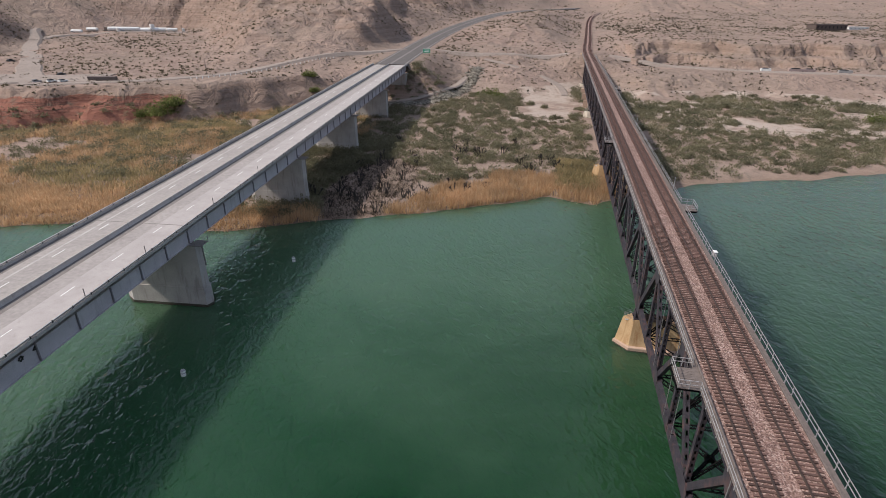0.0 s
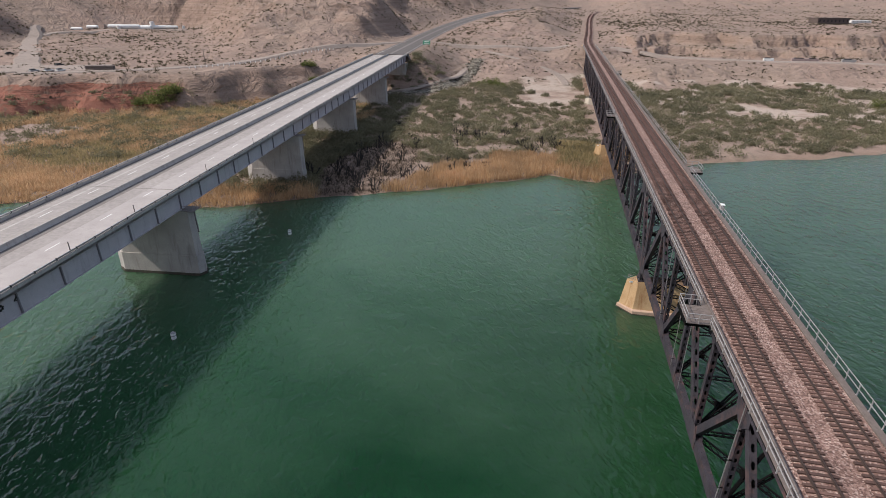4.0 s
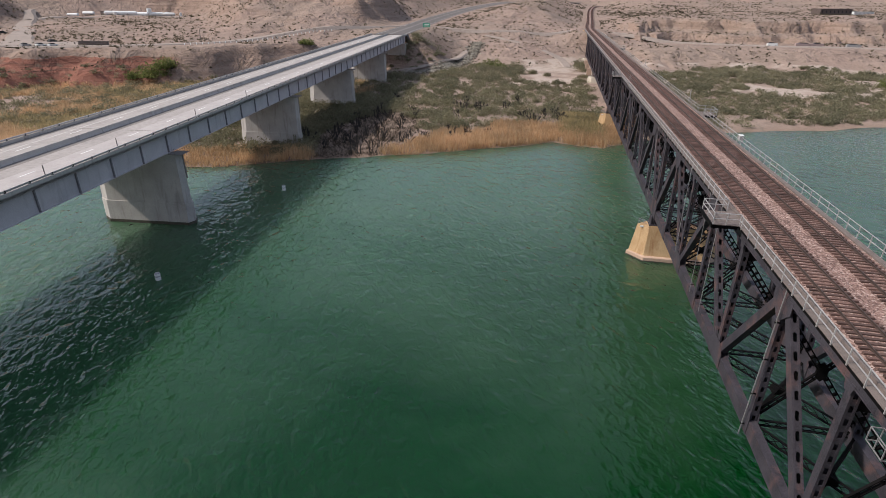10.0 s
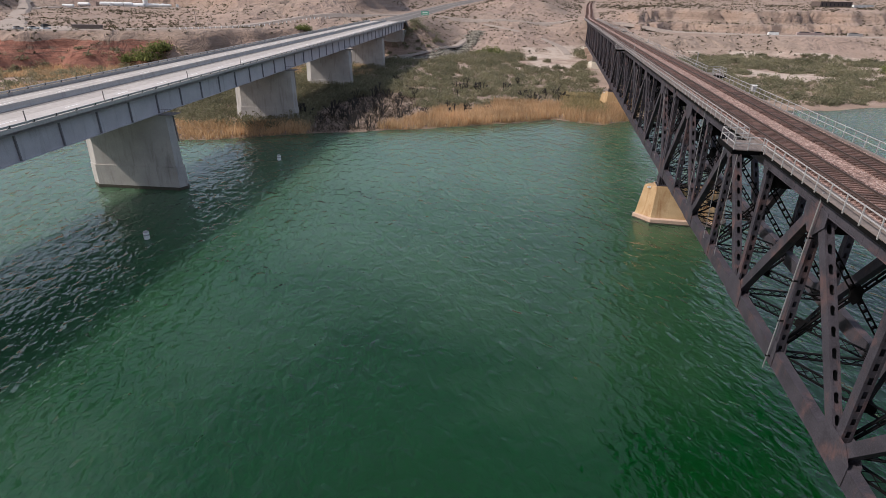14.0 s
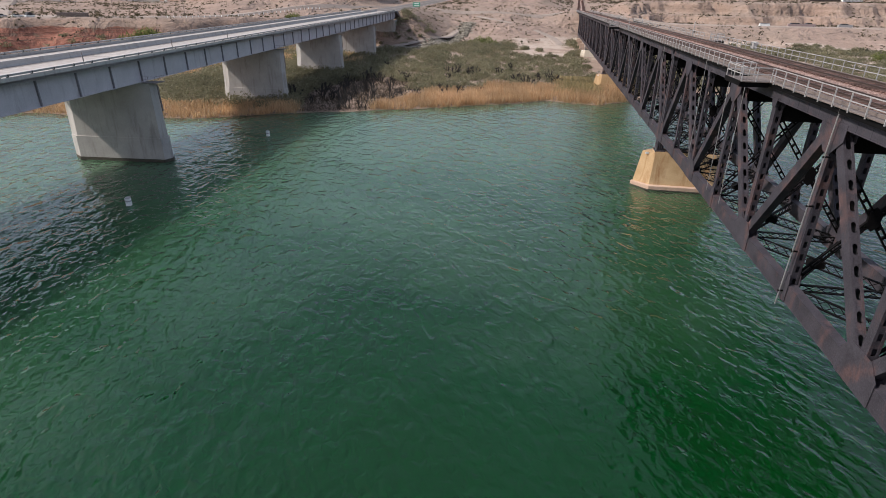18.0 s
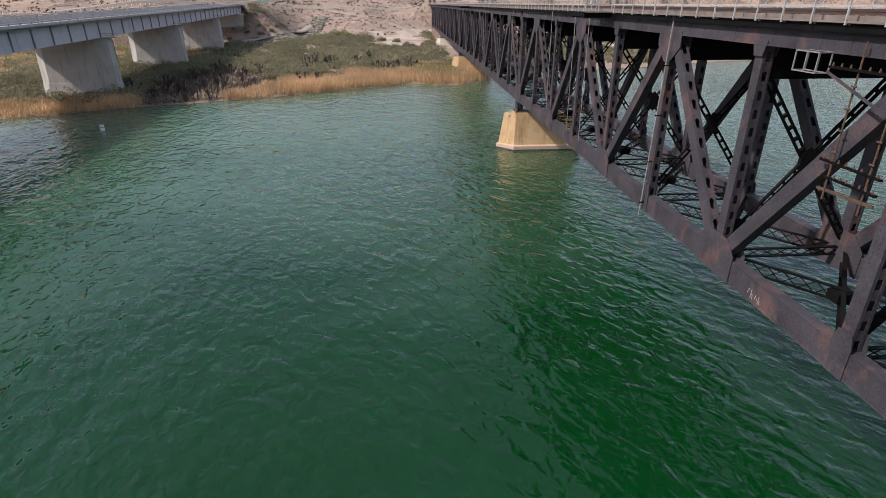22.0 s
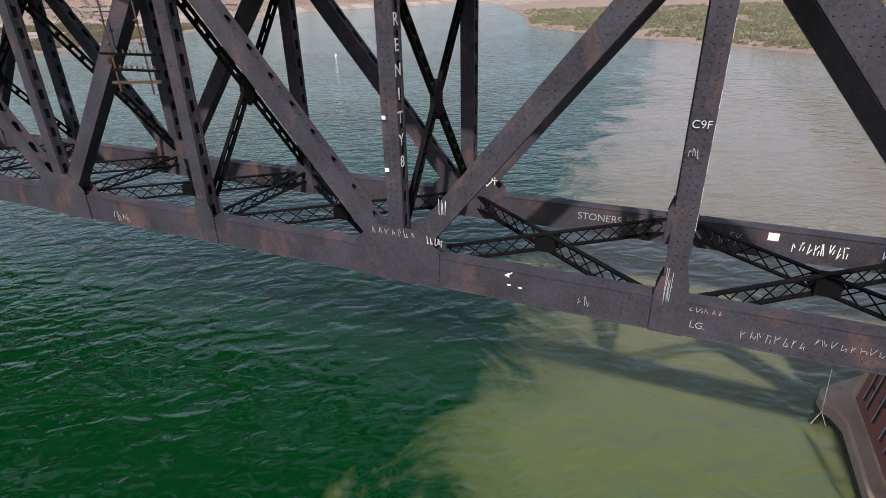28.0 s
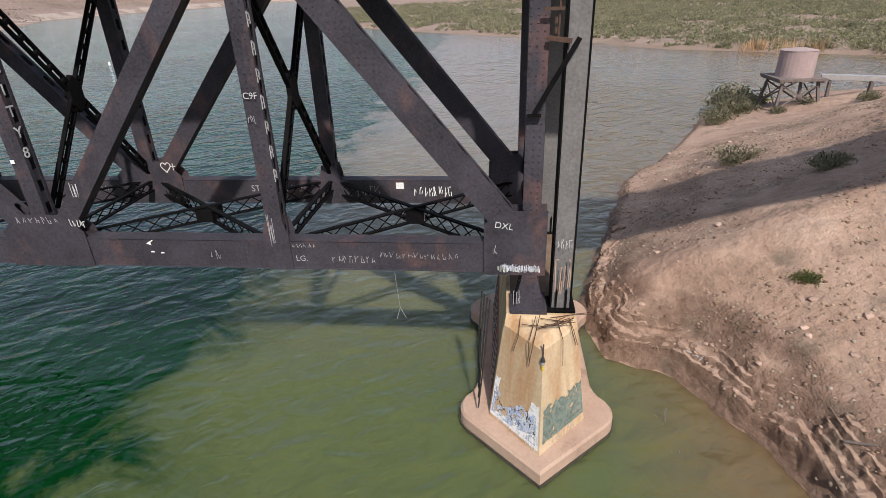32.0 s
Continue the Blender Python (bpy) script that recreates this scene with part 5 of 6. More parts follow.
# ---- things on the railway bridge ----


def drain_pipe(y):
    top = thing("drain_pipe", "pale steel drain pipe clipped to a truss post", "drain pipe", (18.5, y, 7.2), group="drain pipes")
    part("pipe", Shape().tube((0, 0.75, 0), (0, 0, 14.9), 0.055, 0.055, 8), DULL, top)
    for z in (1.2, 4.5, 8.0, 11.5):
        part("clip", Shape().box(-0.12, 0.35, 0.75 - z * 0.05 - 0.05, 0.75 - z * 0.05 + 0.05, z - 0.05, z + 0.05), STEEL_DARK_SHADED, top)
    return top


drain_pipe(38.4)

rack = thing("insulator_rack", "rusty line-wire rack with crossarms and insulators on the truss", "insulator rack", (18.45, 20.3, 15.0))
for y in (-1.05, 1.0):
    part("upright", Shape().tube((0, y, -0.2), (0.03, y + 0.06, 6.3), 0.045, 0.04, 6), RUST, rack)
for z, y0, y1 in ((0.75, -1.65, 1.2), (1.4, -1.65, 1.7), (5.15, -1.2, 2.7)):
    arm = part("crossarm", Shape().box(-0.07, 0.05, y0, y1, z, z + 0.10), STEEL_DARK_SHADED, rack)
    for k in range(8):
        yy = y0 + 0.2 + k * (y1 - y0 - 0.4) / 7
        part("insulator", Shape().tube((-0.01, yy, z + 0.10), (-0.01, yy, z + 0.24), 0.05, 0.03, 6), RUST, arm)
part("bracket_arm", Shape().beam((-0.1, 2.65, 5.0), (-0.1, -1.45, 3.62), 0.07, 0.10), STEEL, rack)
part("stand_off", Shape().beam((0.05, -1.6, 0.35), (0.05, 1.5, 0.2), 0.08, 0.12), RUST, rack)
for y in (-1.05, 1.0):
    for z in (1.9, 2.8, 3.7, 4.6):
        part("clamp", Shape().tube((-0.05, y - 0.12, z), (-0.05, y + 0.12, z), 0.045, 0.045, 6), RUST, rack)
cage = thing("cable_box", "open grey steel cable box under the deck edge", "cable box", (18.15, 23.4, 19.88))
for y in (0, 0.75, 1.5):
    for x in (0, 0.6):
        part("frame_post", Shape().box(x - 0.025, x + 0.025, y - 0.025, y + 0.025, 0, 0.85), DULL, cage)
for z in (0, 0.85):
    for x in (0, 0.6):
        part("frame_bar", Shape().box(x - 0.025, x + 0.025, -0.03, 1.53, z - 0.025, z + 0.025), DULL, cage)
    for y in (0, 1.5):
        part("frame_bar", Shape().box(0.03, 0.57, y - 0.025, y + 0.025, z - 0.025, z + 0.025), DULL, cage)
for k, (y, z0, z1) in enumerate(((56.2, 9.2, 21.8), (61.0, 9.2, 21.8), (71.0, 10, 21.8), (97.5, 9, 21.8), (134.0, 9.2, 21.8))):
    cp = thing("conduit", "slim grey conduit running down a truss panel", "conduit", (18.45, y, z0), group="conduits")
    part("pipe", Shape().tube((0, 0, 0), (0, 0.3, z1 - z0), 0.035, 0.035, 6), DULL, cp)
    part("clip", Shape().box(-0.06, 0.3, -0.04, 0.04, 1.0, 1.06), STEEL_DARK_SHADED, cp)
for x, y in ((27.9, 122.0), (18.1, 143.0), (27.9, 190.0)):
    sp = thing("signal_post", "short pale marker post at the deck edge", "post", (x, y, 22.0), group="marker posts")
    part("post", Shape().tube((0, 0, 0), (0, 0, 2.6), 0.07, 0.07, 8), GALV, sp)
    part("cap", Shape().tube((0, 0, 2.6), (0, 0, 2.7), 0.10, 0.05, 8), GALV, sp)
cab = thing("equipment_cabinet", "small grey cabinet on the east handrail", "cabinet", (28.0, 86.0, 22.3))
part("body", Shape().box(-0.25, 0.25, -0.4, 0.4, 0, 0.8), GALV, cab)
part("lid", Shape().box(-0.3, 0.3, -0.45, 0.45, 0.8, 0.86), WHITE, cab)


# ---- painted marks on the steel ----
def marks(name, label, x, y0, y1, z0, z1, n, mat, thin=0.035):
    """Illegible lettering as short strokes of its size and colour."""
    ob_shape, rg = Shape(), random.Random(int(abs(y0 * 97 + z0 * 13)))
    step_y, thin = (y1 - y0) / n, thin * 0.62
    for k in range(n):
        a = y0 + (k + rg.uniform(0.1, 0.3)) * step_y
        b = a + rg.uniform(0.3, 0.6) * step_y
        lo, hi = z0 + rg.uniform(0, 0.3) * (z1 - z0), z1 - rg.uniform(0, 0.3) * (z1 - z0)
        ob_shape.beam((x, a, lo), (x, a + rg.uniform(-0.25, 0.25) * step_y, hi), 0.012, thin)
        ob_shape.beam((x, a, rg.choice((lo, hi, (lo + hi) / 2))), (x, b, rg.choice((lo, hi, (lo + hi) / 2))), 0.012, thin)
        if k % 2:
            ob_shape.beam((x, b, lo), (x, b + rg.uniform(-0.2, 0.2) * step_y, (lo + hi) / 2), 0.012, thin)
    return solid(name, ob_shape, mat, label, "graffiti", "stuff")


XN, XF = 18.765, 26.585
XG = 18.715
marks("graffiti", "row of chalky white strokes painted on the gusset plate", XG, 8.85, 6.75, 9.75, 10.08, 7, GREY_PAINT, 0.03)
marks("graffiti", "bright white scrawl painted on the gusset plate", XG, 6.35, 5.6, 9.55, 10.0, 5, CHALK, 0.05)
marks("graffiti", "white looping scrawl painted on the diagonal", 18.78, 5.85, 5.5, 10.9, 11.6, 3, CHALK)
marks("graffiti", "pale scribble painted on the lower chord", XN, 0.4, -0.1, 8.1, 8.6, 2, GREY_PAINT, 0.025)
marks("graffiti", "thin white cursive line on the lower chord", XN, -3.3, -4.4, 8.75, 8.95, 5, GREY_PAINT, 0.025)
marks("graffiti", "long row of white outlined strokes on the chord", XN, -4.95, -6.85, 8.05, 8.45, 8, GREY_PAINT, 0.03)
marks("graffiti", "long row of thin white strokes on the chord", XN, -6.95, -10.3, 8.28, 8.62, 14, GREY_PAINT, 0.024)
marks("graffiti", "thin grey letter strokes on the end gusset", XG, -11.65, -11.95, 8.5, 9.1, 1, GREY_PAINT)
marks("graffiti", "dense silver scrawl along the gusset's lower edge", XG, -11.85, -13.55, 7.78, 8.15, 24, CHALK, 0.06)
marks("graffiti", "dense silver scrawl along the gusset's lower edge", XG - 0.004, -12.1, -13.4, 7.85, 8.2, 11, BLUE_PAINT, 0.03)
marks("graffiti", "grey strokes painted on a truss post", 18.72, -2.42, -2.8, 13.95, 14.25, 3, GREY_PAINT, 0.03)
marks("graffiti", "grey upright scrawl painted on a truss post", 18.72, -2.45, -2.7, 8.5, 10.3, 3, GREY_PAINT, 0.03)
marks("graffiti", "pale worn strokes painted on the lower chord", XN, 24.9, 23.6, 7.95, 8.55, 4, GREY_PAINT, 0.05)
marks("graffiti", "pale strokes painted on the far lower chord", XF, -4.05, -5.4, 8.05, 8.75, 4, GREY_PAINT)
marks("graffiti", "bold white outlined strokes on the far chord", XF, -7.25, -9.4, 8.1, 8.78, 8, WHITE, 0.06)
marks("graffiti", "blue strokes painted on the far chord", XF, -10.45, -11.2, 8.3, 8.8, 5, BLUE_PAINT, 0.05)
marks("graffiti", "faint grey strokes on the far chord", XF, 11.0, 10.1, 8.4, 8.8, 3, GREY_PAINT)
marks("graffiti", "white strokes painted on the end post", 18.46, -14.12, -14.75, 9.0, 9.45, 4, CHALK, 0.03)
marks("graffiti", "pink and white scrawl on the end post", 18.46, -14.12, -14.78, 6.9, 8.6, 4, FOOT_TAN, 0.06)
marks("graffiti", "white strokes on the bearing shoe", 18.33, -12.5, -12.85, 6.5, 7.3, 3, GREY_PAINT, 0.03)
marks("graffiti", "white scrawl on a lattice brace plate", 22.6, -7.75, -8.6, 8.35, 8.9, 3, CHALK, 0.05)
for x, y, z, s in ((XN, 2.97, 8.44, 0.15), (XN, 2.53, 8.40, 0.15), (18.755, 7.97, 14.4, 0.16), (18.755, 7.96, 12.4, 0.18), (XF, -6.5, 8.58, 0.42), (18.755, -2.7, 9.35, 0.34)):
    solid("paint_patch", Shape().box(x - 0.012, x, y - s / 2, y + s / 2, z, z + s * (0.85 if s > 0.155 else 0.4)), WHITE, "small white painted rectangle on the steel", "paint patch", "", group="paint patches")
ar = Shape().prism([(3.16, 8.86), (2.95, 8.78), (2.98, 8.98)], "x", XN - 0.012, XN - 0.002).beam((XN - 0.008, 3.0, 8.9), (XN - 0.008, 2.85, 9.02), 0.01, 0.04)
solid("paint_arrow", ar, WHITE, "small white arrow painted on the chord", "paint mark", "")
ht = Shape()
hp = [(0.28 * math.sin(k) ** 3, 0.02 * (13 * math.cos(k) - 5 * math.cos(2 * k) - 2 * math.cos(3 * k) - math.cos(4 * k))) for k in np.linspace(0, math.tau, 25)]
for (a, b), (c, d) in zip(hp, hp[1:]):
    ht.beam((XF - 0.06, 6.62 - a, 9.85 + b), (XF - 0.06, 6.62 - c, 9.85 + d), 0.012, 0.045)
ht.beam((XF - 0.06, 6.2, 9.65), (XF - 0.06, 6.2, 10.05), 0.012, 0.04).beam((XF - 0.06, 6.35, 9.88), (XF - 0.06, 6.05, 9.88), 0.012, 0.04)
solid("paint_heart", ht, WHITE, "white heart and cross painted on the gusset", "paint mark", "")
# upright lettering down the battens of two posts
def letters(name, body, size, mat, m, label):
    cu = bpy.data.curves.new(name, "FONT")
    cu.body, cu.size, cu.extrude, cu.align_x = body, size, 0.006, "CENTER"
    cu.offset = -0.004 if len(body) > 1 else 0.004
    cu.materials.append(mat)
    ob = tagged(new(name, cu), label, "graffiti")
    ob.matrix_basis = m
    return ob


for k, ch in enumerate("8SERENITY8"):
    letters("letter", ch, 0.62, CHALK, Matrix(((1, 0, 0, 18.97), (0, 0, -1, 7.385), (0, 1, 0, 20.1 - 0.833 * k), (0, 0, 0, 1))),
            "tall white letter painted on a post batten")["group"] = "post letters"
for k in range(7):
    z = 17.3 - 0.95 * k
    sh = Shape()
    sh.beam((18.86, -3.04, z), (18.86, -3.04, z + 0.5), 0.06, 0.02).beam((18.86, -3.04, z + 0.5), (19.06, -3.04, z + 0.4), 0.02, 0.06, (0, 1, 0))
    sh.beam((19.06, -3.04, z + 0.4), (19.06, -3.04, z + (0.0 if k % 2 else 0.1)), 0.06, 0.02).beam((18.86, -3.04, z + 0.22), (19.06, -3.04, z + 0.22), 0.02, 0.06, (0, 1, 0))
    solid("letter_mark", sh, CHALK, "tall white stroke mark painted on a post batten", "graffiti", "", group="post letter marks")
FACING_WEST = lambda x, y, z: Matrix(((0, 0, -1, x), (-1, 0, 0, y), (0, 1, 0, z), (0, 0, 0, 1)))
letters("lettering", "STONERS", 0.5, GREY_PAINT, FACING_WEST(XF - 0.008, 0.85, 8.42), "chalk-white hand lettering on the far lower chord")
letters("lettering", "RULE", 0.3, GREY_PAINT, FACING_WEST(XF - 0.008, -0.75, 8.6), "small chalk-white hand lettering on the far lower chord")
letters("lettering", "DXL", 0.38, CHALK, FACING_WEST(XG - 0.05, -12.05, 9.75) @ Matrix.Rotation(-0.15, 4, "Z"), "white hand lettering on the end gusset")
letters("lettering", "LG.", 0.36, GREY_PAINT, FACING_WEST(XN - 0.008, -3.65, 8.15), "small white hand lettering on the lower chord")
letters("lettering", "C9F", 0.34, CHALK, FACING_WEST(18.742, -2.68, 14.85), "small white hand lettering on a truss post")
letters("lettering", "GET", 0.4, GREY_PAINT, FACING_WEST(XF - 0.008, 12.0, 8.55), "faint white hand lettering on the far lower chord")

# ---- near pier: fittings, paint, debris ----
NPY = -13.65


def on_nose(side, u, z):
    """A point on a slanting nose face of the near pier: u from the tip (0) to the shoulder (1)."""
    k = (z - 0.8) / 4.7
    tip = (23 - 7.2 + 0.78 * k, NPY)
    sh = (23 - 4.9 + 0.28 * k, NPY + side * (2.1 - 0.58 * k))
    return Vector((tip[0] + (sh[0] - tip[0]) * u, tip[1] + (sh[1] - tip[1]) * u, z))


def nose_patch(name, side, u0, u1, z0, z1, mat, label, lift, ragged=0.12, seed=1):
    rg = random.Random(seed)
    nrm = Vector((-0.7, side * 0.7, 0.12)).normalized() * lift
    n = 16
    low = [on_nose(side, u0 + (u1 - u0) * k / n, z0 + rg.uniform(0, ragged * 0.5)) + nrm for k in range(n + 1)]
    high = [on_nose(side, u0 + (u1 - u0) * k / n, z1 + rg.uniform(-ragged, ragged) * 2) + nrm for k in range(n + 1)]
    solid(name, Shape().add(low + high, [(k, k + 1, n + 2 + k, n + 1 + k) for k in range(n)]), mat, label, "graffiti", "")


def worn_paint(name, cols, scale, bare):
    """Sprayed paint that has flaked away in patches."""
    m, t, b = material(name)
    n = noise_tex(t, scale, 6, 0.65, dist=0.8)
    t.links.new(ramp(t, noise_tex(t, scale * 1.7, 5, 0.6, dist=1.5), tuple((0.3 + 0.4 * i / max(1, len(cols) - 1), c) for i, c in enumerate(cols))), b.inputs["Base Color"])
    t.links.new(ramp(t, n, ((bare, (0, 0, 0)), (bare + 0.08, (1, 1, 1)))), b.inputs["Alpha"])
    b.inputs["Roughness"].default_value = 0.85
    return m


WORN_WHITE = worn_paint("flaked_white_paint", ((0.45, 0.45, 0.46), (0.7, 0.7, 0.7), (0.75, 0.75, 0.75)), 1.6, 0.30)
WORN_BLUE = worn_paint("flaked_blue_paint", ((0.14, 0.2, 0.36), (0.42, 0.48, 0.6), (0.62, 0.64, 0.68)), 2.4, 0.44)
WORN_GREEN = worn_paint("flaked_green_paint", ((0.08, 0.11, 0.10), (0.16, 0.20, 0.17), (0.24, 0.26, 0.22)), 1.3, 0.38)
nose_patch("paint_field", 1, 0.03, 0.99, 0.95, 2.95, WORN_WHITE, "worn white painted field on the pier's nose", 0.008, 0.06, 3)
nose_patch("paint_field", 1, 0.08, 0.97, 1.1, 2.4, WORN_BLUE, "faded blue spray over the white field", 0.014, 0.06, 4)
nose_patch("paint_field", -1, 0.06, 0.99, 1.2, 2.85, WORN_GREEN, "grey-green painted-over patch on the pier", 0.008, 0.05, 5)
sh = Shape()
rg = random.Random(8)
for k in range(34):
    u, z = rg.uniform(0.1, 0.93), rg.uniform(1.3, 2.4)
    nrm = Vector((-0.7, 0.7, 0.12)).normalized() * 0.02
    sh.beam(on_nose(1, u, z) + nrm, on_nose(1, u + rg.uniform(-0.06, 0.06), z + rg.uniform(-0.22, 0.22)) + nrm, 0.02, 0.022, (0.7, 0.7, 0))
solid("graffiti", sh, BLACK, "dark looping spray lines over the painted field", "graffiti", "stuff")
sh = Shape()
for k in range(16):
    u = 0.08 + 0.055 * k + rg.uniform(-0.02, 0.02)
    nrm = Vector((-0.7, 0.7, 0.12)).normalized() * 0.02
    sh.beam(on_nose(1, u, rg.uniform(0.86, 0.95)) + nrm, on_nose(1, u + rg.uniform(-0.03, 0.03), rg.uniform(1.0, 1.15)) + nrm, 0.02, 0.018, (0.7, 0.7, 0))
for k in range(9):
    u = 0.2 + 0.07 * k + rg.uniform(-0.02, 0.02)
    nrm = Vector((-0.7, -0.7, 0.12)).normalized() * 0.02
    sh.beam(on_nose(-1, u, 0.9) + nrm, on_nose(-1, u + rg.uniform(-0.03, 0.03), rg.uniform(1.0, 1.15)) + nrm, 0.02, 0.018, (0.7, -0.7, 0))
solid("graffiti", sh, CHALK, "small white strokes along the pier's foot", "graffiti", "stuff")
# red panel graffiti on the north flank
sh = Shape()
nface = lambda x, z: (x, NPY + 2.1 - 0.58 * (z - 0.8) / 4.7 + 0.012, z)
sh.add([nface(18.55, 1.0), nface(27.3, 1.0), nface(27.3, 3.9), nface(18.9, 3.9)], [(0, 1, 2, 3)])
solid("paint_field", sh, RED_PAINT, "big red-brown painted band on the pier flank", "graffiti", "")
sh, sh2 = Shape(), Shape()
for k in range(7):
    x = 19.0 + k * 1.15
    for dx in ((0.0, 0.6) if k % 3 == 0 else (0.2,)):
        p0, p1 = Vector(nface(x + dx, 1.5)), Vector(nface(x + dx + 0.1, 3.5))
        sh.beam(p0 + Vector((0, 0.02, 0)), p1 + Vector((0, 0.02, 0)), 0.13, 0.015)
        sh2.beam(p0 + Vector((0.13, 0.03, 0)), p1 + Vector((0.13, 0.03, 0)), 0.05, 0.015)
    p0, p1 = Vector(nface(x, 2.3 + 0.3 * (k % 2))), Vector(nface(x + 0.6, 2.4))
    sh.beam(p0 + Vector((0, 0.02, 0)), p1 + Vector((0, 0.02, 0)), 0.015, 0.15, (0, 1, 0))
solid("graffiti", sh, BLACK, "bold black letter strokes over the red band", "graffiti", "stuff")
solid("graffiti", sh2, CHALK, "pale outlines of the letter strokes", "graffiti", "stuff")

lamp = thing("hanging_lamp", "small yellow and white lantern hung on the pier's nose", "lantern", (16.45, NPY, 4.95))
part("hood", Shape().tube((0, 0, 0.18), (0, 0, 0.4), 0.10, 0.03, 8), BLACK, lamp)
part("globe", Shape().tube((0, 0, 0.0), (0, 0, 0.18), 0.07, 0.09, 8), GREY_PAINT, lamp)
part("bowl", Shape().tube((0, 0, -0.25), (0, 0, 0.0), 0.05, 0.07, 8), YELLOW, lamp)
part("bracket", Shape().beam((0.05, 0, -0.4), (0.12, 0, 0.9), 0.06, 0.05), RUST, lamp)
for k in range(6):
    rg = random.Random(50 + k)
    side = 1 if k % 2 else -1
    u, top_z = rg.uniform(0.12, 0.8), 5.5
    a = on_nose(side, u, top_z) + Vector((rg.uniform(0.6, 1.3), rg.uniform(-0.3, 0.3), rg.uniform(0.45, 0.7)))
    b = on_nose(side, u, top_z) + Vector((-0.12, side * 0.12, 0.08))
    c = on_nose(side, u + rg.uniform(-0.1, 0.1), top_z - rg.uniform(0.3, 1.1)) + Vector((-0.12, side * 0.12, 0))
    solid("iron_stub", Shape().tube(a, b, 0.016, 0.016, 5).tube(b, c, 0.016, 0.014, 5), RUST, "bent rusty rod hanging over the pier head", "iron rod", "", group="pier irons")
for k in range(9):
    rg = random.Random(70 + k)
    a = Vector((rg.uniform(17.4, 18.4), NPY + rg.uniform(-0.9, 0.9), 5.93))
    b = a + Vector((rg.uniform(-0.4, 0.4), rg.uniform(-1.2, -0.3), rg.uniform(-0.02, 0.25)))
    c = b + Vector((rg.uniform(-0.3, 0.3), rg.uniform(-0.9, -0.2), rg.uniform(0.0, 0.35)))
    solid("loose_rod", Shape().tube(a, b, 0.018, 0.018, 5).tube(b, c, 0.018, 0.016, 5), RUST, "loose rusty rod tangled on the pier head", "iron rod", "", group="loose rods")
for k in range(4):
    pts3 = [Vector((18.5 + 0.25 * k, NPY + 2.1 + 0.12 * k, 6.6)), Vector((18.3 + 0.3 * k, NPY + 2.35 + 0.1 * k, 3.6)), Vector((18.2 + 0.2 * k, NPY + 2.6, 1.1 + 0.4 * k))]
    sh = Shape()
    for a, b in zip(pts3, pts3[1:]):
        sh.tube(a, b, 0.035, 0.035, 6)
    solid("cable", sh, BLACK, "black cable hanging down the pier flank", "cable", "", group="hanging cables")
rope = Shape()
for k in range(6):
    rope.tube((18.6, -7.6 - 0.02 * k, 7.75 - 0.28 * k), (18.6, -7.62 - 0.02 * k, 7.75 - 0.28 * (k + 1)), 0.008, 0.008, 5)
rope.tube((18.6, -7.72, 6.07), (18.6, -7.95, 5.55), 0.012, 0.012, 5).tube((18.6, -7.72, 6.07), (18.6, -7.55, 5.5), 0.012, 0.012, 5)
solid("rope", rope, GREY_PAINT, "frayed pale rope hanging from the chord", "rope", "")
# rusty bracket on the end post
br = thing("post_bracket", "rusty wire bracket bolted to the end posts", "bracket", (18.55, -13.75, 16.6))
part("arm", Shape().beam((0, -0.45, 0.0), (0, 0.35, 0.12), 0.1, 0.16), RUST, br)
part("arm", Shape().beam((-0.1, -0.15, 1.0), (-0.1, 0.5, 1.0), 0.08, 0.10), RUST, br)
for z in (0.35, 0.65):
    part("insulator", Shape().tube((-0.05, 0.1, z - 0.1), (-0.05, 0.1, z + 0.1), 0.06, 0.05, 8), RUST, br)
part("strut", Shape().beam((0, -0.7, 0.1), (0.05, 0.7, -2.4), 0.1, 0.16), STEEL_DARK_SHADED, br)
part("riser", Shape().beam((0, 0.0, 0.0), (0, -0.05, 3.2), 0.06, 0.06), RUST, br)
part("foot", Shape().beam((0.05, 0.45, -2.45), (0.05, 0.95, -2.45), 0.2, 0.08), STEEL_DARK_SHADED, br)
col = thing("timber_pole", "brown stained timber pole behind the end posts", "pole", (20.4, -13.4, 6.1))
part("shaft", Shape().tube((0, 0, 0), (0.1, 0.1, 14.0), 0.2, 0.17, 10), plain("brown_timber", (0.07, 0.042, 0.026), (0.14, 0.085, 0.05), 1.0, 0.9), col)
lad = thing("ladder", "dark steel ladder rising beside the end post", "ladder", (19.9, -14.15, 6.2))
for x in (-0.22, 0.22):
    part("stile", Shape().box(x - 0.03, x + 0.03, -0.03, 0.03, 0, 14), STEEL_DARK_SHADED, lad)
rung = Shape().box(-0.22, 0.22, -0.02, 0.02, -0.02, 0.02).mesh("rung", STEEL_DARK_SHADED)
for k in range(38):
    part("rung", rung, STEEL_DARK_SHADED, lad, loc=(0, 0, 0.3 + k * 0.36))

# ---- south bank ----
def rest(x, y):
    return ground_at(x, y)


TANK_PINK = plain("faded_pink_paint", (0.28, 0.205, 0.195), (0.38, 0.29, 0.275), 0.8, 0.8)
tx0, ty0 = 76.5, -49.5
tz = rest(tx0, ty0)
tank = thing("water_tank", "faded pink water tank on a timber trestle", "water tank", (tx0, ty0, tz - 0.3))
part("tank_body", Shape().tube((0, 0, 4.0), (0, 0, 7.2), 2.2, 2.12, 28), TANK_PINK, tank)
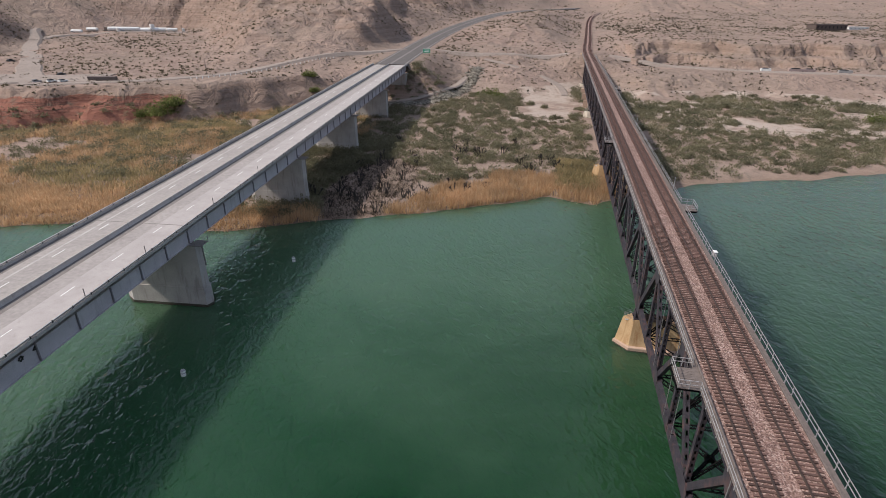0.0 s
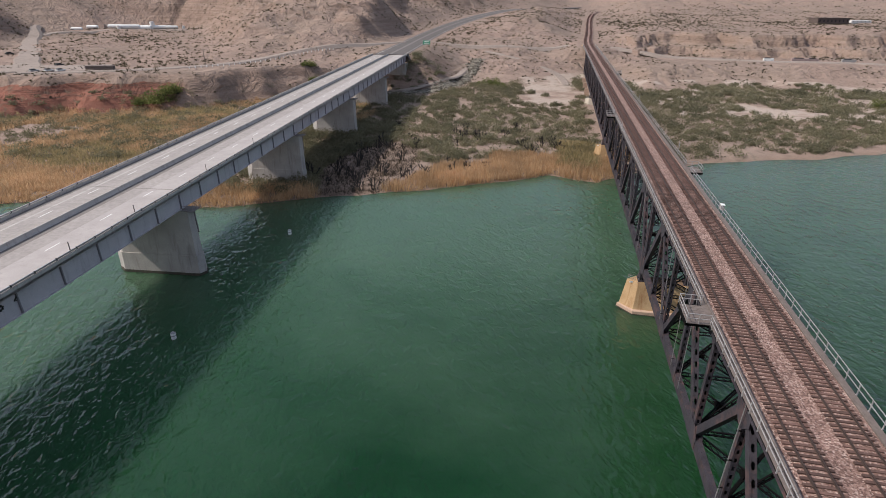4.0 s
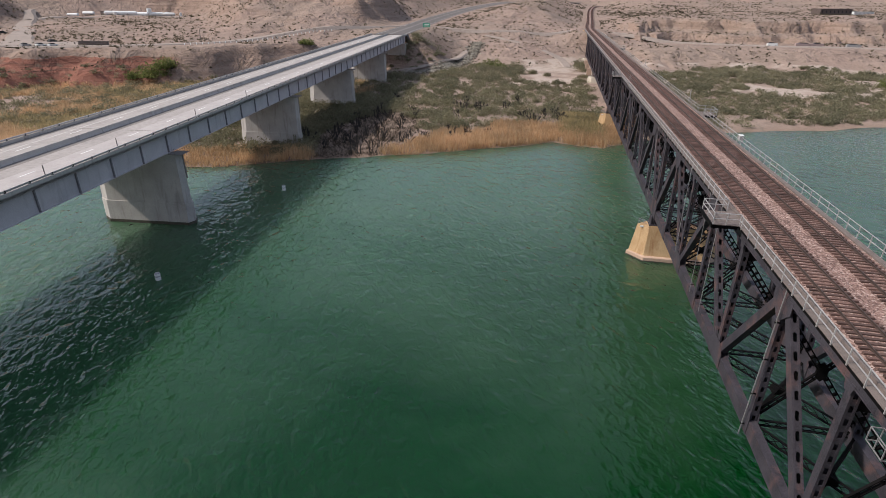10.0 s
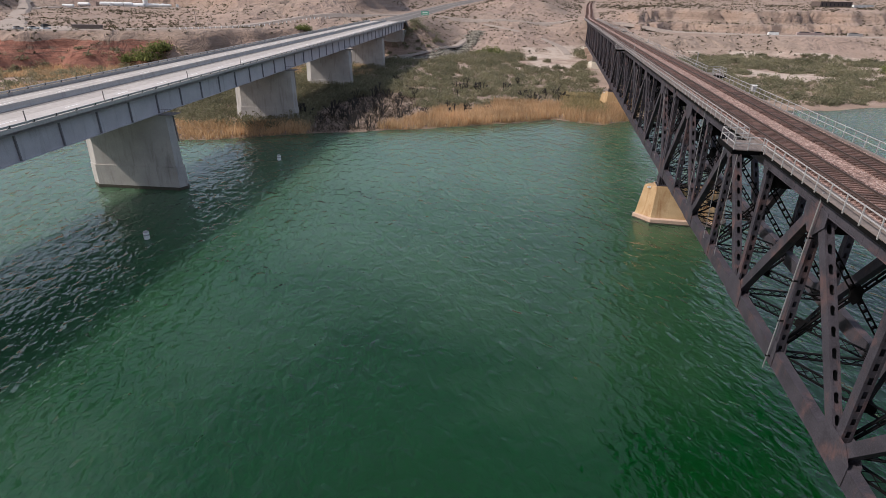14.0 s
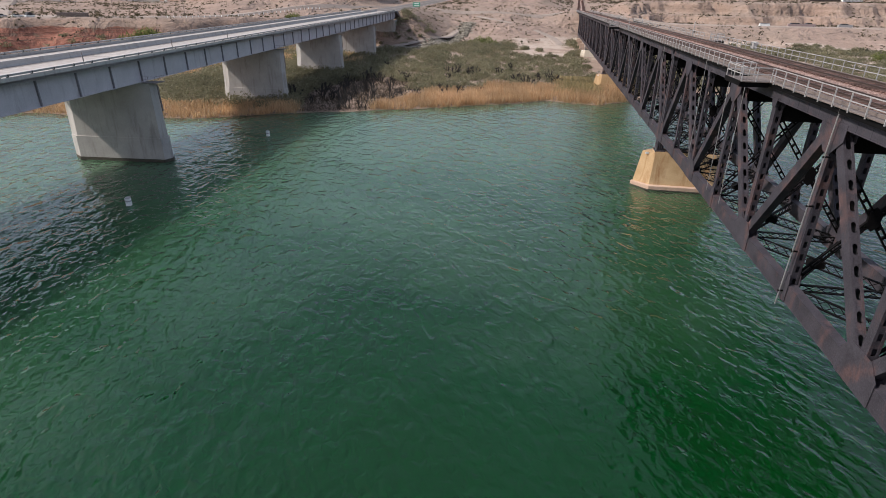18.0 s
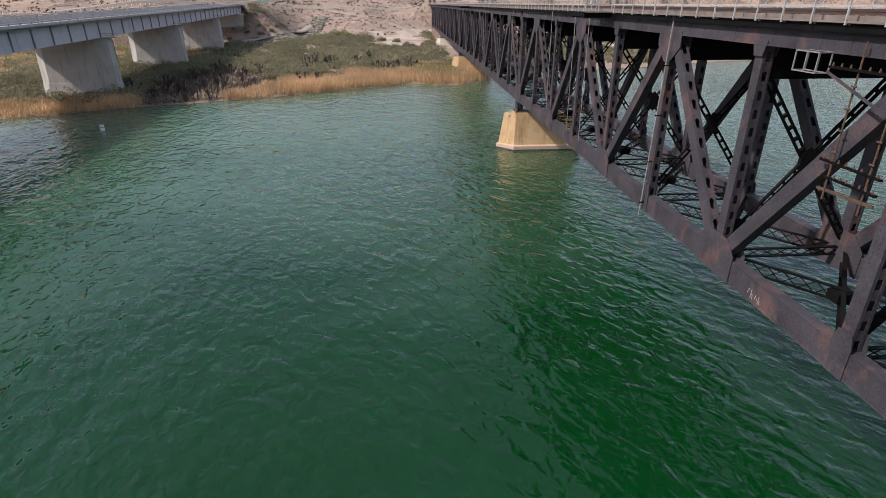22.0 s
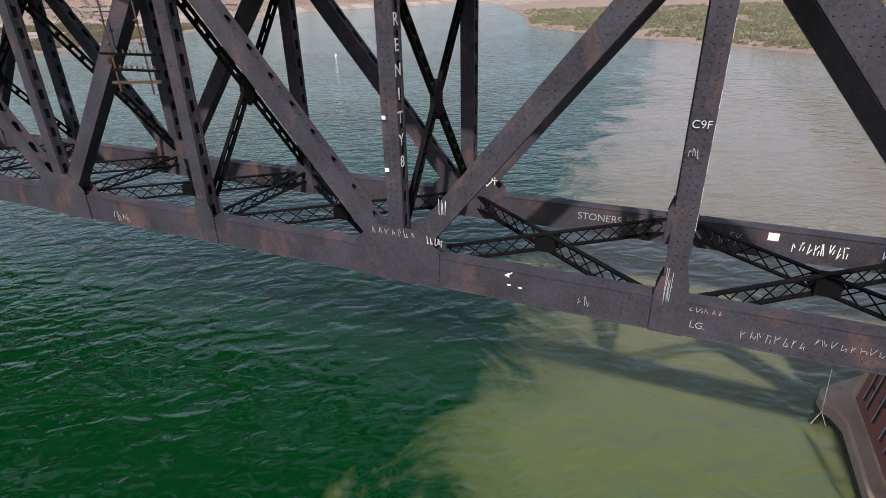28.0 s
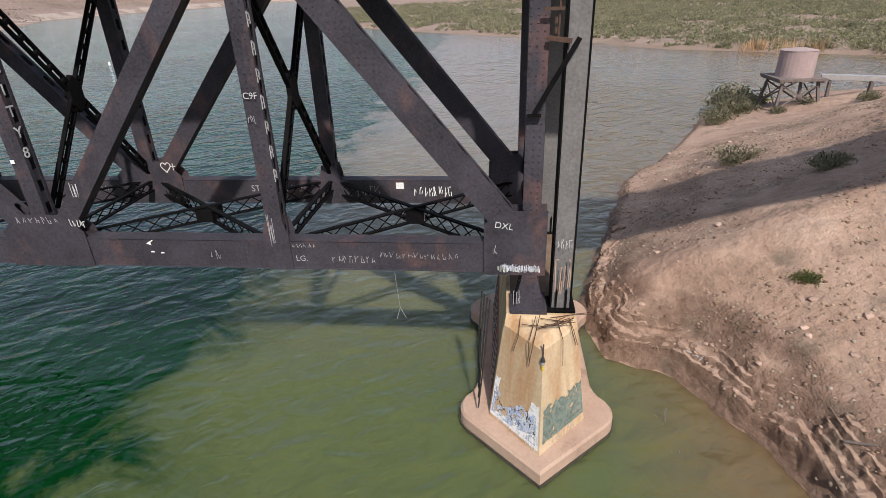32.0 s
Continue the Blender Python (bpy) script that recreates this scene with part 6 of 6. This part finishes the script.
part("tank_roof", Shape().tube((0, 0, 7.2), (0, 0, 7.5), 2.2, 0.4, 28), TANK_PINK, tank)
part("platform", Shape().box(-2.9, 2.9, -2.9, 2.9, 3.7, 4.0), TIMBER, tank)
for k in range(5):
    part("plank_edge", Shape().box(-2.95, 2.95, -2.6 + k * 1.25, -2.3 + k * 1.25, 3.5, 3.7), TIMBER, tank)
for sx in (-1, 1):
    for sy in (-1, 1):
        part("leg", Shape().beam((sx * 2.7, sy * 2.7, -0.6), (sx * 2.1, sy * 2.1, 3.6), 0.32, 0.32), TIMBER, tank)
    part("brace", Shape().beam((sx * 2.6, -2.6, 0.3), (sx * 2.2, 2.2, 3.2), 0.06, 0.2), TIMBER, tank)
    part("brace", Shape().beam((sx * 2.6, 2.6, 0.3), (sx * 2.2, -2.2, 3.2), 0.06, 0.2), TIMBER, tank)
    part("brace", Shape().beam((-2.6, sx * 2.6, 0.3), (2.2, sx * 2.2, 3.2), 0.2, 0.06, (0, 0, 1)), TIMBER, tank)
    part("brace", Shape().beam((2.6, sx * 2.6, 0.3), (-2.2, sx * 2.2, 3.2), 0.2, 0.06, (0, 0, 1)), TIMBER, tank)
pipe = thing("white_trough", "long white flume lying behind the water tank", "flume", (80.5, -55, rest(80.5, -55)), -112)
part("trough", Shape().box(0, 26, -0.6, 0.6, 2.6, 3.2), GALV, pipe)
for k in range(6):
    part("support", Shape().box(1 + k * 4.6, 1.3 + k * 4.6, -0.8, 0.8, -4.5, 2.4), TIMBER, pipe)
for x, y, size, lush in ((46.1, -31.6, 0.9, False), (37.3, -34.1, 0.75, False), (24.2, -27.1, 0.34, True), (82, -45.0, 1.9, False), (87, -46.5, 2.1, False), (78, -42.3, 1.7, False), (91, -50.0, 1.9, True), (74, -40.3, 1.2, False), (74, -50.5, 0.6, False), (73, -47.0, 0.6, False), (70, -56, 0.8, False)):
    bush(x, y, size, lush, "green bush rooted in the bank" if lush else "small dry bush rooted in the bank", "bank bushes")
# loose stones
stone_meshes = []
for k in range(6):
    rg = random.Random(900 + k)
    bm = bmesh.new()
    bmesh.ops.create_icosphere(bm, subdivisions=1, radius=1)
    for v in bm.verts:
        v.co *= rg.uniform(0.65, 1.15)
        v.co.z *= 0.6
    me = bpy.data.meshes.new("stone")
    bm.to_mesh(me)
    bm.free()
    me.materials.append(plain("bank_stone", (0.30, 0.20, 0.152), (0.46, 0.33, 0.26), 1.5, 0.95, spread=0.5) if k == 0 else stone_meshes[0].materials[0])
    stone_meshes.append(me)


def stones_mesh(pts, r, mat):
    """Many small stones as one mesh."""
    base = np.array([v.co for v in stone_meshes[0].vertices])
    tri = np.array([p.vertices for p in stone_meshes[0].polygons])
    n, m = len(pts), len(base)
    ang = RNG.rand(n) * math.tau
    v = base[None] * r[:, None, None] * RNG.uniform(0.7, 1.3, (n, m, 1))
    c, s = np.cos(ang)[:, None], np.sin(ang)[:, None]
    v = np.stack([v[..., 0] * c - v[..., 1] * s, v[..., 0] * s + v[..., 1] * c, v[..., 2]], -1) + pts[:, None]
    f = tri[None] + (np.arange(n) * m)[:, None, None]
    me = bpy.data.meshes.new("stones")
    me.vertices.add(n * m), me.vertices.foreach_set("co", v.astype(np.float32).ravel())
    me.loops.add(f.size), me.loops.foreach_set("vertex_index", f.ravel())
    me.polygons.add(n * len(tri)), me.polygons.foreach_set("loop_start", np.arange(n * len(tri)) * 3)
    me.update(calc_edges=True)
    me.materials.append(mat)
    return me


STONE = leafy("loose_stone", ((0.27, 0.18, 0.135), (0.40, 0.29, 0.225), (0.52, 0.42, 0.35), (0.64, 0.57, 0.50)), 0.3)
pts = scatter(14, 62, -62, -17, 27000, lambda x, y, z: (z > 0.5) & (fbm(x, y, 7, 3) > 0.36))
stuff("gravel", stones_mesh(pts, 0.022 + 0.11 * RNG.rand(len(pts)) ** 2.8, STONE), "pale and brown gravel strewn over the bank", "gravel")
pts = scatter(15, 60, -50, -16, 700, lambda x, y, z: (z > 0.05) & (z < 4.5))
for x, y, z in pts[:90]:
    ob = tagged(new("stone", stone_meshes[RNG.randint(6)]), "rough brown stone lying on the river bank", "stone", "bank stones")
    s = 0.07 + 0.22 * RNG.rand() ** 2
    ob.matrix_basis = pose(x, y, z + s * 0.15, 0, 0, RNG.uniform(0, 360)) @ Matrix.Diagonal((s, s * 1.2, s, 1))
pts = scatter(300, 345, 50, 100, 900, lambda x, y, z: (inside(EAST, x, y) > -1) & (inside(EAST, x, y) < 6))
stuff("shore_riprap", stones_mesh(pts, RNG.uniform(0.3, 0.9, len(pts)), STONE), "pale broken rock along the far shore point", "riprap")
# broken clay ledges along the near waterline
lx, ly = np.meshgrid(np.linspace(9, 41, 330), np.linspace(-34, -15.5, 200), indexing="ij")
lz = land(lx, ly)
lq = inside(SOUTH, lx, ly) + 1.6 * (fbm(lx, ly, 5, 4) - 0.5)
bed = 0.34
warp = 3.2 * fbm(lx * 0.8 + 0.6 * ly, (ly * 0.8 - 0.6 * lx) * 0.35, 4.5, 4) + 0.5 * ridged(lx, ly, 0.9, 4)
lu = lz / bed + warp
lt = (np.floor(lu) + step(0.6, 1.0, lu - np.floor(lu)) - warp + 0.3) * bed
lt = lt - 0.42 * step(0.80, 0.95, ridged(lx * 0.75 + 0.65 * ly, (ly * 0.75 - 0.65 * lx) * 0.4, 1.3, 3)) + 0.30 * (ridged(lx, ly, 0.8, 4) - 0.6)
edge = np.minimum(np.minimum(lx - 9, 41 - lx), np.minimum(ly + 34, -15.5 - ly))
blend = step(3.4 + 3.0 * (fbm(lx, ly, 4, 3) - 0.5), 0.9, lq) * step(0, 1.5, edge)
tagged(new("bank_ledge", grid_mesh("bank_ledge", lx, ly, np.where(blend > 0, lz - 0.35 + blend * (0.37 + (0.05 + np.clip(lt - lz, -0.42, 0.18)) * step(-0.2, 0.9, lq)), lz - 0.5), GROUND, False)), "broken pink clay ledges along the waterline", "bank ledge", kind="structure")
for x, y, sc in ((19.1, -19.6, 1.0), (16.9, -19.6, 0.8)):
    sh = Shape()
    for k in range(4):
        a = k * 1.7 + sc
        sh.tube((0, 0, -0.3), (0.5 * math.cos(a), 0.5 * math.sin(a), 0.12 + 0.1 * (k % 3)), 0.025, 0.012, 5)
    if sc >= 1:
        sh.tube((-0.1, 0, -0.6), (-0.05, 0.05, 0.75), 0.06, 0.025, 6)
    ob = solid("snag", sh, TIMBER, "drowned dead branch sticking out of the shallows", "snag", "", group="snags")
    ob.matrix_basis = pose(x, y, 0) @ Matrix.Diagonal((sc, sc, sc, 1))
log = solid("driftwood", Shape().tube((16.1, -25.2, rest(16.1, -25.2) + 0.22), (15.5, -25.9, rest(15.5, -25.9) + 0.25), 0.07, 0.04, 7), TIMBER, "bleached driftwood log on the bank", "driftwood", "")
marks_m = Shape()
rg = random.Random(77)
for k in range(14):
    px_, py_ = 22.5 - 0.13 * (k % 7), -21.5 - 0.32 * (k // 7) - 0.1 * (k % 7)
    z = rest(px_, py_) + 0.06
    marks_m.beam((px_, py_, z), (px_ + rg.uniform(-0.2, 0.2), py_ + rg.uniform(0.1, 0.22), z + rg.uniform(0, 0.1)), 0.03, 0.03)
solid("graffiti", marks_m, CHALK, "white strokes painted on the bank rock", "graffiti", "stuff")

# ---- buoys ----
for x, y in ((-59.6, 110.6), (-58.4, 64.9)):
    b = thing("buoy", "white cylindrical marker buoy afloat on the river", "buoy", (x, y, 0), group="buoys")
    part("float", Shape().tube((0, 0, -0.4), (0, 0, 1.1), 0.42, 0.42, 16), WHITE, b)
    part("cap", Shape().tube((0, 0, 1.1), (0, 0, 1.25), 0.42, 0.25, 16), GREY_PAINT, b)
    part("band", Shape().tube((0, 0, 0.55), (0, 0, 0.75), 0.43, 0.43, 16), GREY_PAINT, b)
b = thing("buoy", "small white float far out on the eastern reach", "buoy", (165, 110, 0), group="buoys")
part("float", Shape().tube((0, 0, -0.3), (0, 0, 0.9), 0.4, 0.3, 12), WHITE, b)


# ---- far things ----
def ribbon(name, line, wide, mat, label, category, lift=0.5, kind="structure"):
    """A road laid on the ground along a line of plan points."""
    p = [Vector((*q, 0)) for q in line]
    fine = []
    for a, b in zip(p, p[1:]):
        n = max(2, int((b - a).length / 5))
        fine += [a.lerp(b, k / n) for k in range(n)]
    fine.append(p[-1])
    for _ in range(6):
        fine = [fine[0]] + [(fine[k - 1] + fine[k] * 2 + fine[k + 1]) / 4 for k in range(1, len(fine) - 1)] + [fine[-1]]
    zs = [ground_at(q.x, q.y) for q in fine]
    for _ in range(8):
        zs = [zs[0]] + [(zs[k - 1] + 2 * zs[k] + zs[k + 1]) / 4 for k in range(1, len(zs) - 1)] + [zs[-1]]
    sh, rows, skirt = Shape(), [], 3.0 if wide > 5.5 else 1.0
    lift = lift if wide > 5.5 else 0.25
    for k, q in enumerate(fine):
        d = (fine[min(k + 1, len(fine) - 1)] - fine[max(k - 1, 0)]).normalized()
        nrm = Vector((-d.y, d.x, 0))
        half = wide / 2 * (1 + (0.0 if mat is ASPHALT else 0.6 * (value_noise(q.x / 22, q.y / 22) - 0.4)))
        rows.append([(*(q + nrm * o)[:2], zs[k] + lift + dz) for o, dz in ((-half, 0), (half, 0), (half + skirt, -0.7 * skirt), (-half - skirt, -0.7 * skirt))])
    for r0, r1 in zip(rows, rows[1:]):
        sh.add(r0 + r1, [(i, (i + 1) % 4, 4 + (i + 1) % 4, 4 + i) for i in range(4)])
    return solid(name, sh, mat, label, category, kind)


DIRT = plain("dirt_road", (0.22, 0.175, 0.15), (0.30, 0.245, 0.212), 0.06, 0.95)
ribbon("road", [(-275, 212), (-256, 232), (-236, 247), (-219, 256), (-200, 273), (-185, 300), (-172, 335), (-150, 372), (-133, 405), (-118, 432)], 6, DIRT, "narrow pale road along the bluff top", "road")
ribbon("road", [(-256, 232), (-301, 275), (-350, 325), (-420, 392), (-480, 455)], 10, DIRT, "pale dirt road climbing the plateau", "road")
ribbon("road", [(-440, 412), (-455, 460), (-450, 500), (-415, 545), (-390, 556)], 8, DIRT, "pale dirt track to the white tanks", "road")
ribbon("road", [(-100, 440), (-60, 447), (-20, 460), (8, 474)], 6, DIRT, "dirt road crossing the slope", "road")
ribbon("road", [(40, 470), (62, 466), (110, 456), (151, 447), (195, 450), (230, 446), (300, 452), (420, 480)], 9, DIRT, "pale dirt road on the river terrace", "road")
ribbon("pavement", [(-300, 236), (-270, 252), (-240, 264)], 30, DIRT, "pale dirt parking ground on the plateau", "parking ground")

PLASTER = plain("white_plaster", (0.62, 0.61, 0.60), (0.78, 0.77, 0.76), 0.5, 0.7, strength=0.05)
BROWN = plain("brown_siding", (0.06, 0.045, 0.04), (0.11, 0.08, 0.07), 0.4, 0.8)
GLASS = plain("dark_window", (0.015, 0.017, 0.02), (0.03, 0.033, 0.04), 1.0, 0.15, strength=0.0)


def house(x, y, w, d, h, turn, wall, label, windows=3):
    top = thing("building", label, "building", (x, y, ground_at(x, y) - 0.2), turn, group="plateau buildings")
    part("wall", Shape().box(-w / 2, w / 2, -d / 2, d / 2, -2, h), wall, top)
    part("roof", Shape().box(-w / 2 - 0.3, w / 2 + 0.3, -d / 2 - 0.3, d / 2 + 0.3, h, h + 0.3), WHITE if wall is PLASTER else wall, top)
    for k in range(windows):
        xx = -w / 2 + w * (k + 0.5) / windows
        part("window", Shape().box(xx - 0.6, xx + 0.6, -d / 2 - 0.05, -d / 2 + 0.02, h * 0.4, h * 0.75), GLASS, top)
    return top


def drum(x, y, r, h, label):
    top = thing("storage_tank", label, "storage tank", (x, y, ground_at(x, y) - 0.5), group="storage tanks")
    part("shell", Shape().tube((0, 0, 0), (0, 0, h), r, r, 20), WHITE, top)
    part("roof", Shape().tube((0, 0, h), (0, 0, h + 0.5), r, 0.3, 20), GALV, top)


house(-463, 543, 25, 9, 5, 28, DIRT, "low tan block building behind the white tanks", 0)
house(-435, 567, 20, 7, 4, 24, PLASTER, "low white shed behind the tanks", 2)


def lying(x, y, r, half, turn, label):
    top = thing("storage_tank", label, "storage tank", (x, y, ground_at(x, y) + r + 0.3), turn, group="storage tanks")
    sh = Shape().tube((-half, 0, 0), (half, 0, 0), r, r, 16, False)
    for s in (-1, 1):
        sh.tube((s * half, 0, 0), (s * (half + r * 0.45), 0, 0), r, r * 0.55, 16)
    part("shell", sh, WHITE, top, smooth=False)
    for s in (-0.6, 0.6):
        part("cradle", Shape().box(s * half - 0.3, s * half + 0.3, -r * 0.8, r * 0.8, -r - 1.0, -r * 0.55), CONCRETE, top)


for x, y, r, half, turn in ((-457, 532, 2.0, 6.5, 22), (-444, 537, 2.2, 9.0, 30), (-433, 543, 2.1, 7.5, 18), (-438, 553, 2.2, 9.5, 27), (-477, 523, 1.7, 5.4, 10), (-420, 552, 1.8, 6.0, 33), (-486, 512, 1.6, 5.0, 15), (-408, 556, 1.6, 5.0, 25)):
    lying(x, y, r, half, turn, "white horizontal storage tank on low cradles")
for x, y, r, h in ((-426, 549, 2.4, 8.4), (-411, 556, 1.5, 4.2), (-451, 529, 1.8, 3.6), (-398, 561, 1.4, 3.4)):
    drum(x, y, r, h, "white upright storage tank on the plateau")
house(300, 745, 40, 14, 6.5, 20, BROWN, "long dark brown building on the far mesa", 8)
house(338, 762, 26, 8, 2.5, 20, PLASTER, "low pale annex beside the brown building", 5)


def car(x, y, turn, paint, label, kind="car", long=4.6):
    z = ground_at(x, y) + 0.15
    top = thing(kind, label, kind, (x, y, z), turn, group="parked vehicles")
    h = 1.0 if long < 6 else 2.0
    part("body", Shape().prism([(-long / 2, 0.35), (long / 2, 0.35), (long / 2, h * 0.75), (long / 2 - 0.25, h), (-long / 2, h)], "y", -0.9, 0.9), paint, top)
    part("cabin", Shape().prism([(-long * 0.38, h), (long * 0.22, h), (long * 0.08, h + 0.6), (-long * 0.3, h + 0.6)], "y", -0.8, 0.8), GLASS, top)
    for wx_ in (-long * 0.32, long * 0.32):
        for wy_ in (-0.85, 0.85):
            tyre = part("wheel", Shape().tube((wx_, wy_ - 0.12, 0.33), (wx_, wy_ + 0.12, 0.33), 0.34, 0.34, 10), BLACK, top)
            part("rim", Shape().tube((wx_, wy_ - 0.13, 0.33), (wx_, wy_ + 0.13, 0.33), 0.19, 0.19, 8), GALV, tyre)
    return top


for x, y, m, label in ((-254, 243, WHITE, "white car parked on the plateau"), (-249, 245, WHITE, "white car parked on the plateau"), (-260, 240, GALV, "silver car parked on the plateau"), (-270, 266, BLACK, "black pickup parked on the dirt lot"),
                       (-345, 305, BLACK, "dark car parked by the dirt road"), (-492, 500, WHITE, "white van parked by the tanks"), (-483, 503, GALV, "silver car parked by the tanks"), (-500, 492, WHITE, "white car parked by the dirt road")):
    car(x, y, 80, m, label)
for x, y, m, long, label in ((150, 452, WHITE, 7, "white box truck parked on the terrace"), (172, 455, TANK_PINK, 12, "faded pink trailer parked on the terrace"), (181, 456, TANK_PINK, 7.5, "faded pink trailer parked on the terrace"), (204, 456, GALV, 9.5, "pale grey trailer parked on the terrace")):
    car(x, y, 5, m, label, "trailer" if long > 8 else "truck", long)
jk = thing("timber_stack", "dark stack of old timbers beside the road", "timber stack", (-233, 254, ground_at(-233, 254)), 15)
for k in range(9):
    part("timber", Shape().box(-7, 7, -1.4 + 0.9 * (k % 3), -0.6 + 0.9 * (k % 3), 0.05 + 0.8 * (k // 3), 0.75 + 0.8 * (k // 3)), TIMBER, jk)

# bluff-top guard rail of white posts
gr = thing("guardrail", "white-posted guardrail along the bluff road", "guardrail")
gl = [(-197, 271), (-184, 294), (-173, 322), (-162, 345), (-150, 365)]
pm = Shape().box(-0.15, 0.15, -0.15, 0.15, -0.3, 1.0).mesh("post", WHITE)
for (ax, ay), (bx_, by_) in zip(gl, gl[1:]):
    for k in range(8):
        x, y = ax + (bx_ - ax) * k / 8, ay + (by_ - ay) * k / 8
        part("post", pm, WHITE, gr, loc=(x + 3.8, y, ground_at(x + 3.8, y)))
ribbon("path", [(7, 366), (6, 380), (3, 398), (-7, 407), (-18, 413), (-36, 428), (-54, 436)], 4, DIRT, "pale dirt track curving up the slope", "path")
# riprap apron between the bridges
ribbon("path", [(x - 4.5, y + 6) for x, y in RIPRAP], 3.4, DIRT, "pale dirt path along the top of the riprap", "path")
rl = np.array(RIPRAP)
seg = RNG.randint(0, 6, 2600)
k = RNG.rand(2600)
xy = rl[seg] + (rl[seg + 1] - rl[seg]) * k[:, None] + RNG.normal(size=(2600, 2)) * 2.2
pts = np.c_[xy, land(xy[:, 0], xy[:, 1]) + 0.15]
stuff("riprap", stones_mesh(pts, RNG.uniform(0.35, 1.1, 2600), leafy("riprap_stone", ((0.10, 0.09, 0.085), (0.24, 0.22, 0.20), (0.40, 0.375, 0.35), (0.52, 0.49, 0.46)), 0.3)), "grey riprap rock apron curving below the highway", "riprap")
# green sign at the highway
sg = thing("highway_sign", "green highway guide sign on two posts", "road sign", (float(highway_x(400)) + 14.5, 400, float(highway_z(400)) - 1), 0)
SIGN = plain("sign_green", (0.02, 0.20, 0.12), (0.03, 0.26, 0.16), 2.0, 0.5, strength=0.0)
face = part("panel", Shape().box(-2.6, 2.6, -0.05, 0.05, 2.4, 5.2), SIGN, sg)
part("border", Shape().box(-2.6, 2.6, -0.07, -0.052, 5.05, 5.15), WHITE, face)
for x in (-1.6, 1.6):
    part("post", Shape().box(x - 0.1, x + 0.1, 0.05, 0.2, -1, 5.0), GALV, sg)
    part("text_bar", Shape().box(-1.9, 1.9, -0.07, -0.052, 3.75 + x * 0.35 - 0.2, 3.75 + x * 0.35 + 0.2), WHITE, face)
# utility poles on the plateau
for x, y in ((-196, 290), (-372, 522), (-330, 400)):
    up = thing("utility_pole", "dark timber utility pole on the hill", "utility pole", (x, y, ground_at(x, y)), 30, group="utility poles")
    part("shaft", Shape().tube((0, 0, -0.5), (0, 0, 9), 0.2, 0.14, 8), TIMBER, up)
    part("crossarm", Shape().box(-1.2, 1.2, -0.08, 0.08, 8.2, 8.4), TIMBER, up)
# small relics of an older bridge under the railway
for y in (330, 352, 375):
    pb = thing("concrete_stub", "tan concrete pier stub beside the railway", "pier stub", (18.2, y, ground_at(18.2, y) - 0.5), group="pier stubs")
    part("stub", Shape().frustum([(-1.4, -1.4), (1.4, -1.4), (1.4, 1.4), (-1.4, 1.4)], 0, [(-1.1, -1.1), (1.1, -1.1), (1.1, 1.1), (-1.1, 1.1)], 4.5), FOOT_TAN, pb)
